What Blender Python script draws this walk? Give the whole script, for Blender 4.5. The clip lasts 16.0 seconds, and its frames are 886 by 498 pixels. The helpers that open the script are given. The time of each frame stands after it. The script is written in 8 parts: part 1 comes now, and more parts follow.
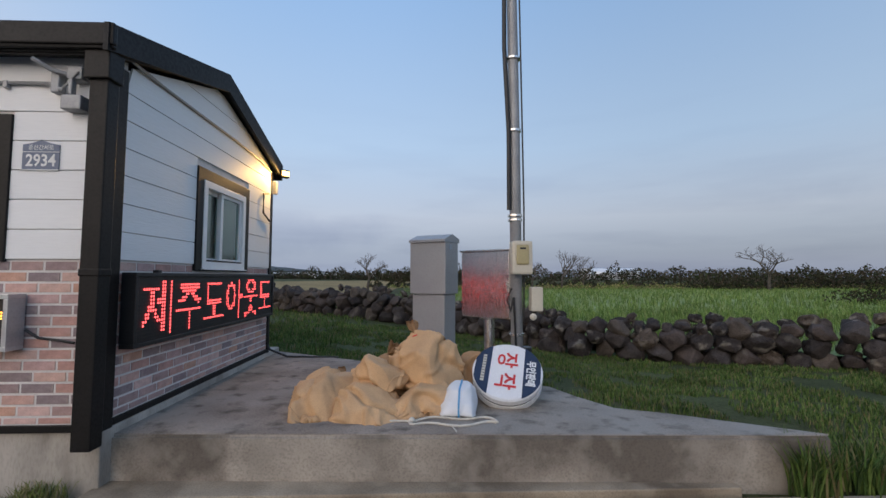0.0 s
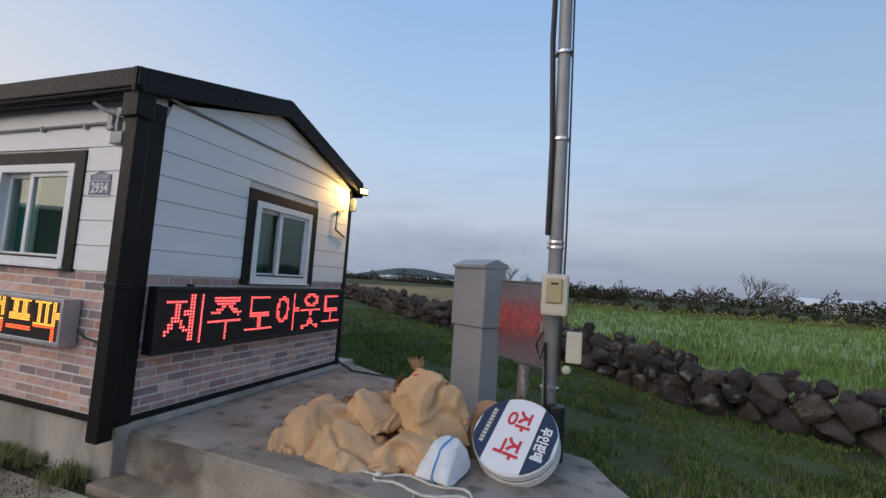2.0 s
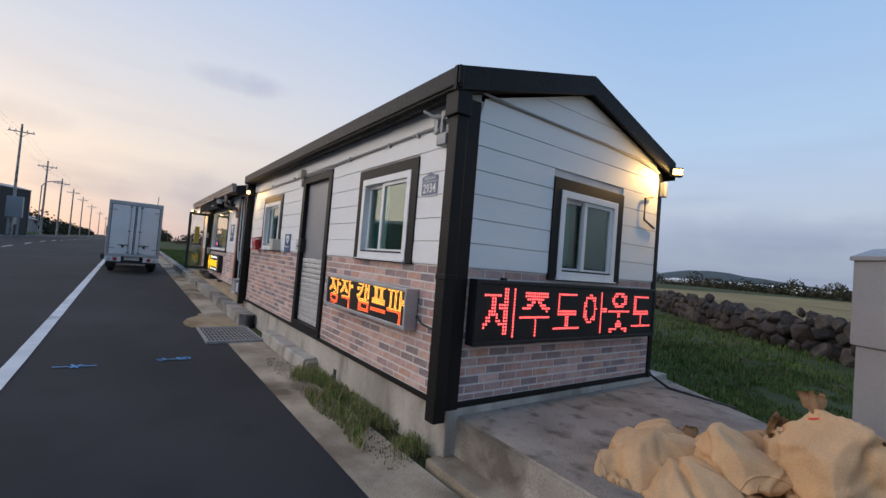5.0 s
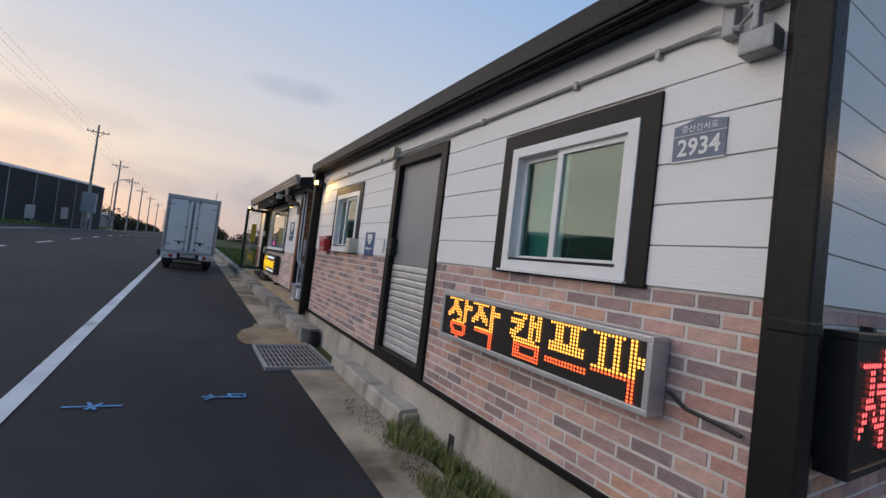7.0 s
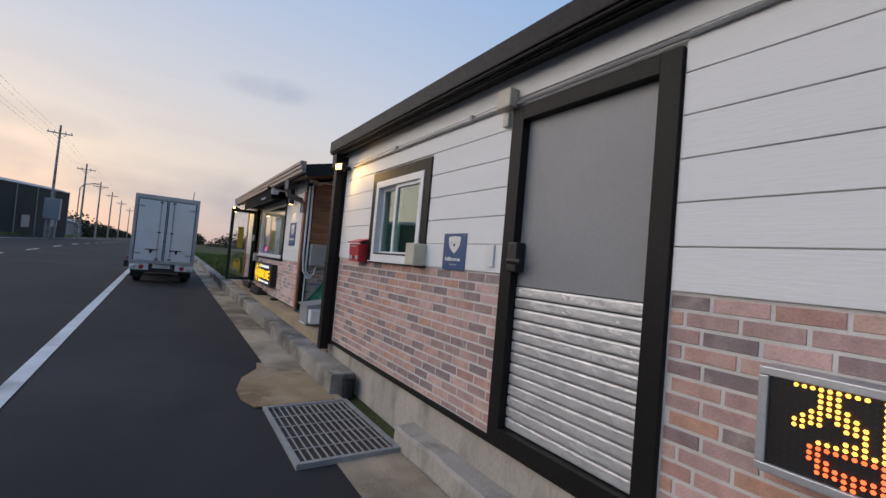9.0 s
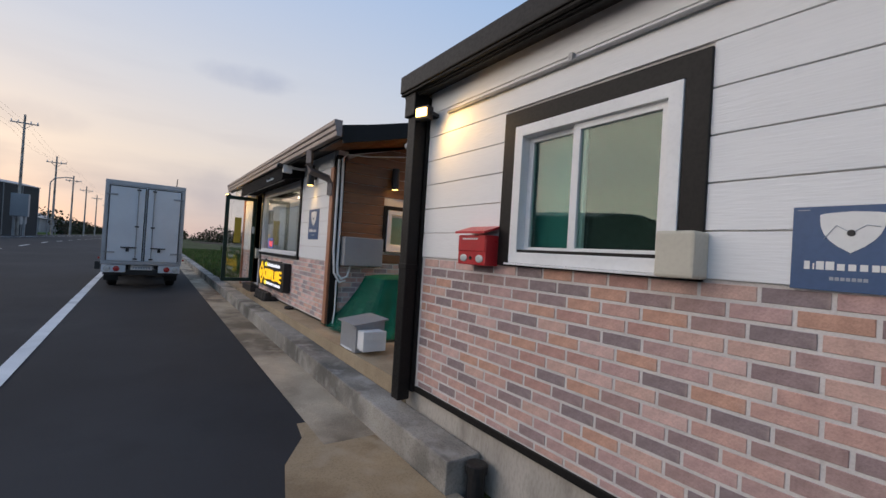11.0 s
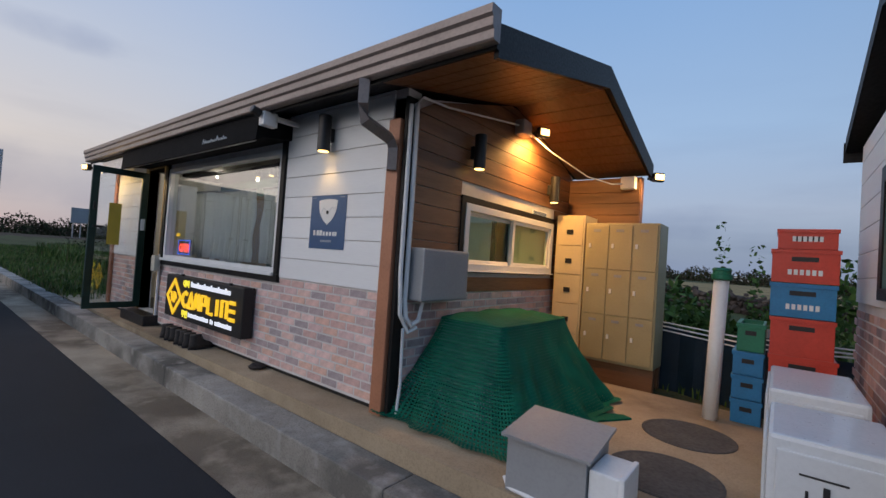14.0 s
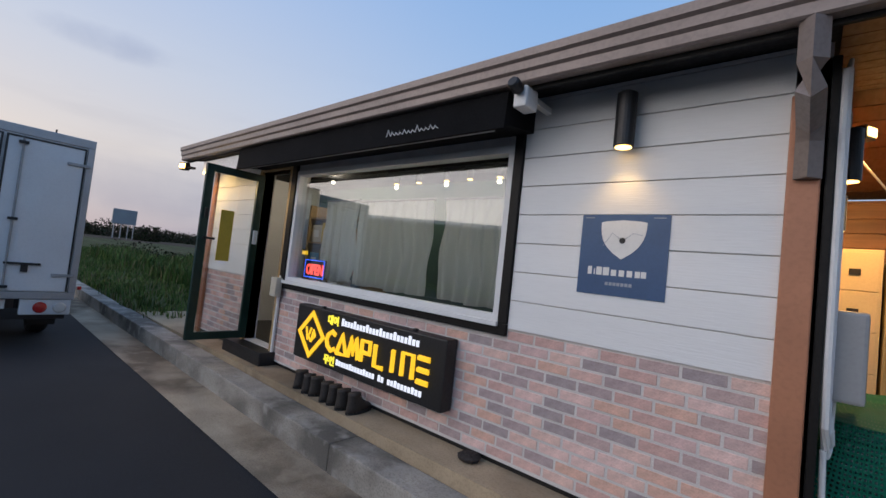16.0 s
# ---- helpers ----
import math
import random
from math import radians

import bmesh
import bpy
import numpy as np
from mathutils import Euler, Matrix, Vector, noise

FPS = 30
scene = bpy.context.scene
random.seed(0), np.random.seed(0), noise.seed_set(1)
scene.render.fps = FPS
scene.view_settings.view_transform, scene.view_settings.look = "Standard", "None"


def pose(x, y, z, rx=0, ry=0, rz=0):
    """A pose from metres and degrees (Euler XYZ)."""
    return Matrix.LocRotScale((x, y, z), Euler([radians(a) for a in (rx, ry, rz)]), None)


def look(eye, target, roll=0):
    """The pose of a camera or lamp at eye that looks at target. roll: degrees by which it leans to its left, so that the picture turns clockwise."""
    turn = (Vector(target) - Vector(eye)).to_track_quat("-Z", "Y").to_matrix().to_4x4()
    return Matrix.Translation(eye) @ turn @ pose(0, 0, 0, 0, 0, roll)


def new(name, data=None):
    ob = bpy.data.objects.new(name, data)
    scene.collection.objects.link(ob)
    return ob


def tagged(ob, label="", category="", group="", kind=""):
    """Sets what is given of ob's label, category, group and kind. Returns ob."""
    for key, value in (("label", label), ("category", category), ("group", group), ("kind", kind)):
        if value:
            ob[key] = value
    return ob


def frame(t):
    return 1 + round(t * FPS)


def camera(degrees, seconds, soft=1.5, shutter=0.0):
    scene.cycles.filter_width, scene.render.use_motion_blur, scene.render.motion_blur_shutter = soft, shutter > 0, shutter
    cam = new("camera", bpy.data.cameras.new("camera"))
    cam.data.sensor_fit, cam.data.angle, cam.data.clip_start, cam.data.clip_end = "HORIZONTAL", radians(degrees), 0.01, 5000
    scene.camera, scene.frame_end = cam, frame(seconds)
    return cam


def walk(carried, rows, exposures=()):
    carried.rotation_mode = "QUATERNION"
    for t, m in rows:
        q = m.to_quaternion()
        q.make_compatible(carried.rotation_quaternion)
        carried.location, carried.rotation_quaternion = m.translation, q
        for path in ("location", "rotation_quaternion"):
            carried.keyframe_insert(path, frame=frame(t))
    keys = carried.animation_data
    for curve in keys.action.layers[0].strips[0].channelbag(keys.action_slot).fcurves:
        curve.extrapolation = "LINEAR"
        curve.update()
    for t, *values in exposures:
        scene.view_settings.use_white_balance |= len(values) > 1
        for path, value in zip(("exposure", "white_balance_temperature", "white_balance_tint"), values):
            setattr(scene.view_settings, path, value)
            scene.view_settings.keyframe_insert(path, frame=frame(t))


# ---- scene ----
cam = camera(91.4, 16.0)
METRES, EYE, TILT, LEAN, TURN = 14.0, 1.3, 0.0, 0.0, -2.1
ROWS = [
    (0.0, 0.0, 0.0, 0.0, -0.0, 3.67, -0.07),
    (0.5, 0.0225, 0.0133, 0.0097, 0.86, 4.52, -1.13),
    (1.0, 0.0439, 0.0227, 0.014, 3.55, 4.89, -2.81),
    (1.5, 0.0565, 0.0356, 0.0138, 8.67, 4.67, -3.66),
    (2.0, 0.0725, 0.0429, 0.0142, 20.63, 4.39, -3.98),
    (2.5, 0.0837, 0.0444, 0.0131, 34.79, 4.06, -4.36),
    (3.0, 0.0815, 0.0427, 0.0117, 47.12, 3.82, -4.67),
    (3.5, 0.0783, 0.0419, 0.0112, 52.53, 3.3, -4.99),
    (6.0, -0.0247, 0.0701, 0.0064, 58.62, 1.3, -5.68),
    (6.5, -0.0615, 0.0702, 0.0056, 61.29, 2.18, -7.07),
    (7.0, -0.0978, 0.0627, 0.006, 61.62, 2.14, -6.87),
    (7.5, -0.1342, 0.0605, 0.0063, 62.16, 2.03, -5.75),
    (8.0, -0.173, 0.0575, 0.0076, 61.58, 2.11, -5.31),
    (8.5, -0.2129, 0.0597, 0.0087, 60.23, 2.39, -5.35),
    (11.0, -0.4108, 0.0532, 0.0097, 57.56, 0.65, -3.59),
    (11.5, -0.4522, 0.05, 0.0118, 56.96, 1.09, -3.39),
    (12.0, -0.4922, 0.0473, 0.0139, 55.51, 2.02, -3.78),
    (12.5, -0.5353, 0.0457, 0.0147, 53.28, 2.38, -4.01),
    (13.0, -0.5748, 0.0401, 0.0167, 47.99, 1.52, -3.66),
    (13.5, -0.6143, 0.0387, 0.0152, 41.79, 0.97, -3.83),
    (14.0, -0.6533, 0.0312, 0.0154, 40.08, 1.31, -3.98),
    (14.5, -0.691, 0.0269, 0.0153, 41.59, 1.56, -4.71),
    (15.0, -0.7312, 0.0195, 0.0163, 41.74, 2.07, -5.61),
    (15.5, -0.7678, 0.0136, 0.018, 41.9, 2.3, -5.9),
    (16.0, -0.8072, 0.0132, 0.0197, 42.8, 2.65, -6.25),
]
EXPOSURE = ((0.0, .1, 6500, 10), (1.5, .1, 6500, 10), (3.5, -.05, 6450, 10), (5.0, .08, 6400, 10), (6.0, .1, 6420, 10), (6.6, .15, 6430, 10), (7.1, -.12, 6350, 10), (11.0, -.01, 6450, 10), (12.5, -.08, 6450, 10), (13.2, -.12, 6400, 10), (14.0, -.22, 6000, 10), (14.5, -.24, 5980, 10), (15.0, -.08, 5900, 10), (16.0, -.08, 5980, 10))
walk(cam, [(t, pose(0, 0, EYE, TILT, LEAN, TURN) @ pose(METRES * x, METRES * y, METRES * z, 90 + pitch, roll, yaw)) for t, x, y, z, yaw, pitch, roll in ROWS], EXPOSURE)

# ---- world, sun, lamps ----
SUN_AZ, SUN_EL = radians(108), radians(4)
GLOW_AZ, GLOW = radians(152), 1.95


def sky_world():
    w = bpy.data.worlds.new("dusk_sky")
    scene.world = w
    w.use_nodes = True
    nt = w.node_tree
    nt.nodes.clear()
    n = lambda kind: nt.nodes.new("ShaderNode" + kind)
    out, bg, tc, sep = n("OutputWorld"), n("Background"), n("TexCoord"), n("SeparateXYZ")
    nt.links.new(tc.outputs["Generated"], sep.inputs[0])

    def ramp(stops, src):
        r = n("ValToRGB")
        els = r.color_ramp.elements
        while len(els) < len(stops):
            els.new(0.5)
        for e, (p, c) in zip(els, stops):
            e.position, e.color = p, (*c, 1)
        nt.links.new(src, r.inputs[0])
        return r.outputs[0]

    east = ramp([(0.0, (.24, .29, .40)), (.05, (.26, .31, .41)), (.13, (.39, .44, .54)), (.28, (.35, .47, .64)), (.55, (.24, .385, .62)), (1, (.16, .30, .58))], sep.outputs[2])
    west = ramp([(0.0, (.37, .34, .38)), (.06, (.44, .40, .43)), (.16, (.62, .545, .50)), (.32, (.52, .53, .58)), (.6, (.31, .43, .65)), (1, (.16, .30, .58))], sep.outputs[2])
    # azimuth: how far the direction points towards the set sun
    dot = n("VectorMath")
    dot.operation = "DOT_PRODUCT"
    flat = n("CombineXYZ")
    nt.links.new(sep.outputs[0], flat.inputs[0])
    nt.links.new(sep.outputs[1], flat.inputs[1])
    nor = n("VectorMath")
    nor.operation = "NORMALIZE"
    nt.links.new(flat.outputs[0], nor.inputs[0])
    nt.links.new(nor.outputs[0], dot.inputs[0])
    dot.inputs[1].default_value = (-math.sin(SUN_AZ), math.cos(SUN_AZ), 0)
    mr = n("MapRange")
    mr.interpolation_type = "SMOOTHSTEP"
    mr.inputs[1].default_value, mr.inputs[2].default_value = 0.1, 1.0
    nt.links.new(dot.outputs["Value"], mr.inputs[0])

    def mix(a, b, f, mode="MIX"):
        m = n("MixRGB")
        m.blend_type = mode
        for sock, v in zip(m.inputs, (f, a, b)):
            if isinstance(v, (int, float)):
                sock.default_value = v
            elif isinstance(v, tuple):
                sock.default_value = (*v, 1)
            else:
                nt.links.new(v, sock)
        return m.outputs[0]

    sky = mix(east, west, mr.outputs[0])
    away = n("MapRange")
    away.interpolation_type = "SMOOTHSTEP"
    for sock, val in zip(away.inputs[1:5], (-.95, -.1, .82, 1.0)):
        sock.default_value = val
    nt.links.new(dot.outputs["Value"], away.inputs[0])
    sky = mix(sky, away.outputs[0], 1.0, "MULTIPLY")
    # afterglow to the south-west, where the sun went down
    gd = n("VectorMath")
    gd.operation = "DOT_PRODUCT"
    nt.links.new(tc.outputs["Generated"], gd.inputs[0])
    gd.inputs[1].default_value = (-math.sin(GLOW_AZ) * .98, math.cos(GLOW_AZ) * .98, .2)
    gm = n("MapRange")
    gm.interpolation_type = "SMOOTHSTEP"
    gm.inputs[1].default_value, gm.inputs[2].default_value = .70, 1.0
    nt.links.new(gd.outputs["Value"], gm.inputs[0])
    sky = mix(sky, mix((1.0, .87, .78), (GLOW,) * 3, 1.0, "MULTIPLY"), gm.outputs[0], "MIX")
    # the physical sky tints the gradient a little
    nis = n("TexSky")
    nis.sky_type, nis.sun_disc = "NISHITA", False
    nis.sun_elevation, nis.sun_rotation = SUN_EL, -SUN_AZ
    dim = mix(nis.outputs[0], (.10, .10, .10), 1.0, "MULTIPLY")
    sky = mix(sky, dim, 0.12)
    # flat cloud streaks low over the horizon
    mp = n("Mapping")
    mp.inputs["Scale"].default_value = (1.6, 1.6, 11)
    nt.links.new(tc.outputs["Generated"], mp.inputs[0])
    noi = n("TexNoise")
    noi.inputs["Scale"].default_value, noi.inputs["Detail"].default_value = 2.1, 5
    nt.links.new(mp.outputs[0], noi.inputs[0])
    cl = ramp([(.50, (0, 0, 0)), (.68, (1, 1, 1))], noi.outputs[0])
    band = ramp([(0.0, (1, 1, 1)), (.10, (.75, .75, .75)), (.26, (.35, .35, .35)), (.42, (0, 0, 0))], sep.outputs[2])
    f = mix(cl, band, 1.0, "MULTIPLY")
    f = mix(f, (.3, .3, .3), 1.0, "MULTIPLY")
    sky = mix(sky, mix(sky, (.62, .64, .72), 1.0, "MULTIPLY"), f)
    # a few long evening clouds: bearing, height, half width, half height in degrees, density

    def math_node(op, a, b=None):
        m = n("Math")
        m.operation = op
        for sock, v in zip(m.inputs, (a, b)):
            if isinstance(v, (int, float)):
                sock.default_value = v
            elif v is not None:
                nt.links.new(v, sock)
        return m.outputs[0]

    az = math_node("MULTIPLY", math_node("ARCTAN2", math_node("MULTIPLY", sep.outputs[0], -1.0), sep.outputs[1]), 57.2958)
    el = math_node("MULTIPLY", math_node("ARCSINE", sep.outputs[2]), 57.2958)
    wob = n("TexNoise")
    wob.inputs["Scale"].default_value, wob.inputs["Detail"].default_value = 14, 5
    nt.links.new(tc.outputs["Generated"], wob.inputs[0])
    ragged = math_node("MULTIPLY", math_node("SUBTRACT", wob.outputs[0], .5), 2.4)
    for a0, e0, w, hgt, dens in ((81, 18.9, 5.5, 1.3, .55), (104, 10.6, 8, 1.6, .45), (107, 6.4, 7, 2.2, .5), (77, 5.4, 13, 3.0, .4), (20, 5.6, 15, 2.6, .42), (94, 5.0, 9, 1.2, .3), (-10, 12, 9, 1.0, .16), (140, 12, 16, 3, .4), (200, 9, 25, 3, .4), (-70, 8, 25, 2.5, .35)):
        u = math_node("DIVIDE", math_node("SUBTRACT", az, float(a0)), float(w))
        v = math_node("DIVIDE", math_node("SUBTRACT", el, float(e0)), float(hgt))
        r2 = math_node("ADD", math_node("ADD", math_node("MULTIPLY", u, u), math_node("MULTIPLY", v, v)), ragged)
        cm = n("MapRange")
        cm.interpolation_type = "SMOOTHSTEP"
        for sock, val in zip(cm.inputs[1:5], (1.6, -.4, 0.0, dens)):
            sock.default_value = val
        nt.links.new(r2, cm.inputs[0])
        sky = mix(sky, mix(sky, (.62, .66, .78), 1.0, "MULTIPLY"), cm.outputs[0])
    nt.links.new(sky, bg.inputs[0])
    bg.inputs[1].default_value = SKY_STRENGTH
    nt.links.new(bg.outputs[0], out.inputs[0])


SKY_STRENGTH = 1.35
sky_world()
sun_data = bpy.data.lights.new("afterglow_sun", "SUN")
sun_data.energy, sun_data.angle, sun_data.color = 0.3, radians(90), (1.0, .90, .82)
sun = new("afterglow_sun", sun_data)
sun.matrix_world = look((-math.sin(GLOW_AZ) * 50, math.cos(GLOW_AZ) * 50, 22), (0, 0, 0))

WARM = (1.0, .58, .17)


def lamp(name, at, to, watts, angle=150, size=.06, colour=WARM):
    d = bpy.data.lights.new(name, "SPOT")
    d.energy, d.color, d.spot_size, d.spot_blend, d.shadow_soft_size = watts, colour, radians(angle), .8, size
    o = new(name, d)
    o.matrix_world = look(at, to)
    return o


lamp("flood_glow", (-1.80, 5.50, 2.60), (-1.98, 4.7, 2.0), 34)
lamp("flood_glow", (-8.36, 2.53, 2.44), (-7.6, 2.75, 1.7), 9)
lamp("porch_glow", (-11.08, 4.76, 2.80), (-11.30, 4.92, 2.35), 165, 172, colour=(1.0, .5, .13))
lamp("porch_glow", (-10.24, 5.98, 2.60), (-10.8, 5.4, 1.0), 26)
lamp("flood_glow", (-17.6, 2.56, 2.48), (-16.8, 3.0, 1.3), 24)
lamp("sconce_glow", (-12.1, 2.87, 2.30), (-12.1, 2.90, 1.0), 3.5, 110, .03)
lamp("sconce_glow", (-11.18, 3.82, 2.285), (-11.2, 3.82, 1.0), .8, 110, .03)
lamp("sconce_glow", (-11.18, 5.38, 2.225), (-11.2, 5.38, 1.0), .8, 110, .03)
# three sit at the track spots; the fourth is added, with no fixture
for at, watts in (((-14.95, 3.9, 2.44), 3.6), ((-14.2, 3.9, 2.44), 3.6), ((-13.55, 3.9, 2.44), 3.6), ((-16.2, 3.9, 2.56), 14)):
    d = bpy.data.lights.new("shop_glow", "POINT")
    d.energy, d.color, d.shadow_soft_size = watts, (1.0, .82, .58), .02
    new("shop_glow", d).location = at

# ---- materials ----
def mat(name, base, rough=.6, metal=0.0, var=.12, scale=6.0, fine=60.0, bump=.1, stain=None, stretch=(1, 1, 1), spec=.5, coat=0.0, per="", tones=None, stain_lo=.5, stain_hi=.7, bump_dist=.004, stain2=None, ruck=None):
    """A surface with variation at a large and a fine scale, optional stains and optional tones per piece."""
    m = bpy.data.materials.new(name)
    m.use_nodes = True
    nt = m.node_tree
    p = nt.nodes["Principled BSDF"]
    n = lambda kind: nt.nodes.new("ShaderNode" + kind)
    tc, mp = n("TexCoord"), n("Mapping")
    nt.links.new(tc.outputs["Object"], mp.inputs[0])
    mp.inputs["Scale"].default_value = stretch

    def noise_tex(s, d=4):
        t = n("TexNoise")
        t.inputs["Scale"].default_value, t.inputs["Detail"].default_value = s, d
        nt.links.new(mp.outputs[0], t.inputs[0])
        return t.outputs[0]

    def mixc(a, b, f, mode="MIX"):
        x = n("MixRGB")
        x.blend_type = mode
        for sock, v in zip(x.inputs, (f, a, b)):
            if isinstance(v, (int, float)):
                sock.default_value = v
            elif isinstance(v, tuple):
                sock.default_value = (*v, 1)
            else:
                nt.links.new(v, sock)
        return x.outputs[0]

    def remap(src, lo, hi, a, b):
        r = n("MapRange")
        for sock, v in zip(r.inputs[1:5], (lo, hi, a, b)):
            sock.default_value = v
        nt.links.new(src, r.inputs[0])
        return r.outputs[0]

    big, small = noise_tex(scale), noise_tex(fine, 3)
    colour = base
    if tones:
        src = n("ObjectInfo").outputs["Random"] if per == "object" else n("NewGeometry").outputs["Random Per Island"]
        r = n("ValToRGB")
        r.color_ramp.interpolation = "CONSTANT"
        els = r.color_ramp.elements
        while len(els) < len(tones):
            els.new(.5)
        for i, (e, c) in enumerate(zip(els, tones)):
            e.position, e.color = i / len(tones), (*c, 1)
        nt.links.new(src, r.inputs[0])
        colour = r.outputs[0]
    dark = mixc(colour, (1 - var,) * 3, 1.0, "MULTIPLY")
    lite = mixc(colour, (1 + var,) * 3, 1.0, "MULTIPLY")
    c = mixc(dark, lite, remap(big, .3, .7, 0, 1))
    c = mixc(c, mixc(c, (1 - var * .9,) * 3, 1.0, "MULTIPLY"), remap(small, .45, .7, 0, 1))
    if stain:
        c = mixc(c, stain, remap(noise_tex(scale * .55, 6), stain_lo, stain_hi, 0, .8))
    if stain2:
        c = mixc(c, stain2, remap(noise_tex(scale * 2.7, 8), .52, .72, 0, .75))
    nt.links.new(c, p.inputs["Base Color"])
    nt.links.new(remap(small, .3, .7, max(.02, rough - .08), min(1, rough + .08)), p.inputs["Roughness"])
    p.inputs["Metallic"].default_value = metal
    p.inputs["Specular IOR Level"].default_value = spec
    p.inputs["Coat Weight"].default_value = coat
    if bump:
        b = n("Bump")
        b.inputs["Strength"].default_value, b.inputs["Distance"].default_value = bump, bump_dist
        nt.links.new(small, b.inputs["Height"])
        nt.links.new(b.outputs[0], p.inputs["Normal"])
        if ruck:
            # long sharp creases of slack cloth
            rt, rb = n("TexNoise"), n("Bump")
            rt.noise_type = "RIDGED_MULTIFRACTAL"
            rt.inputs["Scale"].default_value, rt.inputs["Detail"].default_value, rt.inputs["Distortion"].default_value = ruck[0], 2.5, .9
            nt.links.new(mp.outputs[0], rt.inputs[0])
            rb.inputs["Strength"].default_value, rb.inputs["Distance"].default_value = .75, ruck[1]
            nt.links.new(rt.outputs[0], rb.inputs["Height"])
            nt.links.new(rb.outputs[0], b.inputs["Normal"])
    return m


def glow(name, colour, strength):
    m = bpy.data.materials.new(name)
    m.use_nodes = True
    p = m.node_tree.nodes["Principled BSDF"]
    p.inputs["Base Color"].default_value = (*[min(1, c) * .5 for c in colour], 1)
    p.inputs["Emission Color"].default_value = (*colour, 1)
    p.inputs["Emission Strength"].default_value = strength
    return m


def glass(name, tint=(.85, .95, .93), rough=.01, ior=1.5, sheen=(1, 1, 1)):
    m = bpy.data.materials.new(name)
    m.use_nodes = True
    p = m.node_tree.nodes["Principled BSDF"]
    p.inputs["Base Color"].default_value = (*tint, 1)
    p.inputs["Transmission Weight"].default_value = 1
    p.inputs["Roughness"].default_value = rough
    p.inputs["IOR"].default_value = ior
    p.inputs["Specular Tint"].default_value = (*sheen, 1)
    return m


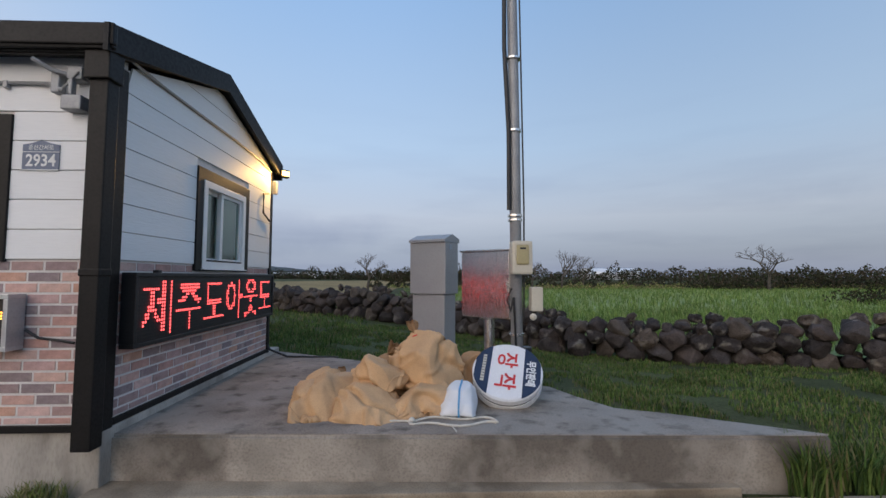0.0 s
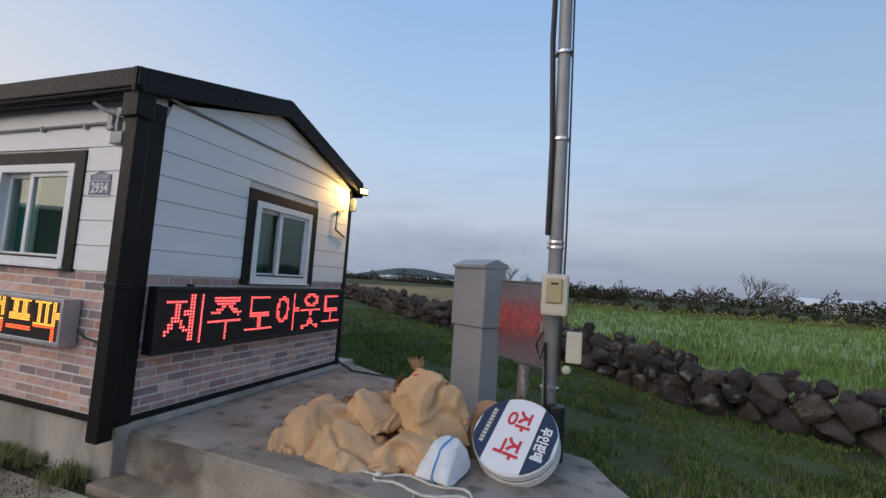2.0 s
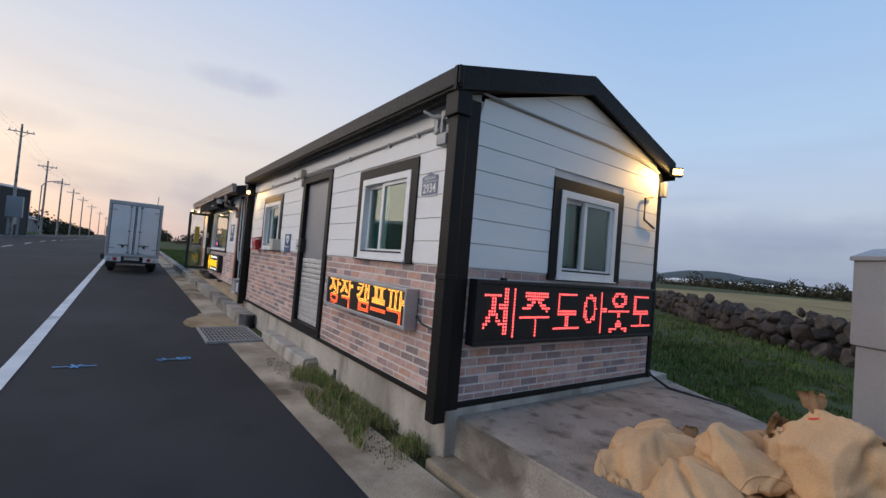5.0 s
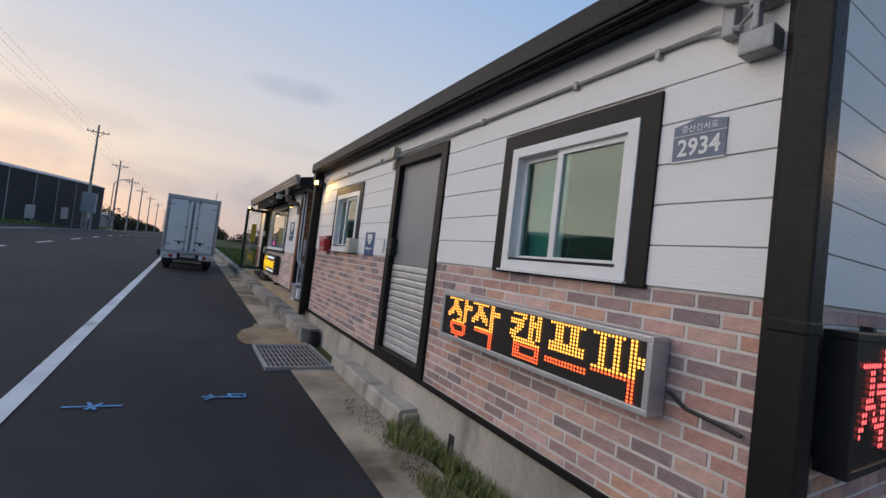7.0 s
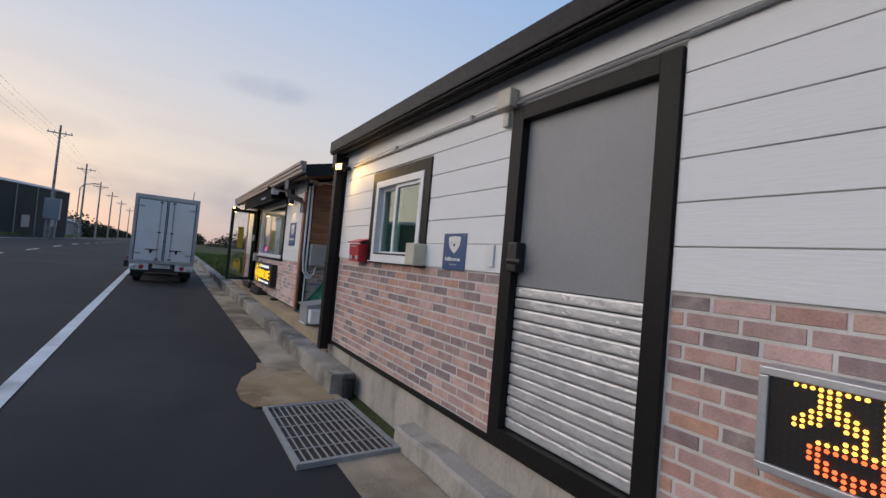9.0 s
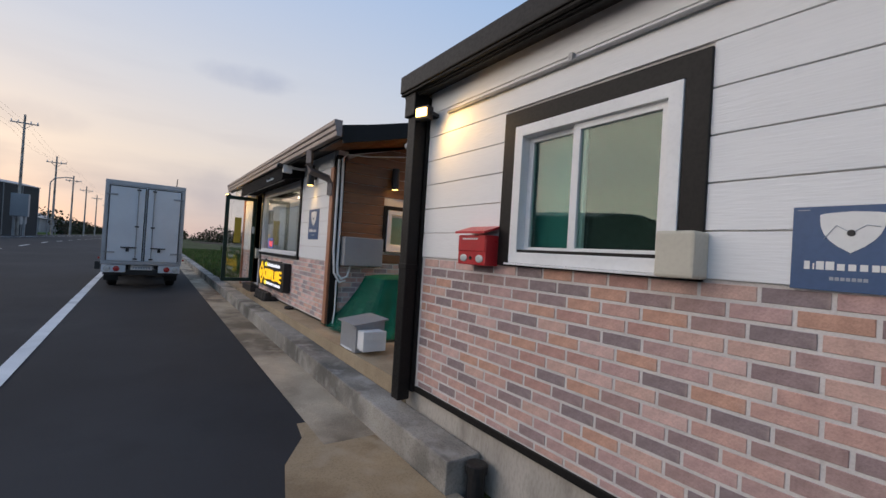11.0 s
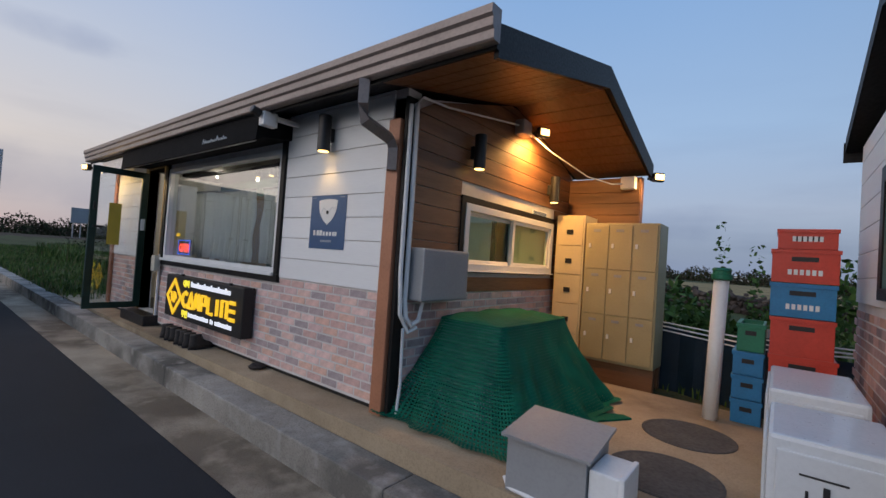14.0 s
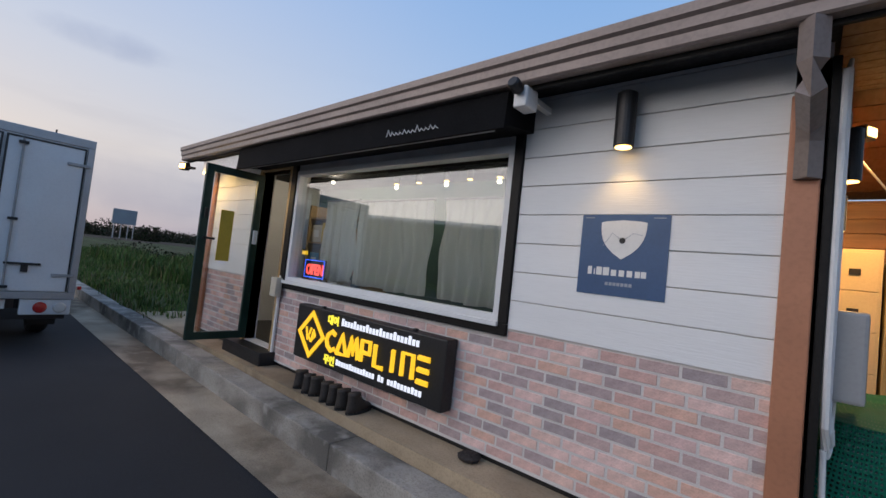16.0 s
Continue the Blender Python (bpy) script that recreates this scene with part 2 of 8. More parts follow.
BRICKS = [tuple(min(.8, v * 1.15 + .010) for v in c) for c in [(.49, .30, .25), (.42, .24, .20), (.52, .34, .28), (.34, .225, .205), (.45, .29, .265), (.23, .175, .175), (.49, .28, .20), (.41, .27, .245), (.55, .37, .325), (.27, .19, .185)]]
PALE = [tuple(min(.8, v * 1.05 + .10) for v in c) for c in BRICKS]
M = dict(
    asphalt=mat("asphalt", (0.0299, 0.0299, 0.0322), .85, var=.14, scale=.5, fine=190, bump=.5, spec=.2, stain=(.047, .047, .049), stain2=(.024, .025, .027)),
    gutter=mat("gutter_concrete", (0.432, 0.354, 0.258), .8, spec=.12, var=.28, scale=1.9, fine=90, bump=.6, stain=(.12, .09, .062), stain_lo=.45, stain_hi=.60, stain2=(.40, .33, .24)),
    concrete=mat("concrete", (.40, .38, .35), .85, spec=.12, var=.26, scale=2.4, fine=80, bump=.5, stain=(.12, .108, .09), stain_lo=.46, stain_hi=.64, stain2=(.33, .30, .26)),
    kerb=mat("kerb_concrete", (.35, .322, .28), .88, spec=.12, var=.3, scale=2.6, fine=70, bump=.7, stain=(.10, .094, .084), stain_lo=.45, stain_hi=.62, stain2=(.40, .38, .345)),
    pad=mat("stained_concrete", (0.4193, 0.3705, 0.312), .8, spec=.12, var=.28, scale=2.2, fine=70, bump=.6, stain=(.075, .062, .05), stain_lo=.44, stain_hi=.60, stain2=(.30, .27, .23)),
    yard=mat("tan_concrete", (0.425, 0.3313, 0.2188), .85, spec=.12, var=.2, scale=1.6, fine=80, bump=.5, stain=(.17, .13, .088), stain_lo=.5, stain_hi=.7, stain2=(.40, .32, .22)),
    plinth=mat("plinth_concrete", (0.456, 0.414, 0.36), .85, spec=.12, var=.18, scale=2.0, fine=80, bump=.5, stain=(.12, .108, .09), stretch=(1, 1, .35), stain2=(.20, .18, .15)),
    pad_top=mat("pad_screed", (0.2958, 0.2522, 0.2088), .8, spec=.12, var=.3, scale=2.4, fine=70, bump=.4, stain=(.33, .30, .26), stain_lo=.5, stain_hi=.7, stain2=(.07, .058, .046)),
    tan_patch=mat("tan_patch", (.38, .285, .175), .8, spec=.12, var=.2, scale=1.8, fine=80, bump=.5, stain=(.17, .115, .065), stain_lo=.5, stain_hi=.62, stain2=(.42, .34, .24)),
    litter=mat("dry_litter", (.17, .12, .07), .9, spec=.12, var=.3, scale=8, fine=60),
    paint=mat("road_paint", (.66, .66, .65), .7, var=.12, scale=2, fine=120, bump=.3, stain=(.32, .32, .32), stain_lo=.56),
    blue_paint=mat("blue_spray_paint", (.10, .34, .66), .7, var=.2, scale=12, fine=120, stain=(.06, .10, .15)),
    grass_soil=mat("grassy_soil", (0.0775, 0.0875, 0.035), .95, spec=.12, var=.35, scale=.5, fine=25, bump=.8, stain=(.085, .066, .038), bump_dist=.02),
    field_soil=mat("field_soil", (.075, .056, .04), .95, spec=.12, var=.25, scale=.2, fine=15, bump=.8, stretch=(1, 3, 1), bump_dist=.03),
    stubble=mat("stubble_field", (.30, .22, .10), .95, spec=.12, var=.25, scale=.15, fine=8, bump=.6, bump_dist=.03),
    crop=mat("crop_leaf", (.085, .155, .04), .75, spec=.12, var=.3, scale=.4, fine=20, bump=.2, tones=[(.15, .235, .06), (.19, .275, .075), (.115, .19, .05), (.24, .30, .11), (.10, .16, .045)]),
    grass=mat("grass_blade", (.07, .12, .03), .8, spec=.12, var=.3, scale=1, fine=20, bump=0, tones=[(.085, .145, .034), (.13, .19, .046), (.065, .11, .028), (.20, .175, .08), (.05, .085, .024), (.15, .20, .058)]),
    weeds=mat("dry_weeds", (.12, .13, .05), .85, spec=.12, var=.3, scale=1, fine=20, bump=0, tones=[(.18, .24, .06), (.30, .25, .12), (.22, .25, .08), (.38, .31, .17), (.13, .18, .05)]),
    hedge=mat("hedge_leaf", (.03, .045, .018), .85, spec=.12, var=.3, scale=.3, fine=9, bump=0, tones=[(.028, .04, .016), (.045, .055, .024), (.07, .055, .035), (.025, .03, .015), (.085, .066, .045), (.05, .042, .03)]),
    shrub=mat("shrub_leaf", (.06, .11, .03), .7, spec=.12, var=.25, scale=1, fine=20, bump=0, tones=[(.06, .12, .03), (.09, .16, .04), (.045, .085, .025)]),
    bark=mat("bark", (.09, .075, .06), .9, var=.25, scale=4, fine=40, bump=.6),
    # distance haze is mixed into the blue-grey of these woods
    hill=mat("hazed_hill_woods", (.085, .105, .11), 1, var=.15, scale=.02, fine=.3, bump=0),
    basalt=mat("basalt", (.075, .062, .056), .92, spec=.12, var=.35, scale=5, fine=45, bump=.9, bump_dist=.02, tones=[(.06, .05, .046), (.085, .068, .06), (.05, .043, .04), (.105, .085, .07), (.07, .06, .056)], stain=(.17, .15, .125), stain_lo=.62, stain_hi=.75),
    siding=mat("white_siding", (.83, .83, .82), .55, var=.03, scale=1.5, fine=40, bump=.35, stretch=(.25, .25, 3), stain=(.70, .69, .66), stain_lo=.6, stain_hi=.9),
    wood=mat("brown_siding", (.23, .105, .045), .5, var=.22, scale=3, fine=40, bump=.4, stretch=(.2, .2, 4), stain=(.09, .036, .015)),
    soffit=mat("wood_soffit", (.20, .085, .033), .5, var=.15, scale=3, fine=40, bump=.2, stretch=(1, .2, 1)),
    brick=mat("brick_piece", (.4, .25, .2), .85, var=.16, scale=14, fine=110, bump=.6, per="object", tones=BRICKS, stain=(.56, .45, .39), stain_lo=.58, stain_hi=.8),
    brick_rest=mat("brick_rest", (.4, .25, .2), .85, var=.16, scale=14, fine=110, bump=.6, per="island", tones=BRICKS, stain=(.56, .45, .39), stain_lo=.58, stain_hi=.8),
    pale_brick=mat("pale_brick_piece", (.4, .25, .2), .85, var=.16, scale=14, fine=110, bump=.6, per="object", tones=PALE, stain=(.56, .45, .39), stain_lo=.58, stain_hi=.8),
    pale_brick_rest=mat("pale_brick_rest", (.4, .25, .2), .85, var=.16, scale=14, fine=110, bump=.6, per="island", tones=PALE, stain=(.56, .45, .39), stain_lo=.58, stain_hi=.8),
    mortar=mat("mortar", (.68, .64, .61), .9, var=.1, scale=5, fine=120, bump=.5),
    trim=mat("dark_brown_trim", (.012, .011, .0105), .5, spec=.22, var=.2, scale=3, fine=60, bump=.1),
    roofmetal=mat("dark_roof_metal", (.014, .0135, .014), .6, spec=.25, var=.2, scale=2, fine=40, bump=.1),
    gutter_tin=mat("brown_grey_gutter", (.25, .205, .185), .45, .3, var=.12, scale=2, fine=50, bump=.08),
    copper=mat("orange_brown_column", (.42, .185, .10), .45, .1, var=.1, scale=3, fine=50, bump=.08),
    pvc=mat("white_pvc", (.78, .78, .77), .4, var=.05, scale=4, fine=50, bump=.03),
    glass=glass("window_glass", (.62, .88, .80), 0.0, 1.56, (.96, 1.0, .90)),
    clear=glass("clear_glass", (.93, .97, .96), .0, 1.62),
    shop_glass=glass("shop_glass", (.93, .97, .96), .0, 1.9),
    # dark base colour stands in for the shade of unlit rooms
    room=mat("unlit_room_tone", (.09, .16, .13), .9, var=.2, scale=2),
    blind=mat("teal_blind", (.06, .22, .21), .7, var=.15, scale=3, fine=30, stretch=(6, 6, .3)),
    screen=mat("insect_screen", (.030, .036, .032), .9, var=.08, scale=5, fine=40, bump=0),
    pale_screen=mat("pale_insect_screen", (.34, .33, .29), .9, var=.08, scale=5, fine=40, bump=0),
    grey_door=mat("grey_door_sheet", (.27, .27, .275), .45, var=.06, scale=2, fine=60, bump=.05),
    shutter=mat("silver_shutter", (.66, .65, .64), .38, .4, var=.1, scale=8, fine=22, bump=.8, bump_dist=.012),
    black=mat("black_plastic", (.012, .012, .013), .5, var=.2, scale=5, fine=60, bump=.05),
    charcoal=mat("charcoal_metal", (.03, .03, .032), .4, .4, var=.15, scale=5, fine=60, bump=.05),
    led_case=mat("led_case", (.55, .56, .57), .4, .6, var=.1, scale=5, fine=60),
    led_off=mat("led_unlit", (.035, .02, .018), .4, var=.1, scale=5, fine=60, bump=0),
    led_red=glow("led_red", (1.0, .10, .10), 2.8),
    led_amber=glow("led_amber", (1.0, .42, .06), 3.2),
    led_orange=glow("led_orange", (1.0, .12, .03), 2.8),
    flood=glow("flood_lens", (1.0, .60, .17), 7.0),
    bulb=glow("warm_bulb", (1.0, .58, .15), 6.0),
    bulb_soft=glow("warm_bulb_soft", (1.0, .72, .35), 8),
    neon_red=glow("neon_red", (1.0, .08, .05), 2.2),
    neon_blue=glow("neon_blue", (.06, .16, 1.0), 1.6),
    sign_yellow=glow("sign_yellow", (1.0, .58, .02), 1.0),
    sign_lemon=glow("sign_lemon", (1.0, .82, .05), 1.1),
    sign_white=glow("sign_white", (.9, .9, .95), .9),
    grey_paint=mat("grey_painted_steel", (.33, .335, .34), .45, .15, var=.06, scale=3, fine=60, bump=.06),
    steel=mat("brushed_steel", (.78, .76, .74), .24, 1.0, var=.05, scale=4, fine=90, bump=.06, stretch=(6, 6, .3)),
    galv=mat("galvanised", (.33, .335, .34), .55, .25, var=.12, scale=6, fine=60, bump=.06),
    cream=mat("cream_plastic", (.56, .52, .42), .5, var=.06, scale=4, fine=60, bump=.03),
    sign_sheet=mat("yellow_paper", (.62, .44, .05), .6, var=.08, scale=5, fine=60),
    amber_cover=mat("yellowed_cover", (.42, .36, .19), .35, var=.1, scale=4, fine=60),
    sack=mat("tan_woven_sack", (.58, .365, .19), .7, var=.16, scale=5, fine=140, bump=.4, stain=(.42, .25, .12), stain_lo=.6, ruck=(3.0, .05)),
    dark_sack=mat("darker_tan_sack", (.46, .27, .13), .75, var=.2, scale=5, fine=140, bump=.4, stain=(.30, .17, .08), stain_lo=.5, ruck=(4.0, .05)),
    white_sack=mat("white_woven_sack", (.72, .73, .74), .65, var=.06, scale=5, fine=140, bump=.3, ruck=(5.0, .012)),
    blue_line=mat("blue_stripe", (.12, .36, .62), .65, var=.1, scale=5, fine=140),
    rope=mat("white_rope", (.62, .58, .50), .85, var=.15, scale=20, fine=200, bump=.4),
    sign_face=mat("white_sign_face", (.74, .74, .74), .25, var=.04, scale=4, fine=60, bump=.02),
    navy=mat("navy_print", (.018, .03, .065), .4, var=.1, scale=5, fine=60),
    sticker=mat("blue_sticker", (.035, .09, .21), .4, var=.08, scale=5, fine=60),
    plate=mat("slate_blue_plate", (.10, .13, .20), .4, .1, var=.08, scale=5, fine=60),
    print_white=mat("white_print", (.78, .78, .76), .5, var=.04, scale=5, fine=60),
    print_grey=mat("grey_print", (.32, .36, .42), .5, var=.04, scale=5, fine=60),
    red_paint=mat("red_paint", (.60, .035, .03), .4, var=.12, scale=6, fine=60, bump=.03),
    red_mail=mat("red_mailbox", (.50, .025, .03), .35, .1, var=.1, scale=6, fine=60, bump=.03),
    red_plastic=mat("red_plastic", (.58, .055, .03), .4, var=.1, scale=6, fine=60),
    blue_plastic=mat("blue_plastic", (.03, .20, .42), .4, var=.12, scale=6, fine=60),
    green_plastic=mat("green_plastic", (.02, .19, .10), .5, var=.12, scale=6, fine=60),
    net=mat("green_net", (.005, .115, .068), .65, spec=.12, var=.22, scale=5, fine=190, bump=.7, stain=(.012, .17, .10), stain_lo=.58),
    navy_tarp=mat("navy_tarp", (.02, .045, .07), .6, var=.2, scale=3, fine=120, bump=.3),
    olive=mat("olive_locker", (.40, .34, .185), .45, .1, var=.07, scale=3, fine=60, bump=.04),
    cream_locker=mat("cream_locker", (.66, .54, .32), .45, .1, var=.07, scale=3, fine=60, bump=.04),
    truck_white=mat("truck_white", (.66, .68, .70), .35, var=.05, scale=2, fine=50, bump=.02, coat=.2),
    truck_grey=mat("truck_rail", (.42, .43, .45), .4, .5, var=.1, scale=3, fine=60),
    rubber=mat("rubber", (.018, .018, .018), .85, var=.2, scale=8, fine=80, bump=.2),
    lens_red=mat("red_lens", (.40, .02, .02), .2, var=.05, scale=8, fine=80, coat=.5),
    lens_clear=mat("clear_lens", (.55, .55, .53), .15, var=.05, scale=8, fine=80, coat=.5),
    curtain=mat("pale_curtain", (.82, .85, .84), .85, var=.1, scale=3, fine=80, bump=.15),
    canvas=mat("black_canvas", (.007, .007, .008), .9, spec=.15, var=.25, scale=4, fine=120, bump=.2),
    cardboard=mat("cardboard", (.36, .24, .12), .8, var=.15, scale=4, fine=60),
    tin=mat("grey_tin", (.30, .33, .36), .5, .4, var=.12, scale=.5, fine=10),
    shade_net=mat("black_shade_net", (.012, .016, .02), .8, var=.2, scale=.5, fine=12, bump=.3),
    leather=mat("worn_leather", (.035, .028, .024), .6, var=.3, scale=15, fine=90, bump=.3),
    oak=mat("pale_wood_jamb", (.40, .27, .12), .55, var=.15, scale=4, fine=50, stretch=(5, 5, .4)),
    dark_green=mat("dark_green_frame", (.010, .034, .026), .4, .2, var=.2, scale=4, fine=60),
    manhole=mat("iron_cover", (.10, .095, .09), .75, .4, var=.2, scale=5, fine=40, bump=.8),
)

# ---- building helpers ----
def origin(ob):
    v = Vector((0, 0, 0))
    while ob:
        v += ob.location
        ob = ob.parent
    return v


def thing(name, at, label="", category="", group="", kind="", turn=0.0):
    o = new(name)
    o.empty_display_size = .1
    o.location = at
    o.rotation_euler = (0, 0, radians(turn))
    return tagged(o, label, category, group, kind)


def part(name, bm, material, parent=None, label="", local=False, smooth=False):
    """Links bm as one mesh object under parent. bm is in the world unless local."""
    if parent is not None and not local:
        bmesh.ops.translate(bm, vec=-origin(parent), verts=bm.verts)
    me = bpy.data.meshes.new(name)
    bm.to_mesh(me)
    bm.free()
    if smooth:
        me.shade_smooth()
    me.materials.append(material)
    o = new(name, me)
    o.parent = parent
    return tagged(o, label)


def solid(bm, x0, x1, y0, y1, z0, z1, bevel=0.0, m=None):
    """A box, bevelled if asked, turned by m."""
    vs = [bm.verts.new((x, y, z)) for x in (x0, x1) for y in (y0, y1) for z in (z0, z1)]
    fs = [bm.faces.new([vs[i] for i in f]) for f in ((0, 1, 3, 2), (4, 6, 7, 5), (0, 4, 5, 1), (2, 3, 7, 6), (0, 2, 6, 4), (1, 5, 7, 3))]
    if bevel:
        es = list({e for f in fs for e in f.edges})
        r = bmesh.ops.bevel(bm, geom=es, offset=bevel, segments=2, affect="EDGES", profile=.6)
        vs = list({v for f in r["faces"] for v in f.verts} | {v for v in vs if v.is_valid})
    if m is not None:
        bmesh.ops.transform(bm, matrix=m, verts=[v for v in vs if v.is_valid])
    return vs


def box(x0, x1, y0, y1, z0, z1, bevel=0.0, m=None):
    bm = bmesh.new()
    solid(bm, x0, x1, y0, y1, z0, z1, bevel, m)
    return bm


def boxes(rows, bevel=0.0):
    bm = bmesh.new()
    for r in rows:
        solid(bm, *r, bevel)
    return bm


def tube(path, r, sides=8, closed=False, bm=None, r_end=None):
    """A round bar along points."""
    bm = bm or bmesh.new()
    pts = [Vector(p) for p in path]
    rings = []
    up = Vector((0, 0, 1))
    for i, p in enumerate(pts):
        a, b = pts[max(i - 1, 0)], pts[min(i + 1, len(pts) - 1)]
        if closed:
            a, b = pts[i - 1], pts[(i + 1) % len(pts)]
        d = (b - a).normalized()
        s = d.cross(up if abs(d.z) < .95 else Vector((1, 0, 0))).normalized()
        t = d.cross(s)
        rr = r if r_end is None else r + (r_end - r) * i / (len(pts) - 1)
        rings.append([bm.verts.new(p + rr * (math.cos(k * math.tau / sides) * s + math.sin(k * math.tau / sides) * t)) for k in range(sides)])
    n = len(rings)
    for i in range(n if closed else n - 1):
        for k in range(sides):
            q = (rings[i][k], rings[i][(k + 1) % sides], rings[(i + 1) % n][(k + 1) % sides], rings[(i + 1) % n][k])
            if len(set(q)) == 4:
                bm.faces.new(q)
    if not closed:
        bm.faces.new(rings[0][::-1])
        bm.faces.new(rings[-1])
    return bm


def lathe(profile, at=(0, 0, 0), sides=20, m=None, bm=None):
    """A turned body from (radius, height) pairs, closed at both ends."""
    bm = bm or bmesh.new()
    made = []
    rings = []
    for r, z in profile:
        rings.append([bm.verts.new((r * math.cos(k * math.tau / sides), r * math.sin(k * math.tau / sides), z)) for k in range(sides)])
        made += rings[-1]
    for a, b in zip(rings, rings[1:]):
        for k in range(sides):
            bm.faces.new((a[k], a[(k + 1) % sides], b[(k + 1) % sides], b[k]))
    bm.faces.new(rings[0][::-1])
    bm.faces.new(rings[-1])
    bmesh.ops.transform(bm, matrix=Matrix.Translation(at) @ (m or Matrix()), verts=made)
    return bm


def prism(poly, d, m):
    """A flat outline (x, y) given depth d along its own z, placed by m."""
    bm = bmesh.new()
    a = [bm.verts.new((x, y, 0)) for x, y in poly]
    b = [bm.verts.new((x, y, d)) for x, y in poly]
    n = len(poly)
    bm.faces.new(a[::-1])
    bm.faces.new(b)
    for i in range(n):
        bm.faces.new((a[i], a[(i + 1) % n], b[(i + 1) % n], b[i]))
    bmesh.ops.transform(bm, matrix=m, verts=bm.verts)
    bmesh.ops.recalc_face_normals(bm, faces=bm.faces)
    return bm


def lettering(text, size, m, depth=.002, width=None, bold=0.0, shear=0.0):
    """Text in the built-in font as a mesh, its left foot at m, squeezed to width if given."""
    c = bpy.data.curves.new("lettering", "FONT")
    c.body, c.size, c.extrude, c.offset, c.shear, c.resolution_u = text, size, depth, bold, shear, 2
    o = bpy.data.objects.new("lettering", c)
    scene.collection.objects.link(o)
    me = bpy.data.meshes.new_from_object(o.evaluated_get(bpy.context.evaluated_depsgraph_get()))
    bm = bmesh.new()
    bm.from_mesh(me)
    bpy.data.objects.remove(o)
    bpy.data.curves.remove(c)
    bpy.data.meshes.remove(me)
    if width and bm.verts:
        x0, x1 = min(v.co.x for v in bm.verts), max(v.co.x for v in bm.verts)
        for v in bm.verts:
            v.co.x = (v.co.x - x0) * width / max(x1 - x0, 1e-6)
    bmesh.ops.transform(bm, matrix=m, verts=bm.verts)
    return bm


FRONT = Matrix(((1, 0, 0, 0), (0, 0, -1, 0), (0, 1, 0, 0), (0, 0, 0, 1)))  # faces -y, reads along +x
SIDE = Matrix(((0, 0, 1, 0), (1, 0, 0, 0), (0, 1, 0, 0), (0, 0, 0, 1)))  # faces +x, reads along +y


def on_front(x, y, z):
    return Matrix.Translation((x, y, z)) @ FRONT


def on_side(x, y, z):
    return Matrix.Translation((x, y, z)) @ SIDE


def road_z(x):
    """The road climbs gently towards -x and levels out."""
    t = max(0.0, min(-6.0 - x, 40.0))
    return .0135 * t


# ---- ground ----
def sheet(name, xs, ys, zf, material, label, uneven=0.0):
    bm = bmesh.new()
    rows = [[bm.verts.new((x, y, zf(x, y) + uneven * noise.noise((x * .9, y * .9, 0)))) for y in ys] for x in xs]
    for a, b in zip(rows, rows[1:]):
        for j in range(len(ys) - 1):
            bm.faces.new((a[j], b[j], b[j + 1], a[j + 1]))
    return tagged(part(name, bm, material, smooth=True), label, "ground", kind="structure")


def steps(a, b, n):
    return [a + (b - a) * i / n for i in range(n + 1)]


def land_z(x, y):
    r = road_z(x)
    if y < 2.3:
        return r - .06
    side = .24 if x < 1.0 else .24 - .12 * min(1, (x - 1.0) / 1.6)
    f = min(1, max(0, (y - 2.75) / .5))
    dip = .22 * min(1, max(0, (x + 2) / 3)) * min(1, max(0, (y - 4.2) / 3))
    return r - .06 + side * f - dip


far_x = [-2500, -900, -400, -200, -120, -80] + steps(-60, 20, 80) + [30, 45, 70, 120, 250, 700, 2500]
far_y = [-2500, -800, -300, -120, -60, -30, -13.5, -6, 0] + steps(2.2, 12, 28) + [14, 18, 25, 40, 70, 150, 400, 1000, 2500]
sheet("ground", far_x, far_y, land_z, M["grass_soil"], "grassy earth with worn patches beside the road", .03)

road_x = [-900, -400, -200, -120, -80, -60] + steps(-46, 6, 26) + [12, 30, 80, 300]
sheet("road", road_x, [-13.0, -9, -5, -1, 0.0, 2.08], lambda x, y: road_z(x), M["asphalt"], "dark worn asphalt road with a wide shoulder")
sheet("gutter_apron", [x for x in road_x if -60 <= x <= 6], [2.07, 2.3, 2.56], lambda x, y: road_z(x) + .006, M["gutter"], "stained concrete gutter apron along the asphalt")


def stripe(name, x0, x1, y0, y1, label):
    n = max(1, int(abs(x1 - x0) / 2))
    bm = bmesh.new()
    rows = [[bm.verts.new((x, y, road_z(x) + .008)) for y in (y0, y1)] for x in steps(x0, x1, n)]
    for a, b in zip(rows, rows[1:]):
        bm.faces.new((a[0], b[0], b[1], a[1]))
    return tagged(part(name, bm, M["paint"]), label, "road marking", kind="structure")


stripe("edge_line", -400, 60, -.13, .01, "worn white edge line on the asphalt")
stripe("far_edge_line", -400, 60, -9.15, -9.0, "white line along the far road edge")
for i in range(24):
    stripe("lane_dash", -2 - i * 6.0 - 2.4, -2 - i * 6.0, -4.72, -4.6, "short white lane dash on the asphalt")["group"] = "lane dashes"

# ---- house shells ----
PITCH_X, PITCH_Z, JOINT = .200, .0668, .0135
brick_meshes = {}


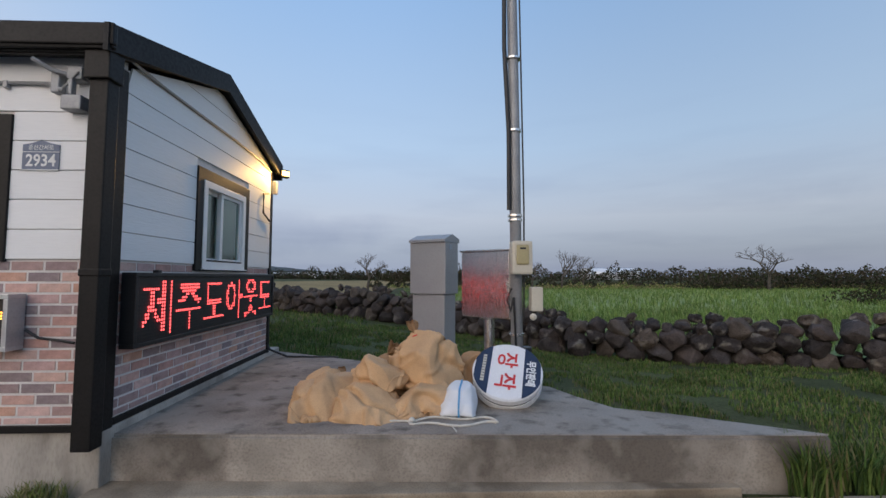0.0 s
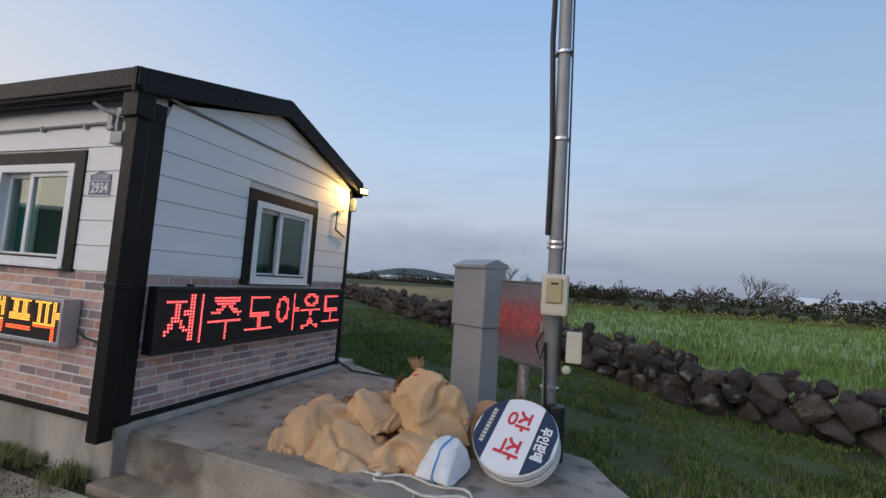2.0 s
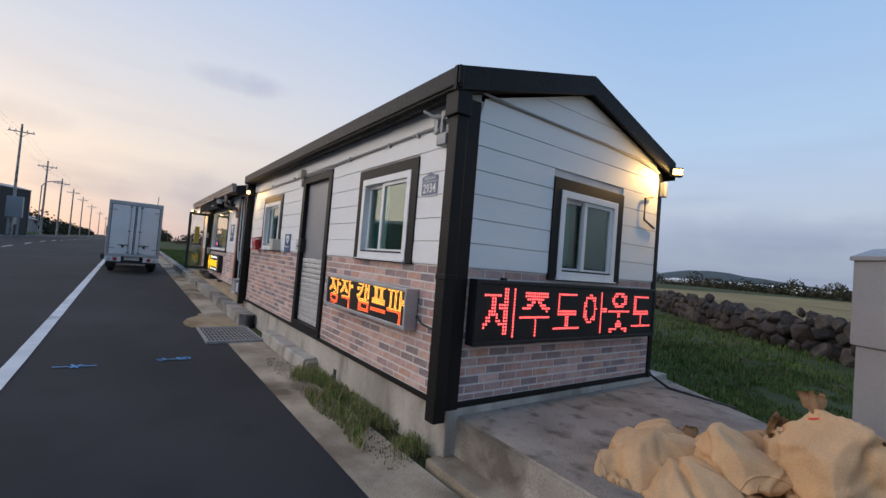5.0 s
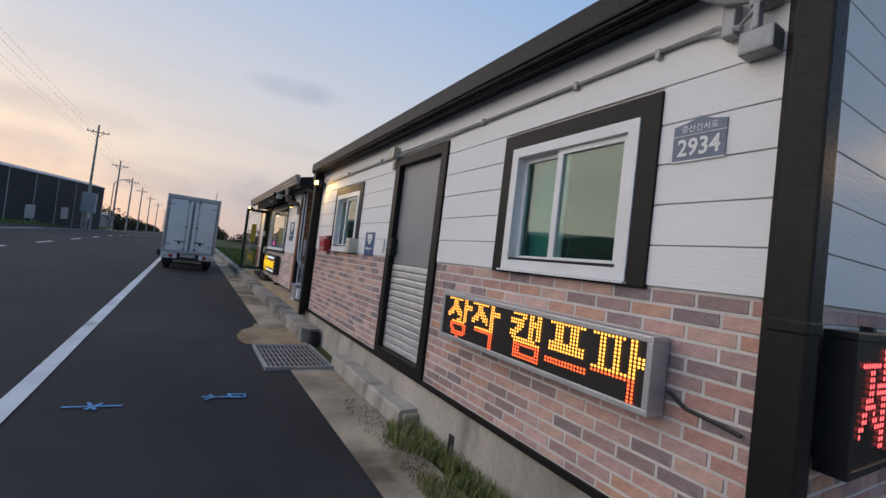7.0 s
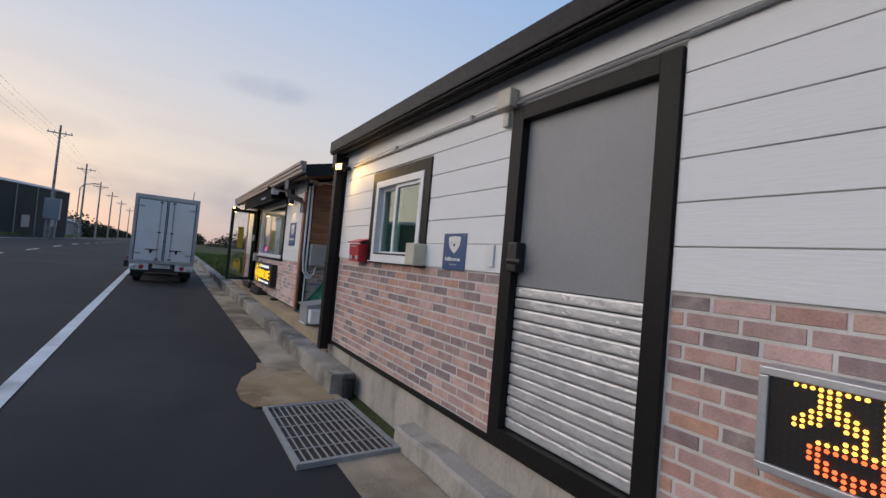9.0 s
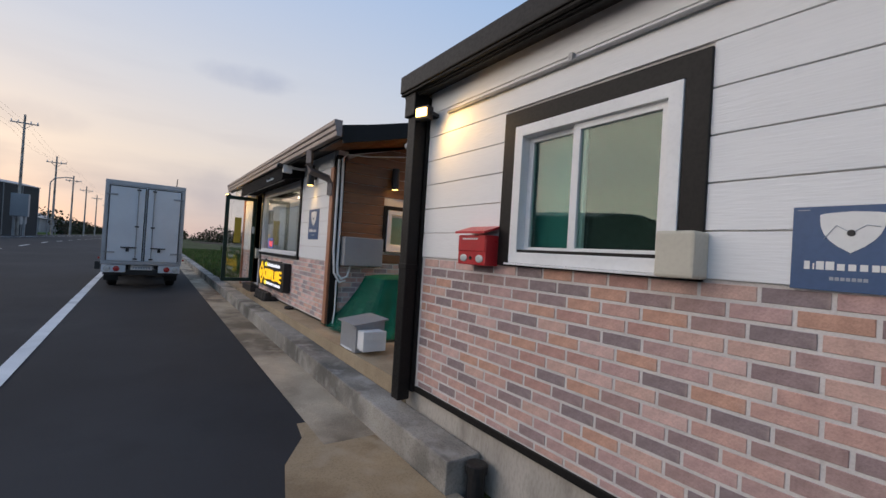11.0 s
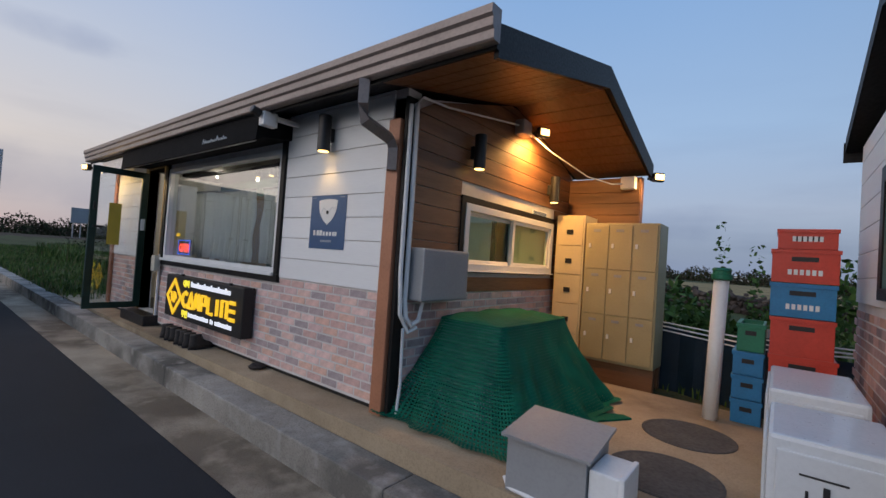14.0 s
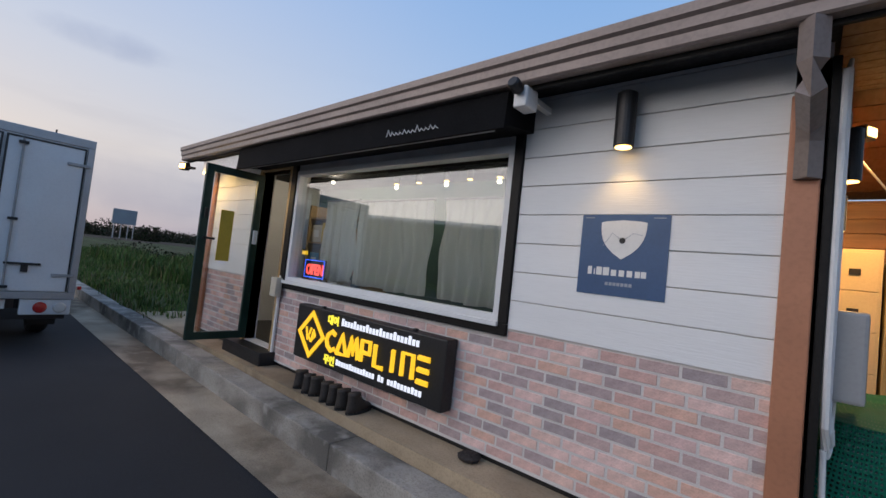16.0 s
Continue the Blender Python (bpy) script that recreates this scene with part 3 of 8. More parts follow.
def brick_mesh(w, h, turn, mt):
    key = (round(w, 3), round(h, 3), turn, mt)
    if key not in brick_meshes:
        w, h = key[0], key[1]
        bm = bmesh.new()
        d, e = .003, .002
        lo = [bm.verts.new(p) for p in ((0, 0, 0), (w, 0, 0), (w, 0, h), (0, 0, h))]
        hi = [bm.verts.new(p) for p in ((e, -d, e), (w - e, -d, e), (w - e, -d, h - e), (e, -d, h - e))]
        bm.faces.new(hi)
        for i in range(4):
            bm.faces.new((lo[i], lo[(i + 1) % 4], hi[(i + 1) % 4], hi[i]))
        if turn:
            bmesh.ops.rotate(bm, verts=bm.verts, matrix=Matrix.Rotation(radians(90), 3, "Z"))
        me = bpy.data.meshes.new("brick")
        bm.to_mesh(me)
        bm.free()
        me.materials.append(M[mt])
        brick_meshes[key] = me
    return brick_meshes[key]


def spans(a, b, holes):
    """What is left of a..b without the holes."""
    out = [(a, b)]
    for h0, h1 in holes:
        out = [p for s, e in out for p in ((s, min(e, h0)), (max(s, h1), e)) if p[1] - p[0] > .012]
    return out


def bricks_on(wall, side, at, u0, u1, z0, z1, holes, near, seed, mt="brick"):
    """Facing bricks on a wall; those with near(u) true are objects, the rest one mesh."""
    rng = random.Random(seed)
    rest = bmesh.new()
    base = origin(wall)
    count = 0
    n_rows = math.ceil((z1 - z0) / PITCH_Z)
    for row in range(n_rows):
        z = z1 + JOINT * .3 - (n_rows - row) * PITCH_Z
        top = z + PITCH_Z - JOINT
        z = max(z, z0)
        if top - z < .01:
            continue
        off = (row % 2) * PITCH_X * .5 + rng.uniform(-.03, .03)
        u = u0 - off
        while u < u1:
            a, b = max(u, u0), min(u + PITCH_X - JOINT, u1)
            hs = [(h[0], h[1]) for h in holes if h[2] < top - .005 and h[3] > z + .005]
            for s, e in spans(a, b, hs) if b > a else ():
                w = e - s
                if w < .02:
                    continue
                if near((s + e) / 2) and count < 300:
                    o = bpy.data.objects.new("brick", brick_mesh(w, top - z, side, mt))
                    scene.collection.objects.link(o)
                    o.parent = wall
                    jut = rng.uniform(0, .002)
                    o.location = (Vector((at + jut, s, z)) if side else Vector((s, at - jut, z))) - base
                    count += 1
                else:
                    d, q = .003 + rng.uniform(0, .002), .002
                    pts = ((s, 0, z), (e, 0, z), (e, 0, top), (s, 0, top)), ((s + q, d, z + q), (e - q, d, z + q), (e - q, d, top - q), (s + q, d, top - q))
                    vs = [[rest.verts.new((at + p[1], p[0], p[2]) if side else (p[0], at - p[1], p[2])) for p in ring] for ring in pts]
                    rest.faces.new(vs[1])
                    for i in range(4):
                        rest.faces.new((vs[0][i], vs[0][(i + 1) % 4], vs[1][(i + 1) % 4], vs[1][i]))
            u += PITCH_X
    if rest.verts:
        o = part("brickwork", rest, M[mt + "_rest"], wall, "pale pink and brown facing bricks")
        o["kind"] = "stuff"
    else:
        rest.free()


def boards_on(wall, side, at, u0, u1, z0, z1, pitch, holes, material, top=None):
    """Horizontal cladding boards, each an object, with a shadow gap; top(u) trims a gable."""
    z = z0
    while z < z1 - .02:
        zt = min(z + pitch - .006, z1)
        lo, hi = ((u0, u1), (u0, u1)) if top is None else (top(z), top(zt))
        for a, b in [lo]:
            hs = [(h[0], h[1]) for h in holes if h[2] < zt - .01 and h[3] > z + .01]
            for s, e in spans(a, b, hs):
                # boards partly beside an opening keep clear of it
                bm = bmesh.new()
                if side and (hi[0] > lo[0] + .01 or hi[1] < lo[1] - .01):
                    s2, e2 = max(s, hi[0]), min(e, hi[1])
                    if e2 - s2 < .02:
                        s2, e2 = (hi[0] + hi[1]) / 2 - .01, (hi[0] + hi[1]) / 2 + .01
                    bm.free()
                    bm = prism([(s, z), (e, z), (e2, zt), (s2, zt)], .014, on_side(at, 0, 0))
                elif side:
                    solid(bm, at, at + .014, s, e, z, zt, .003)
                else:
                    solid(bm, s, e, at - .014, at, z, zt, .003)
                part("siding_board", bm, material, wall)
        z += pitch


def wall_with_holes(house, name, side, at, thick, u0, u1, z0, z1, holes, material, label):
    """A wall slab cut by openings (u0, u1, z0, z1), its outer face at `at`."""
    us = sorted({u0, u1, *[h[i] for h in holes for i in (0, 1)]})
    zs = sorted({z0, z1, *[h[i] for h in holes for i in (2, 3)]})
    bm = bmesh.new()
    for a, b in zip(us, us[1:]):
        run = None
        for c, d in zip(zs, zs[1:]):
            mid = ((a + b) / 2, (c + d) / 2)
            if any(h[0] < mid[0] < h[1] and h[2] < mid[1] < h[3] for h in holes):
                continue
            if side:
                solid(bm, at - thick, at, a, b, c, d)
            else:
                solid(bm, a, b, at, at + thick, c, d)
    bmesh.ops.remove_doubles(bm, verts=bm.verts, dist=.0005)
    return part(name, bm, material, house, label)


def frame_bm(x0, x1, y0, y1, w, wt, d0, d1, bev):
    """One closed rectangular frame."""
    bm = bmesh.new()
    outer, inner = [(x0, y0), (x1, y0), (x1, y1), (x0, y1)], [(x0 + w, y0 + w), (x1 - w, y0 + w), (x1 - w, y1 - wt), (x0 + w, y1 - wt)]
    v = [[bm.verts.new((x, y, d)) for x, y in loop] for d in (d0, d1) for loop in (outer, inner)]
    for i in range(4):
        j = (i + 1) % 4
        for a, b in ((0, 1), (1, 3), (3, 2), (2, 0)):
            bm.faces.new((v[a][i], v[b][i], v[b][j], v[a][j]))
    bmesh.ops.recalc_face_normals(bm, faces=bm.faces)
    if bev:
        bmesh.ops.bevel(bm, geom=[e for e in bm.edges if e.calc_face_angle(0) > .5], offset=bev, segments=2, affect="EDGES", profile=.6)
    return bm


def window_on(house, side, at, u0, u1, z0, z1, trim=.10, inside="blind", sash=.45, mesh="screen"):
    """A sliding PVC window with two sashes in a dark surround; at is the wall's outer face."""
    T = on_side(at, 0, 0) if side else on_front(0, at, 0)

    def ring(x0, x1, y0, y1, w, d0, d1, bev=.004, wt=None):
        bm = frame_bm(x0, x1, y0, y1, w, wt or w, d0, d1, bev)
        bmesh.ops.transform(bm, matrix=T, verts=bm.verts)
        return bm

    def slab(x0, x1, y0, y1, d0, d1, bev=0):
        return box(x0, x1, y0, y1, d0, d1, bev, T)

    win = part("window", ring(u0, u1, z0, z1, .062, -.07, .035), M["pvc"], house, "white plastic sliding window in a dark surround")
    if trim:
        part("surround", ring(u0 - trim, u1 + trim, z0 - .02, z1 + trim, trim - .002, .001, .028, .003), M["trim"], win, "dark brown painted surround")
    um = u0 + (u1 - u0) * sash
    part("sash", ring(u0 + .05, um + .03, z0 + .05, z1 - .05, .045, -.055, -.025), M["pvc"], win)
    part("sash", ring(um - .03, u1 - .05, z0 + .05, z1 - .05, .045, -.02, .012), M["pvc"], win)
    for a, b, d in ((u0 + .09, um - .01, -.04), (um + .01, u1 - .09, -.006)):
        g = part("pane", slab(a, b, z0 + .09, z1 - .09, d - .003, d + .003), M["glass"], win)
        g.visible_shadow = False
    part("insect_screen", slab(um + .005, u1 - .06, z0 + .07, z1 - .07, -.05, -.046), M[mesh], win)
    part("blind", slab(u0 + .03, u0 + (u1 - u0) * .36, z0 + .03, z1 - .03, -.12, -.11), M[inside], win)
    part("sill", slab(u0 - .01, u1 + .01, z0 - .012, z0 - .001, .0, .06, .003), M["pvc"], win)
    return win


# ---- house with the numbered plate ----
AX0, AX1, AY0, AY1, AZ0 = -8.62, -1.98, 2.73, 5.50, .40
A_BRICK, A_EAVE, A_RIDGE, A_MID = 1.385, 2.62, 3.04, 4.08
house_a = thing("small_house", (-5.3, 4.1, .38), "white clapboard cabin with a brick base and black roof edge", "house")
A_WIN1, A_WIN2, A_DOOR = (-3.60, -2.66, 1.41, 2.20), (-7.58, -6.62, 1.41, 2.20), (-5.50, -4.56, .42, 2.38)
G_WIN = (3.82, 4.68, 1.37, 2.15)
front_a = wall_with_holes(house_a, "wall", False, AY0, .12, AX0, AX1, AZ0, A_EAVE + .12, [A_WIN1, A_WIN2, A_DOOR], M["mortar"], "front wall")
clear = [(w[0] - .1, w[1] + .1, w[2] - .02, w[3] + .1) for w in (A_WIN1, A_WIN2)] + [(A_DOOR[0] - .07, A_DOOR[1] + .07, .3, A_DOOR[3] + .07)]
A_LINES = .1838
boards_on(front_a, False, AY0, AX0 + .06, AX1 - .1, A_BRICK + .02, A_EAVE + .10, A_LINES, clear, M["siding"])


def gable_wall(house, x, y0, y1, z0, eave, ridge, mid, hole, thick=.12, outer=1):
    """A gable end with one opening."""
    w = wall_with_holes(house, "wall", True, x, thick, y0, y1, z0, eave, [hole] if hole else [], M["mortar"], "gable wall")
    bm = bmesh.new()
    bm.from_mesh(w.data)
    base = origin(w)
    for xa, xb in ((x - thick, x),):
        pts = [(y0, eave), (y1, eave), (mid, ridge)]
        a = [bm.verts.new(Vector((xa, y, z)) - base) for y, z in pts]
        b = [bm.verts.new(Vector((xb, y, z)) - base) for y, z in pts]
        bm.faces.new(a[::-1]), bm.faces.new(b)
        for i in range(3):
            bm.faces.new((a[i], a[(i + 1) % 3], b[(i + 1) % 3], b[i]))
    bm.to_mesh(w.data)
    bm.free()
    return w


def gable_trim(y0, y1, eave, ridge, mid):
    def top(z):
        if z <= eave:
            return y0, y1
        f = (ridge - z) / (ridge - eave)
        return max(y0, mid - (mid - y0) * f), min(y1, mid + (y1 - mid) * f)
    return top


gable_a = gable_wall(house_a, AX1, AY0, AY1, AZ0, A_EAVE, A_RIDGE, A_MID, G_WIN)
gclear = [(G_WIN[0] - .1, G_WIN[1] + .1, G_WIN[2] - .02, G_WIN[3] + .1)]
boards_on(gable_a, True, AX1, AY0 + .1, AY1 - .05, A_BRICK + .02, A_RIDGE, A_LINES, gclear, M["siding"], gable_trim(AY0 + .1, AY1 - .05, A_EAVE + .05, A_RIDGE + .02, A_MID))
part("wall", boxes([(AX0, AX1 - .12, AY1 - .12, AY1, AZ0, A_EAVE), (AX0, AX0 + .12, AY0 + .12, AY1 - .12, AZ0, A_EAVE + .05)]), M["siding"], house_a, "back and end walls")
part("floor_slab", boxes([(AX0 + .05, AX1 - .02, AY0 + .04, AY1 - .02, AZ0 - .06, AZ0)]), M["charcoal"], house_a, "dark steel base frame")
# made-up panels; their dark green stands in for the unlit room
part("room_lining", boxes([(AX0 + .15, AX1 - .15, 4.0, 4.04, AZ0 + .01, A_EAVE - .02), (AX0 + .14, AX1 - .14, AY0 + .14, 5.3, A_EAVE - .015, A_EAVE)]), M["room"], house_a, "added dark panels standing in for the unlit room")


def gabled_roof(house, x0, x1, y0, y1, eave, ridge, mid, thick, material, label):
    poly = [(y0, eave), (mid, ridge), (y1, eave), (y1, eave + thick), (mid, ridge + thick), (y0, eave + thick)]
    return part("roof", prism(poly, x1 - x0, on_side(x0, 0, 0)), material, house, label)


roof_a = gabled_roof(house_a, AX0 - .12, AX1 + .07, AY0 - .13, AY1 + .14, A_EAVE + .01, A_RIDGE + .05, A_MID, .12, M["roofmetal"], "low black sheet-metal roof")
part("ridge_cap", prism([(A_MID - .12, A_RIDGE + .135), (A_MID, A_RIDGE + .178), (A_MID + .12, A_RIDGE + .135), (A_MID + .12, A_RIDGE + .15), (A_MID, A_RIDGE + .195), (A_MID - .12, A_RIDGE + .15)], AX1 - AX0 + .19, on_side(AX0 - .12, 0, 0)), M["roofmetal"], roof_a)
part("fascia", boxes([(AX0 - .13, AX1 + .085, AY0 - .148, AY0 - .132, A_EAVE + .02, A_EAVE + .17), (AX0 - .13, AX1 + .085, AY1 + .142, AY1 + .16, A_EAVE - .07, A_EAVE + .10)], .004), M["roofmetal"], roof_a)
gut = bmesh.new()
for i, (d, z0, z1) in enumerate(((.19, .05, .185), (.18, .03, .05))):
    solid(gut, AX0 - .14, AX1 + .12, AY0 - d, AY0 - .1485, A_EAVE + z0, A_EAVE + z1, .01)
part("roof_gutter", gut, M["trim"], roof_a, "black box gutter")
# rake boards of the gable
rake = bmesh.new()
for ya, yb, za, zb in ((AY0 - .20, A_MID, A_EAVE + .01, A_RIDGE + .01), (A_MID, AY1 + .12, A_RIDGE + .01, A_EAVE - .05)):
    pr = prism([(ya, za), (yb, zb), (yb, zb + .17), (ya, za + .17)], .03, on_side(AX1 + .07, 0, 0))
    me = bpy.data.meshes.new("t")
    pr.to_mesh(me)
    pr.free()
    rake.from_mesh(me)
    bpy.data.meshes.remove(me)
part("rake_board", rake, M["roofmetal"], roof_a, "black rake trim")
for nm, r in (("corner_post", (AX1 - .11, AX1 + .02, AY0 - .025, AY0 + .11, AZ0 - .04, A_EAVE + .02)), ("corner_post", (AX0 - .05, AX0 + .05, AY0 - .03, AY0 + .09, AZ0 - .04, A_EAVE + .02)), ("corner_post", (AX1 - .06, AX1 + .02, AY1 - .05, AY1 + .02, AZ0 - .04, A_EAVE - .02)), ("base_rail", (AX0 + .08, AX1 - .11, AY0 - .02, AY0 - .003, AZ0 - .03, AZ0 + .015)), ("base_rail", (AX1 + .003, AX1 + .02, AY0 + .11, AY1 - .05, AZ0 - .03, AZ0 + .015))):
    part(nm, box(*r, .006), M["trim"], house_a)
# square downpipes at the corners
for x, y, zb in ((AX1 + .01, AY0 - .085, .30), (AX0 - .025, AY0 - .085, .30)):
    dp = part("downpipe", boxes([(x - .055, x + .055, y - .05, y + .05, zb, 2.64), (x - .075, x + .075, y - .075, y + .055, 2.48, 2.66), (x - .06, x + .06, y - .055, y + .055, 1.30, 1.345)], .008), M["trim"], house_a, "black square downpipe")
window_on(house_a, False, AY0, *A_WIN1)
window_on(house_a, False, AY0, *A_WIN2)
window_on(house_a, True, AX1, *G_WIN)

# door of the cabin
DX0, DX1, DZ0, DZ1 = A_DOOR
# the cabin's end wall towards the yard: boards, bricks and a dark-framed window
end_a = part("wall", box(AX0 - .012, AX0 - .002, AY0 + .09, AY1, AZ0, A_EAVE), M["mortar"], house_a, "end wall")
for k in range(7):
    z = A_BRICK + .02 + k * A_LINES
    part("siding_board", box(AX0 - .026, AX0 - .0125, AY0 + .09, AY1, z, min(z + A_LINES - .006, A_EAVE + .02), .003), M["siding"], end_a)
eb = bmesh.new()
for r in range(14):
    for c in range(15):
        y = AY0 + .10 + c * PITCH_X - (r % 2) * .1
        solid(eb, AX0 - .0155, AX0 - .0125, max(y, AY0 + .09), min(y + PITCH_X - JOINT, AY1), AZ0 + .02 + r * PITCH_Z, AZ0 + .02 + (r + 1) * PITCH_Z - JOINT)
part("brickwork", eb, M["brick_rest"], end_a)["kind"] = "stuff"
part("window_surround", boxes([(AX0 - .045, AX0 - .0265, 3.55, 3.65, 1.45, 2.25), (AX0 - .045, AX0 - .0265, 4.35, 4.45, 1.45, 2.25), (AX0 - .045, AX0 - .0265, 3.65, 4.35, 2.15, 2.25), (AX0 - .045, AX0 - .0265, 3.65, 4.35, 1.45, 1.52)], .003), M["trim"], end_a)
# opaque pane; the dark of the room behind is put into its colour
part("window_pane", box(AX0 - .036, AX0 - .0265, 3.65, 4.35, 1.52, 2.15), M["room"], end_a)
door_a = part("door", boxes([(DX0 - .06, DX0 + .04, AY0 - .03, AY0 + .10, DZ0 - .02, DZ1 + .06), (DX1 - .04, DX1 + .06, AY0 - .03, AY0 + .10, DZ0 - .02, DZ1 + .06), (DX0 + .04, DX1 - .04, AY0 - .03, AY0 + .10, DZ1 - .03, DZ1 + .06), (DX0 + .04, DX1 - .04, AY0 - .03, AY0 + .10, DZ0 - .02, DZ0 + .07)], .004), M["trim"], house_a, "grey and silver door in a dark frame")
part("upper_panel", box(DX0 + .04, DX1 - .04, AY0 + .03, AY0 + .07, 1.34, DZ1 - .03), M["grey_door"], door_a, "smooth grey upper panel")
for i in range(13):
    z = DZ0 + .075 + i * .065
    part("slat", box(DX0 + .04, DX1 - .04, AY0 + .02, AY0 + .06, z, z + .06, .012), M["shutter"], door_a)
part("door_handle", boxes([(DX0 + .01, DX0 + .09, AY0 - .045, AY0 + .03, 1.42, 1.60), (DX0 + .03, DX0 + .15, AY0 - .075, AY0 - .05, 1.47, 1.50)], .012), M["black"], door_a, "black lock and lever")

# ---- camping shop ----
BX0, BX1, BY0, BY1, BZ0 = -17.64, -11.28, 3.0, 6.14, .42
B_BRICK, B_EAVE, B_RIDGE, B_MID = 1.225, 2.66, 3.06, 4.52
house_b = thing("camping_shop", (-14.8, 4.6, .38), "white and brown clad shop with brick base and wide porch roof", "house")
B_WIN, B_DOOR, B_SIDEWIN = (-15.50, -12.82, 1.27, 2.44), (-16.28, -15.64, .52, 2.48), (3.77, 5.56, 1.43, 2.01)
front_b = wall_with_holes(house_b, "wall", False, BY0, .14, BX0, BX1, BZ0, B_EAVE + .07, [B_WIN, B_DOOR], M["mortar"], "front wall")
bclear = [(B_WIN[0] - .1, B_WIN[1] + .07, B_WIN[2] - .06, 2.8), (B_DOOR[0] - .06, B_DOOR[1] + .06, .3, B_DOOR[3] + .06)]
boards_on(front_b, False, BY0, BX0 + .1, BX1 - .12, B_BRICK + .02, B_EAVE + .07, .183, bclear, M["siding"])
gable_b = gable_wall(house_b, BX1, BY0, BY1, BZ0, B_EAVE, B_RIDGE, B_MID, B_SIDEWIN)
sclear = [(B_SIDEWIN[0] - .06, B_SIDEWIN[1] + .06, B_SIDEWIN[2] - .02, B_SIDEWIN[3] + .06)]
boards_on(gable_b, True, BX1, BY0 + .1, BY1, B_BRICK + .02, B_RIDGE, .135, sclear, M["wood"], gable_trim(BY0 + .1, BY1, B_EAVE, B_RIDGE + .02, B_MID))
part("wall", boxes([(BX0, BX1 - .12, BY1 - .12, BY1, BZ0, B_EAVE), (BX0, BX0 + .12, BY0 + .14, BY1 - .12, BZ0, B_EAVE + .05)]), M["siding"], house_b, "back and end walls")
wing = part("wall", box(BX1, -10.42, 6.02, 6.14, BZ0 - .04, B_EAVE - .05), M["wood"], house_b, "brown porch screen wall")
boards_on(wing, False, 6.02, BX1 + .02, -10.43, BZ0, B_EAVE - .06, .135, [], M["wood"])
part("floor_slab", boxes([(BX0 + .02, BX1 - .02, BY0 + .03, BY1 - .02, BZ0 - .05, BZ0), (BX0 + .13, BX1 - .13, BY0 + .15, BY1 - .13, BZ0, .52)]), M["charcoal"], house_b, "dark floor slab")
# ceiling is painted black so the shop interior reads as unlit
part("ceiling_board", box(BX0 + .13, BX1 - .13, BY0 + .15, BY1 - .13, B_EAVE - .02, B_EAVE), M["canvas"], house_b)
# added panel hides the pale back wall; its dark tone acts as unlit room
part("room_lining", box(BX0 + .15, BX1 - .15, 4.55, 4.58, .53, B_EAVE - .03), M["room"], house_b, "added dark panel standing in for the unlit shop interior")
B_OUT = -10.38
roof_b = gabled_roof(house_b, BX0 - .25, B_OUT, BY0 - .30, BY1 + .10, B_EAVE + .01, B_RIDGE + .03, B_MID, .14, M["roofmetal"], "low dark sheet-metal roof with a deep porch overhang")
for ya, yb, za, zb in ((BY0 - .28, B_MID, B_EAVE - .004, B_RIDGE + .018), (B_MID, BY1 + .08, B_RIDGE + .018, B_EAVE - .004)):
    n = 9
    for i in range(n):
        f0, f1 = i / n, (i + 1) / n - .006
        pr = prism([(ya + (yb - ya) * f0, za + (zb - za) * f0), (ya + (yb - ya) * f1, za + (zb - za) * f1), (ya + (yb - ya) * f1, za + (zb - za) * f1 + .01), (ya + (yb - ya) * f0, za + (zb - za) * f0 + .01)], B_OUT - BX1 - .04, on_side(BX1 + .02, 0, 0))
        part("soffit_board", pr, M["soffit"], roof_b)
rake = bmesh.new()
for ya, yb, za, zb in ((BY0 - .30, B_MID, B_EAVE - .06, B_RIDGE + .03), (B_MID, BY1 + .10, B_RIDGE + .03, B_EAVE - .06)):
    pr = prism([(ya, za), (yb, zb), (yb, zb + .19), (ya, za + .19)], .03, on_side(B_OUT, 0, 0))
    me = bpy.data.meshes.new("t")
    pr.to_mesh(me)
    pr.free()
    rake.from_mesh(me)
    bpy.data.meshes.remove(me)
part("rake_board", rake, M["trim"], roof_b, "dark brown rake board")
part("fascia", box(BX0 - .26, B_OUT + .032, BY0 - .325, BY0 - .302, B_EAVE - .02, B_EAVE + .06, .004), M["trim"], roof_b)
gy, gz = BY0 - .327, B_EAVE - .02
gut_poly = [(gy, gz + .02), (gy - .055, gz + .02), (gy - .063, gz + .03), (gy - .063, gz + .075), (gy - .07, gz + .082), (gy - .078, gz + .09), (gy - .078, gz + .135), (gy - .085, gz + .142), (gy - .093, gz + .15), (gy - .093, gz + .195), (gy - .085, gz + .20), (gy, gz + .20)]
part("roof_gutter", prism(gut_poly, B_OUT - BX0 + .33, on_side(BX0 - .28, 0, 0)), M["gutter_tin"], roof_b, "ribbed brown-grey gutter")
part("corner_column", box(BX1 - .13, BX1 - .015, BY0 - .045, BY0 + .02, .38, 2.50, .008), M["copper"], house_b, "orange-brown square downpipe column")
part("corner_column", box(BX0, BX0 + .10, BY0 - .045, BY0 - .005, .38, 2.56, .008), M["copper"], house_b, "orange-brown square column")
part("corner_post", box(BX1 - .003, BX1 + .03, BY0 - .02, BY0 + .10, .38, B_EAVE, .006), M["trim"], house_b)
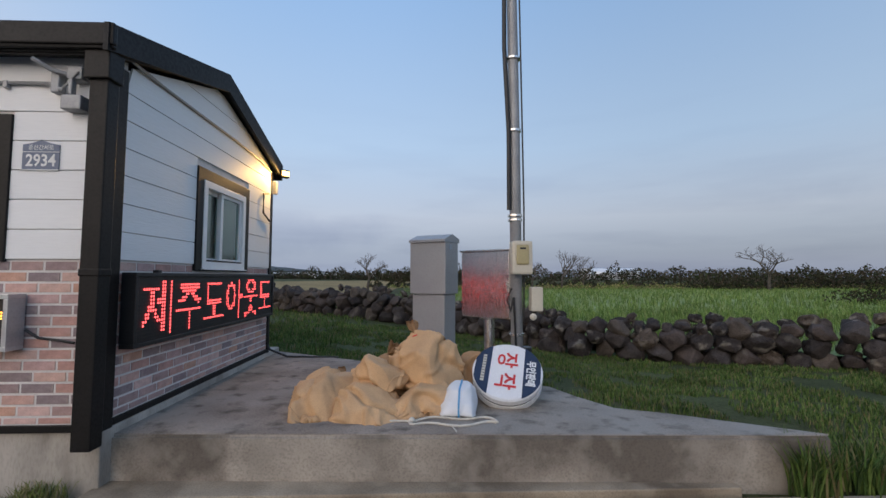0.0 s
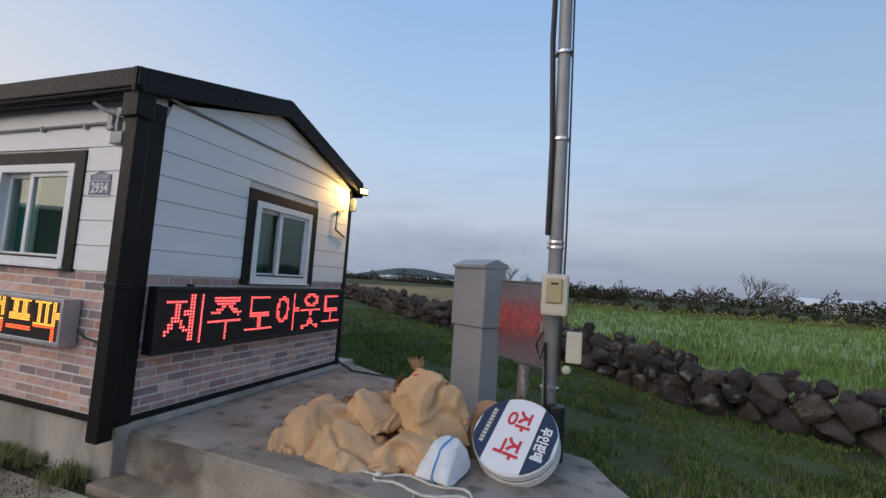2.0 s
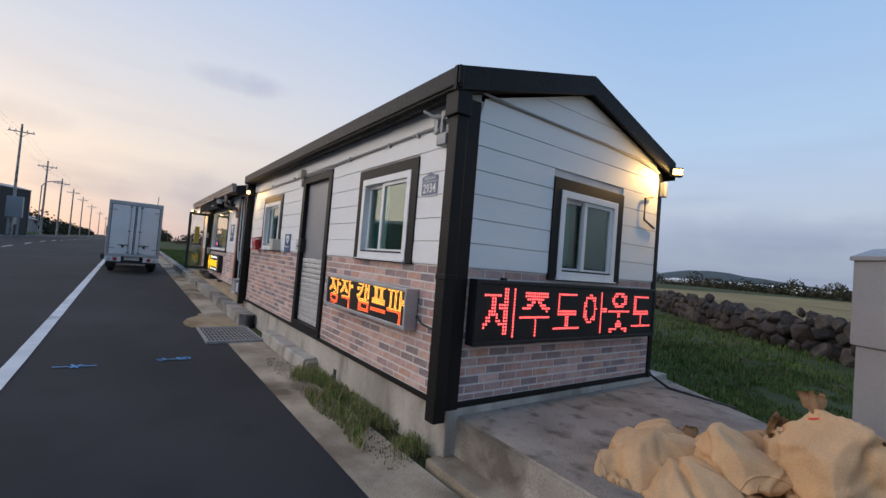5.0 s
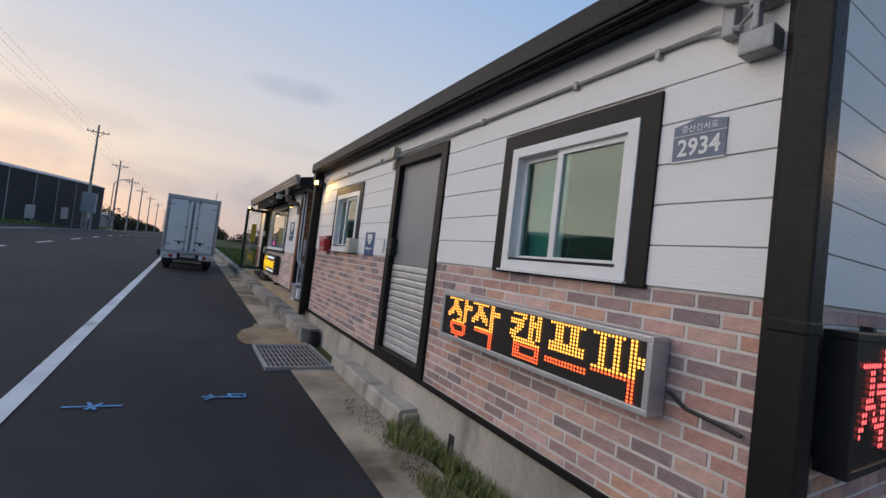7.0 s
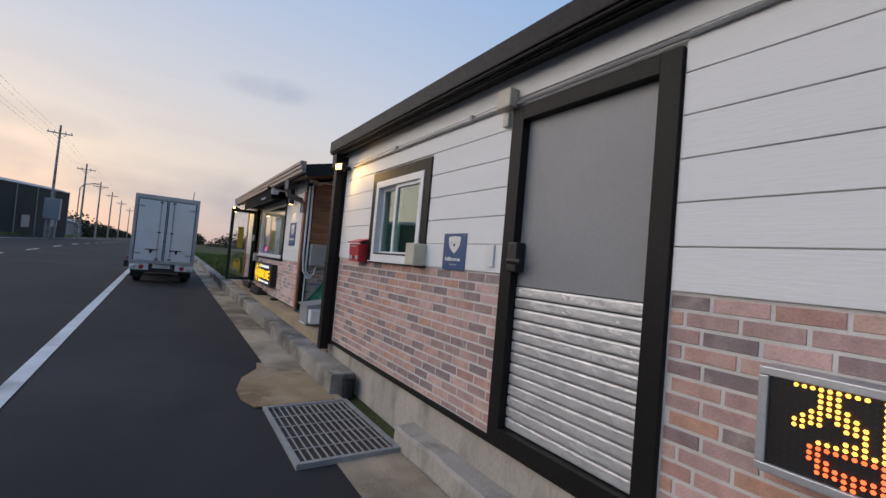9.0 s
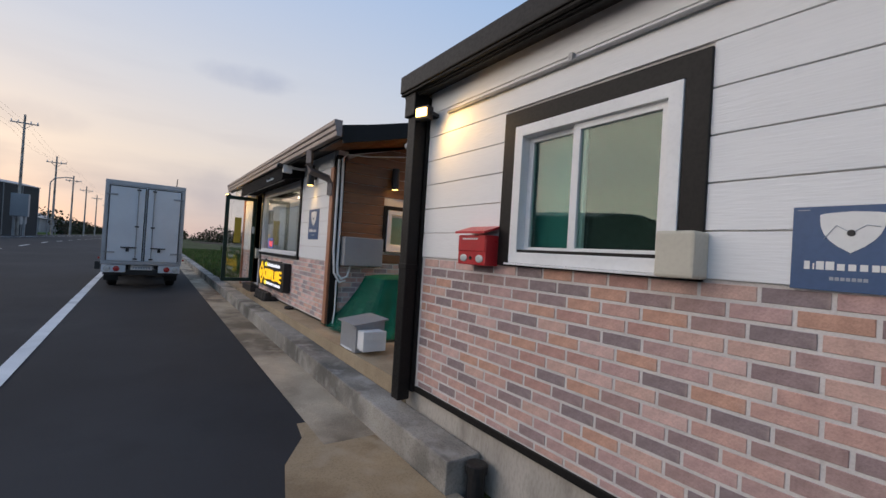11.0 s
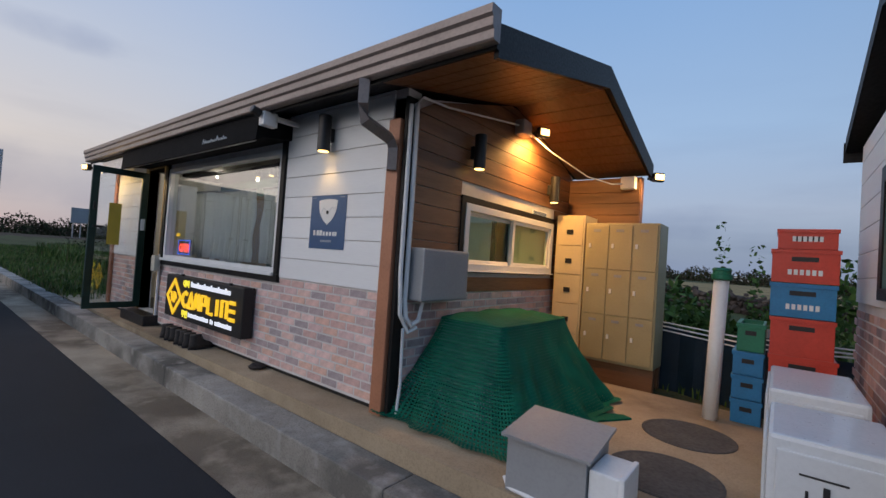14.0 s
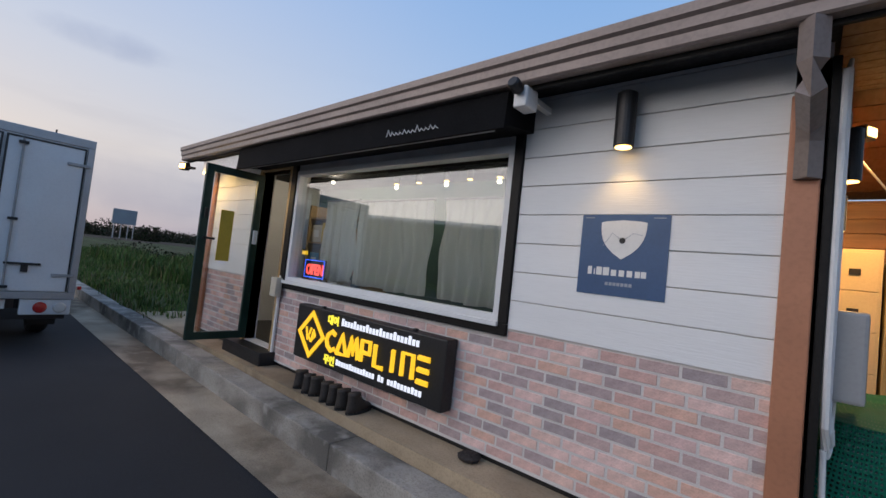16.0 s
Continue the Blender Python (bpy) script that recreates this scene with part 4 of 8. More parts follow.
part("downpipe", tube([(BX1 - .06, BY0 - .36, 2.66), (BX1 - .06, BY0 - .36, 2.50), (BX1 - .06, BY0 - .34, 2.40), (BX1 - .06, BY0 - .10, 2.34), (BX1 - .06, BY0 - .06, 2.28), (BX1 - .06, BY0 - .06, 2.12)], .048, 4), M["gutter_tin"], house_b, "brown-grey offset downpipe")

# ---- slabs and kerbs ----
pad = thing("concrete_pad", (.2, 3.4, 0), "weathered concrete pad with stained edges beside the cabin", "pad", kind="structure")
pad_poly = [(-2.0, 2.84), (2.50, 2.66), (2.54, 2.72), (1.75, 3.16), (1.42, 3.30), (1.24, 3.62), (1.10, 3.95), (.45, 4.15), (-.6, 5.1), (-2.0, 5.9)]
bm = prism(pad_poly, .44, Matrix.Translation((0, 0, -.13)))
bmesh.ops.bevel(bm, geom=[e for e in bm.edges if all(v.co.z > .2 for v in e.verts)], offset=.015, segments=2, affect="EDGES")
part("slab", bm, M["pad"], pad)
part("top_layer", prism([(p[0] * .995, p[1] + (.02 if i < 2 else -.02)) for i, p in enumerate(pad_poly)], .008, Matrix.Translation((0, 0, .3065))), M["pad_top"], pad, "dark worn screed")
part("footing", box(-2.0, 1.9, 2.62, 2.86, -.08, .035, .01), M["gutter"], pad)
plinth = thing("house_plinth", (-5.3, 4.1, 0), "stained concrete plinth under the cabin", "plinth", kind="structure")
part("slab", box(AX0 - .1, AX1 + .02, AY0 + .012, 5.9, -.2, .368, .012), M["plinth"], plinth)
yard = thing("yard_slab", (-10, 4, 0), "concrete yard slab between the two small buildings", "slab", kind="structure")
part("slab", prism([(-19.4, 2.73), (-8.71, 2.73), (-8.71, 5.3), (-11.3, 5.3), (-11.3, 6.4), (-19.4, 6.4)], .43, Matrix.Translation((0, 0, -.05))), M["yard"], yard)
kerb = thing("kerb", (-12, 2.6, 0), "worn grey concrete kerb along the gutter", "kerb", kind="structure")
x = -7.75
i = 0
while x > -60:
    L = 3.0
    kb = box(x - L + .003, x, 2.47, 2.725 if x > -19.3 else 2.70, -.15, .205, .014)
    for v in kb.verts:
        v.co.z += road_z(v.co.x) * .92
    part("kerb_stone", kb, M["kerb"], kerb)
    x -= L
    i += 1

# ---- things round the pad ----
def led_board(name, side, at, u0, u1, z0, z1, depth, rows, cols, text, first, second, case, label, tsize, off=(0, 0), split=None, heavy=.009):
    """A dot-matrix sign: a case, a dark face, and a lit dot wherever the text covers the grid."""
    T = on_side(at, 0, 0) if side else on_front(0, at, 0)
    centre = (at, (u0 + u1) / 2, z0) if side else ((u0 + u1) / 2, at, z0)
    sign = thing(name, centre, label, "LED sign")
    fr = bmesh.new()
    w = .028
    for r in ((u0, u1, z0, z0 + w), (u0, u1, z1 - w, z1), (u0, u0 + w, z0 + w, z1 - w), (u1 - w, u1, z0 + w, z1 - w)):
        solid(fr, r[0], r[1], r[2], r[3], 0, depth, .004)
    bmesh.ops.transform(fr, matrix=T, verts=fr.verts)
    part("frame", fr, M[case], sign)
    part("face", box(u0 + w - .002, u1 - w + .002, z0 + w - .002, z1 - w + .002, .002, depth - .012, 0, T), M["black"], sign, "matt black face")
    part("bracket", boxes([(u0 + .3, u0 + .34, z1, z1 + .02, .0, .05), (u1 - .34, u1 - .3, z1, z1 + .02, .0, .05)], .003) if not side else boxes([(at + .01, at + .05, u0 + .3, u0 + .34, z1, z1 + .02)], .003), M["charcoal"], sign) if side else None
    glyph = lettering(text, tsize, Matrix.Translation((u0 + w + off[0], z0 + w + off[1], 0)), .0, bold=heavy)
    tree = BVHTree.FromBMesh(glyph)
    glyph.free()
    lit, low, unlit = bmesh.new(), bmesh.new(), bmesh.new()
    du, dz = (u1 - u0 - 2 * w) / cols, (z1 - z0 - 2 * w) / rows
    r = min(du, dz) * .40
    for i in range(cols):
        for j in range(rows):
            u, z = u0 + w + (i + .5) * du, z0 + w + (j + .5) * dz
            hit = tree.ray_cast(Vector((u, z, 1)), Vector((0, 0, -1)))[0]
            if hit is None:
                dest, rr = unlit, r * .55
            else:
                dest, rr = (low if split is not None and z < split else lit), r
            dest.faces.new([dest.verts.new((u + rr * math.cos(k * math.tau / 6), z + rr * math.sin(k * math.tau / 6), depth - .009 + (.001 if dest is unlit else .004))) for k in range(6)])
    for nm, b, mt in (("lit_dots", lit, first), ("lit_dots", low, second), ("unlit_dots", unlit, M["led_off"])):
        if b.verts:
            bmesh.ops.transform(b, matrix=T, verts=b.verts)
            part(nm, b, mt, sign)["kind"] = "stuff"
        else:
            b.free()
    return sign


from mathutils.bvhtree import BVHTree

led_board("led_sign", True, AX1 + .016, 2.86, 5.36, .835, 1.325, .095, 18, 96, "제주도아웃도", M["led_red"], M["led_red"], "black", "black outdoor LED board with red dotted lettering", .43, (.03, .06), heavy=.003)
front_led = led_board("led_sign", False, AY0 - .012, -4.12, -2.42, .865, 1.195, .115, 16, 82, "장작 캠프파", M["led_amber"], M["led_orange"], "led_case", "silver-framed LED board with amber dotted lettering", .33, (.05, .04), split=.99)
part("cable", tube([(-2.40, AY0 - .03, .98), (-2.33, AY0 - .02, .93), (-2.2, AY0 - .02, .915), (-2.12, AY0 - .02, .90)], .008, 6), M["black"], front_led)


def cloth_bag(long, wide, core, tied, seed, tip, puff=1.0, puff_scale=1.0, U=84, V=62):
    """A cloth tube sewn shut at one end and tied at the other, filled, slumped and settled on the ground by relaxing its threads."""
    rng = np.random.default_rng(seed)
    jt = int(V * .80) if tied else V - 1
    du, dv = 2 * wide / U, long / (V - 1)
    j, i = np.meshgrid(np.arange(V), np.arange(U), indexing="ij")
    th = i * math.tau / U
    s = j / jt
    fat = np.sin(np.clip(s, 0, 1) * math.pi) ** .45
    squeeze = np.where(j > jt * .75, np.clip(1 - (j - jt * .75) / (jt * .25) * .8, .2, 1), 1) if tied else np.ones(j.shape)
    P = np.stack([(s - .5) * long * jt / V * .92, np.cos(th) * wide / 2 * .92 * squeeze * (.9 + .1 * fat), np.sin(th) * core[2] * (.12 + fat) * squeeze], -1).astype(float)
    P += rng.normal(0, .010, P.shape)
    lump = noise_field(seed)
    ct, st = math.cos(radians(tip)), math.sin(radians(tip))
    rot = np.array([[ct, 0, -st], [0, 1, 0], [st, 0, ct]])
    P = P @ rot.T
    vel = np.zeros_like(P)
    axis = rot @ np.array([1.0, 0, 0])
    idx = np.arange(U * V).reshape(V, U)
    links = []
    right = np.roll(idx, -1, 1)
    for par in (0, 1):
        links.append((idx[:, par::2].ravel(), right[:, par::2].ravel(), du, 1.0))
        links.append((idx[par:-1:2].ravel(), idx[par + 1::2].ravel(), dv, 1.0) if len(idx[par:-1:2]) == len(idx[par + 1::2]) else (idx[par:-1:2].ravel()[: idx[par + 1::2].size], idx[par + 1::2].ravel(), dv, 1.0))
        dg = math.hypot(du, dv)
        links.append((idx[par:V - 1:2].ravel(), right[par + 1::2][: len(idx[par:V - 1:2])].ravel(), dg, .35))
        links.append((right[par:V - 1:2].ravel(), idx[par + 1::2][: len(idx[par:V - 1:2])].ravel(), dg, .35))
    floor_z = -core[2] * (1.0 + .9 * abs(st))
    X = P.reshape(-1, 3)
    vel = np.zeros_like(X)
    wavy = 1 + .5 * np.sin(th.ravel() * 3 + seed)
    for step in range(130):
        G = X.reshape(V, U, 3)
        dU = np.roll(G, -1, 1) - np.roll(G, 1, 1)
        dV = np.empty_like(G)
        dV[1:-1] = G[2:] - G[:-2]
        dV[0], dV[-1] = G[1] - G[0], G[-1] - G[-2]
        N = np.cross(dU, dV)
        N /= np.linalg.norm(N, axis=2, keepdims=True) + 1e-9
        out = N.reshape(-1, 3)
        force = out * (.0005 * puff * min(1, step / 20))
        if tied:
            force[idx[jt + 1:].ravel()] = axis * .0006
        force[:, 2] -= .0006
        vel = (vel + force) * .90
        old = X.copy()
        X = X + vel
        for it in range(5):
            for a, b, rest, k in links:
                d = X[b] - X[a]
                L = np.linalg.norm(d, axis=1, keepdims=True) + 1e-9
                f = np.where(L > rest, 1.0, .8 * k) * k * .5 * (L - rest) / L * d
                X[a] += f
                X[b] -= f
            # logs inside keep the cloth out
            Y = X @ rot
            q = Y / np.array(core)
            q[:, 0] += .06
            bulge = 1 + .16 * lump(q)
            r = ((np.abs(q) ** 3).sum(1)) ** (1 / 3)
            inside = r < bulge
            if tied:
                inside[idx[jt - 1:].ravel()] = False
            grow = np.where(inside, 1 + .4 * (bulge / np.maximum(r, .2) - 1), 1)[:, None]
            Y = (q * grow - np.array([.06, 0, 0])) * np.array(core)
            X = Y @ rot.T
            # sewn end
            seam = X[idx[0]]
            m = (seam + seam[(-np.arange(U)) % U]) / 2
            X[idx[0]] = m
            if tied:
                for jj, rad in ((jt, .030), (jt + 1, .034)):
                    R = X[idx[jj]]
                    c = R.mean(0)
                    d = R - c
                    L = np.linalg.norm(d, axis=1, keepdims=True) + 1e-9
                    X[idx[jj]] = c + d * np.minimum(1, rad * (1 + .25 * np.sin(np.arange(U) * 1.9))[:, None] / L)
            else:
                seam = X[idx[-1]]
                X[idx[-1]] = (seam + seam[(-np.arange(U)) % U]) / 2
            X[:, 2] = np.maximum(X[:, 2], floor_z)
        vel = np.clip(X - old, -.02, .02)
    # taut cloth lies flat between the log ends
    c0 = X.mean(0)
    for k in range(15 if puff < 2 else 3):
        nrm = rng.normal(0, 1, 3)
        nrm[2] = abs(nrm[2]) * .8
        nrm /= np.linalg.norm(nrm)
        d = (X - c0) @ nrm
        lim = np.quantile(d, .985) * rng.uniform(.74, .90)
        cut = np.clip(d - lim, 0, None) * .88
        if tied:
            cut[idx[jt - 3:].ravel()] = 0
        X -= cut[:, None] * nrm
    X[:, 2] = np.maximum(X[:, 2], floor_z)
    bm = bmesh.new()
    top = jt + 1 if tied else V
    vs = [bm.verts.new(v) for v in X[:top * U]]
    for a in range(top - 1):
        for b in range(U):
            bm.faces.new((vs[a * U + b], vs[a * U + (b + 1) % U], vs[(a + 1) * U + (b + 1) % U], vs[(a + 1) * U + b]))
    bmesh.ops.smooth_vert(bm, verts=bm.verts, factor=.25, use_axis_x=True, use_axis_y=True, use_axis_z=True)
    bmesh.ops.recalc_face_normals(bm, faces=bm.faces)
    bm.normal_update()
    # creases: sharp valleys between taut panels, finer rucks, pleats that run from the tie and the seam
    off = Vector((seed * 7.3, seed * 3.1, seed * 5.7))
    shift = []
    for k, v in enumerate(vs):
        jj, ii = divmod(k, U)
        p = v.co * 3.4 + off
        w = p + .55 * Vector((noise.noise(p), noise.noise(p + off), noise.noise(p - off)))
        d = -.032 * max(0, 1 - abs(noise.noise(w * .7)) * 11)
        d += .014 * max(0, 1 - abs(noise.noise(w * 1.1 + off)) * 12)
        d += .003 * noise.noise(w * 3.5)
        e = max(0, jj / (top - 1) - .55) / .45 if tied else abs(jj / (top - 1) - .5) * 1.2
        d += .011 * e * e * math.sin(ii * math.tau / U * 11 + 4 * noise.noise(p))
        shift.append(v.normal * d * puff_scale)
    for v, d in zip(vs, shift):
        v.co += d
        v.co.z = max(v.co.z, floor_z)
    pull = axis + np.array([0, 0, .55])
    neck = np.array(max((v.co for v in vs), key=lambda c: c.dot(Vector(pull)))) - pull * .035
    way = pull
    stripe = [v.co + v.normal * .003 for v in (vs[a * U + int(U * .27)] for a in range(2, top - 2))]
    seam = [vs[b].co.copy() for b in range(0, U // 2 + 1, 2)]
    return bm, neck, way / (np.linalg.norm(way) + 1e-9), floor_z, stripe, seam


def noise_field(seed):
    """Smooth lumps from a few random waves."""
    rng = np.random.default_rng(seed + 40)
    K, ph = rng.normal(0, 2.4, (9, 3)), rng.uniform(0, 6.3, 9)
    return lambda q: np.sin(q @ K.T + ph).mean(1) * 1.6


def sack(name_label, at, size, turn, tip, seed, material, neck=0, puff=1.0, crease=1.5):
    """A filled cloth sack standing with its underside at `at`."""
    s = thing("sack", at, name_label, "sack", "heaped sacks", turn=turn)
    core = (size[0] * .30, size[1] * .30, size[2] * .36)
    bm, mouth, axis, low, stripe, seam = cloth_bag(size[0] * (1.45 if neck else 1.12), size[1] * 1.22, core, bool(neck), seed, tip, puff, crease)
    bmesh.ops.translate(bm, vec=(0, 0, -low), verts=bm.verts)
    part("bag", bm, material, s, local=True, smooth=True)
    lift = Vector((0, 0, -low))
    part("seam", tube([p + lift for p in seam], .006, 6), material, s, local=True)
    if neck:
        mz = Vector(mouth) + lift
        ax = (Vector(axis) + Vector((0, 0, .35))).normalized()
        q = ax.to_track_quat("Z", "Y").to_matrix()
        part("tie", tube([mz + q @ Vector((.036 * math.cos(k * math.tau / 14), .036 * math.sin(k * math.tau / 14), 0)) for k in range(14)], .008, 6, True), M["red_plastic"] if seed == 4 else M["rope"], s, local=True)
        nb, R, n = bmesh.new(), [], 40
        for h, r in ((-.03, .042), (.0, .03), (.025, .036), (.05, .055), (.08, .078), (.115, .092), (.15, .098)):
            ring = []
            for i in range(n):
                th = i * math.tau / n
                ruck = 1 + (.10 + 2.6 * max(0, h)) * math.sin(th * 6 + seed + h * 20) * .8 + .35 * noise.noise((math.cos(th) * 2, math.sin(th) * 2, h * 12 + seed))
                drop = h * (.55 + .8 * noise.noise((math.cos(th), math.sin(th), seed * 2.7))) if h > .06 else h
                ring.append(nb.verts.new(mz + q @ Vector((neck * r * ruck * math.cos(th), neck * r * ruck * .45 * math.sin(th), neck * (h + .5 * drop)))))
            R.append(ring)
        for r0, r1 in zip(R, R[1:]):
            for i in range(n):
                nb.faces.new((r0[i], r0[(i + 1) % n], r1[(i + 1) % n], r1[i]))
        bmesh.ops.solidify(nb, geom=nb.faces[:], thickness=.004)
        part("gathered_mouth", nb, material, s, local=True, smooth=True)
    return s, [p + lift for p in stripe]


sack("full tan cloth sack slumped on its side", (-.80, 3.30, .31), (.84, .58, .44), 48, 12, 1, M["sack"], .7)
sack("tan cloth sack lying in front of the heap", (-.46, 3.18, .31), (.74, .48, .34), -10, 0, 2, M["sack"], 0)
sack("tan cloth sack resting on two others", (-.34, 3.36, .46), (.54, .46, .34), 150, -4, 3, M["sack"], .6, .8)
sack("large tan cloth sack standing upright with a red-tied neck", (.02, 3.48, .42), (.74, .54, .50), 150, 46, 4, M["sack"], .62)
sack("crumpled tan cloth sack at the back of the heap", (-.50, 3.58, .36), (.66, .52, .46), 12, 28, 5, M["dark_sack"], .8, .7)
sack("flat tan cloth sack at the foot of the heap", (-.02, 3.28, .31), (.72, .44, .27), -4, 0, 6, M["sack"], 0, .6)
sack("tan cloth sack with a flaring tied mouth behind the heap", (.34, 3.74, .31), (.54, .42, .44), 4, 34, 7, M["dark_sack"], .8)
ws, line = sack("plump white woven sack with a blue stripe", (.25, 3.22, .33), (.31, .27, .24), 80, 62, 8, M["white_sack"], 0, 2.4, .25)
part("blue_stripe", tube(line, .007, 6), M["blue_line"], ws, local=True)
rope = thing("rope_loop", (0, 2.98, .31), "loop of white rope lying on the concrete pad", "rope")
part("strand", tube([(-.12 + .30 * (1 - math.cos(k * math.tau / 26)) , 3.0 - .07 * math.sin(k * math.tau / 26) - .03 * math.sin(k * 1.1), .322) for k in range(26)], .008, 6, True), M["rope"], rope)
part("knot", lathe([(.004, -.018), (.02, -.01), (.024, 0), (.018, .012), (.004, .02)], (-.10, 3.0, .332), 10), M["rope"], rope)
part("loose_end", tube([(-.12, 3.0, .325), (-.22, 3.02, .322), (-.34, 3.0, .322), (-.42, 3.03, .322)], .007, 6), M["rope"], rope)
part("loose_end", tube([(.16, 2.93, .322), (.19, 2.82, .318), (.20, 2.775, .26), (.215, 2.77, .17)], .004, 6), M["rope"], rope)

# round firewood sign that leans on the pole
disc_m = Matrix.Translation((.635, 3.45, .53)) @ Matrix.Rotation(radians(-9), 4, "Z") @ Matrix.Rotation(radians(40), 4, "X") @ Matrix.Rotation(radians(-97), 4, "Z") @ Matrix.Scale(.93, 4)
disc = thing("round_sign", (.66, 3.47, .31), "round white double-faced sign with navy bands, leaning on the pole", "sign")


def placed(bm, m):
    bmesh.ops.transform(bm, matrix=m, verts=bm.verts)
    return bm


R_D = .295
part("rim", placed(lathe([(R_D - .02, -.10), (R_D, -.09), (R_D, -.03), (R_D - .012, -.026), (R_D - .012, -.012), (R_D, -.008), (R_D, .04), (R_D - .012, .052)], sides=48), disc_m), M["sign_face"], disc, smooth=False)
part("rim_gap", placed(lathe([(R_D - .004, -.026), (R_D - .004, -.012)], sides=48), disc_m), M["charcoal"], disc)


def disc_band(y0, y1):
    r = R_D - .006
    pts = [(math.sqrt(r * r - y * y), y) for y in steps(y0, y1, 8)]
    return pts + [(-x, y) for x, y in reversed(pts)]


part("face", placed(lathe([(R_D - .016, .05), (R_D - .016, .054)], sides=48), disc_m), M["sign_face"], disc)
part("band", prism(disc_band(.135, R_D - .02), .003, disc_m @ Matrix.Translation((0, 0, .053))), M["navy"], disc, "navy printed band")
part("band", prism(disc_band(-R_D + .02, -.145), .003, disc_m @ Matrix.Translation((0, 0, .053))), M["navy"], disc, "navy printed band")
part("lettering", lettering("장 작", .19, disc_m @ Matrix.Translation((-.19, -.075, .056)), .001, width=.38, bold=.003), M["red_paint"], disc, "red brushed lettering")
part("lettering", lettering("무인판매", .085, disc_m @ Matrix.Translation((-.12, .165, .058)), .001, width=.25, bold=.003), M["print_white"], disc)
part("bars", placed(boxes([(-.14 + i * .028, -.12 + i * .028, -.215, -.185, .056, .058) for i in range(10)]), disc_m), M["cream"], disc)

# utility pole with meters
pole = thing("meter_pole", (.80, 3.86, .15), "slim grey service pole with a black cable and meter boxes", "utility pole")
part("shaft", tube([(.80, 3.86, .05), (.795, 3.86, 2.5), (.77, 3.86, 5.0), (.74, 3.86, 8.0)], .055, 16, r_end=.042), M["galv"], pole, smooth=True)
part("cable", tube([(.735, 3.83, 1.9), (.735, 3.82, 2.6), (.70, 3.82, 3.4), (.705, 3.82, 4.4), (.675, 3.82, 5.5), (.66, 3.82, 8.0)], .021, 8), M["black"], pole, "thick black cable")
part("cable", tube([(.86, 3.84, .9), (.868, 3.83, 1.9), (.86, 3.83, 2.7), (.84, 3.82, 4.2), (.80, 3.82, 8.0)], .008, 6), M["black"], pole)
part("cable", tube([(.74, 3.78, 1.2), (.70, 3.77, 1.1), (.73, 3.78, 1.0), (.76, 3.79, 1.12), (.78, 3.79, .6), (.86, 3.8, .3)], .010, 6), M["black"], pole)
part("sleeve", lathe([(.058, 0), (.062, .01), (.062, .38), (.058, .39)], (.855, 3.80, .30), 12), M["black"], pole, "black cable sleeve")
for z in (.78, 1.80, 1.84, 2.62, 3.3):
    part("band", lathe([(.058, 0), (.066, .002), (.066, .02), (.058, .022)], (.80 - .004 * z, 3.86, z), 16), M["steel"], pole)
mbox = part("meter_box", box(.725, .905, 3.66, 3.80, 1.32, 1.61, .022), M["cream"], pole, "cream plastic meter box")
part("meter_window", box(.762, .868, 3.645, 3.665, 1.405, 1.575, .014), M["amber_cover"], mbox, "yellowed clear cover")
part("dial", box(.79, .84, 3.640, 3.648, 1.535, 1.55, .002), M["charcoal"], mbox)
sw = part("switch_box", box(.905, 1.01, 3.74, 3.85, 1.0, 1.21, .012), M["cream"], pole, "small cream switch box")
part("bell", lathe([(.005, 0), (.028, .004), (.03, .02), (.012, .035)], (.915, 3.74, .955), 14, Matrix.Rotation(radians(90), 4, "X")), M["cream"], sw)

cab = thing("power_cabinet", (.07, 4.5, .2), "tall grey painted steel power cabinet with a sloped cap", "cabinet")
cab.rotation_euler.z = radians(-32)
part("pedestal", box(-.19, .19, -.11, .12, -.12, .92, .008), M["grey_paint"], cab, local=True)
part("upper_box", box(-.21, .21, -.13, .14, .925, 1.45, .008), M["grey_paint"], cab, local=True)
part("cap", prism([(-.15, 1.45), (.16, 1.45), (.16, 1.49), (.01, 1.535), (-.15, 1.475)], .43, on_side(-.215, 0, 0)), M["grey_paint"], cab, local=True)
part("emblem", boxes([(.211, .215, -.06, .0, 1.38, 1.40), (.211, .215, -.05, -.01, 1.405, 1.425)], .001), M["print_grey"], cab, local=True)
sb = thing("meter_cabinet", (.585, 4.08, .2), "brushed steel meter cabinet on a round steel post", "cabinet", turn=-41)
part("case", box(-.27, .27, -.06, .08, .72, 1.335, .006), M["steel"], sb, local=True)
part("door", box(-.263, .263, -.077, -.061, .73, 1.328, .005), M["steel"], sb, local=True)
part("hood", box(-.28, .28, -.085, .09, 1.335, 1.355, .006), M["steel"], sb, local=True)
part("post", lathe([(.052, -.12), (.052, .70), (.075, .705), (.09, .715), (.09, .72)], (0, 0, 0), 18), M["steel"], sb, local=True)
part("latch", box(.235, .25, -.09, -.077, .96, 1.06, .004), M["steel"], sb, local=True)

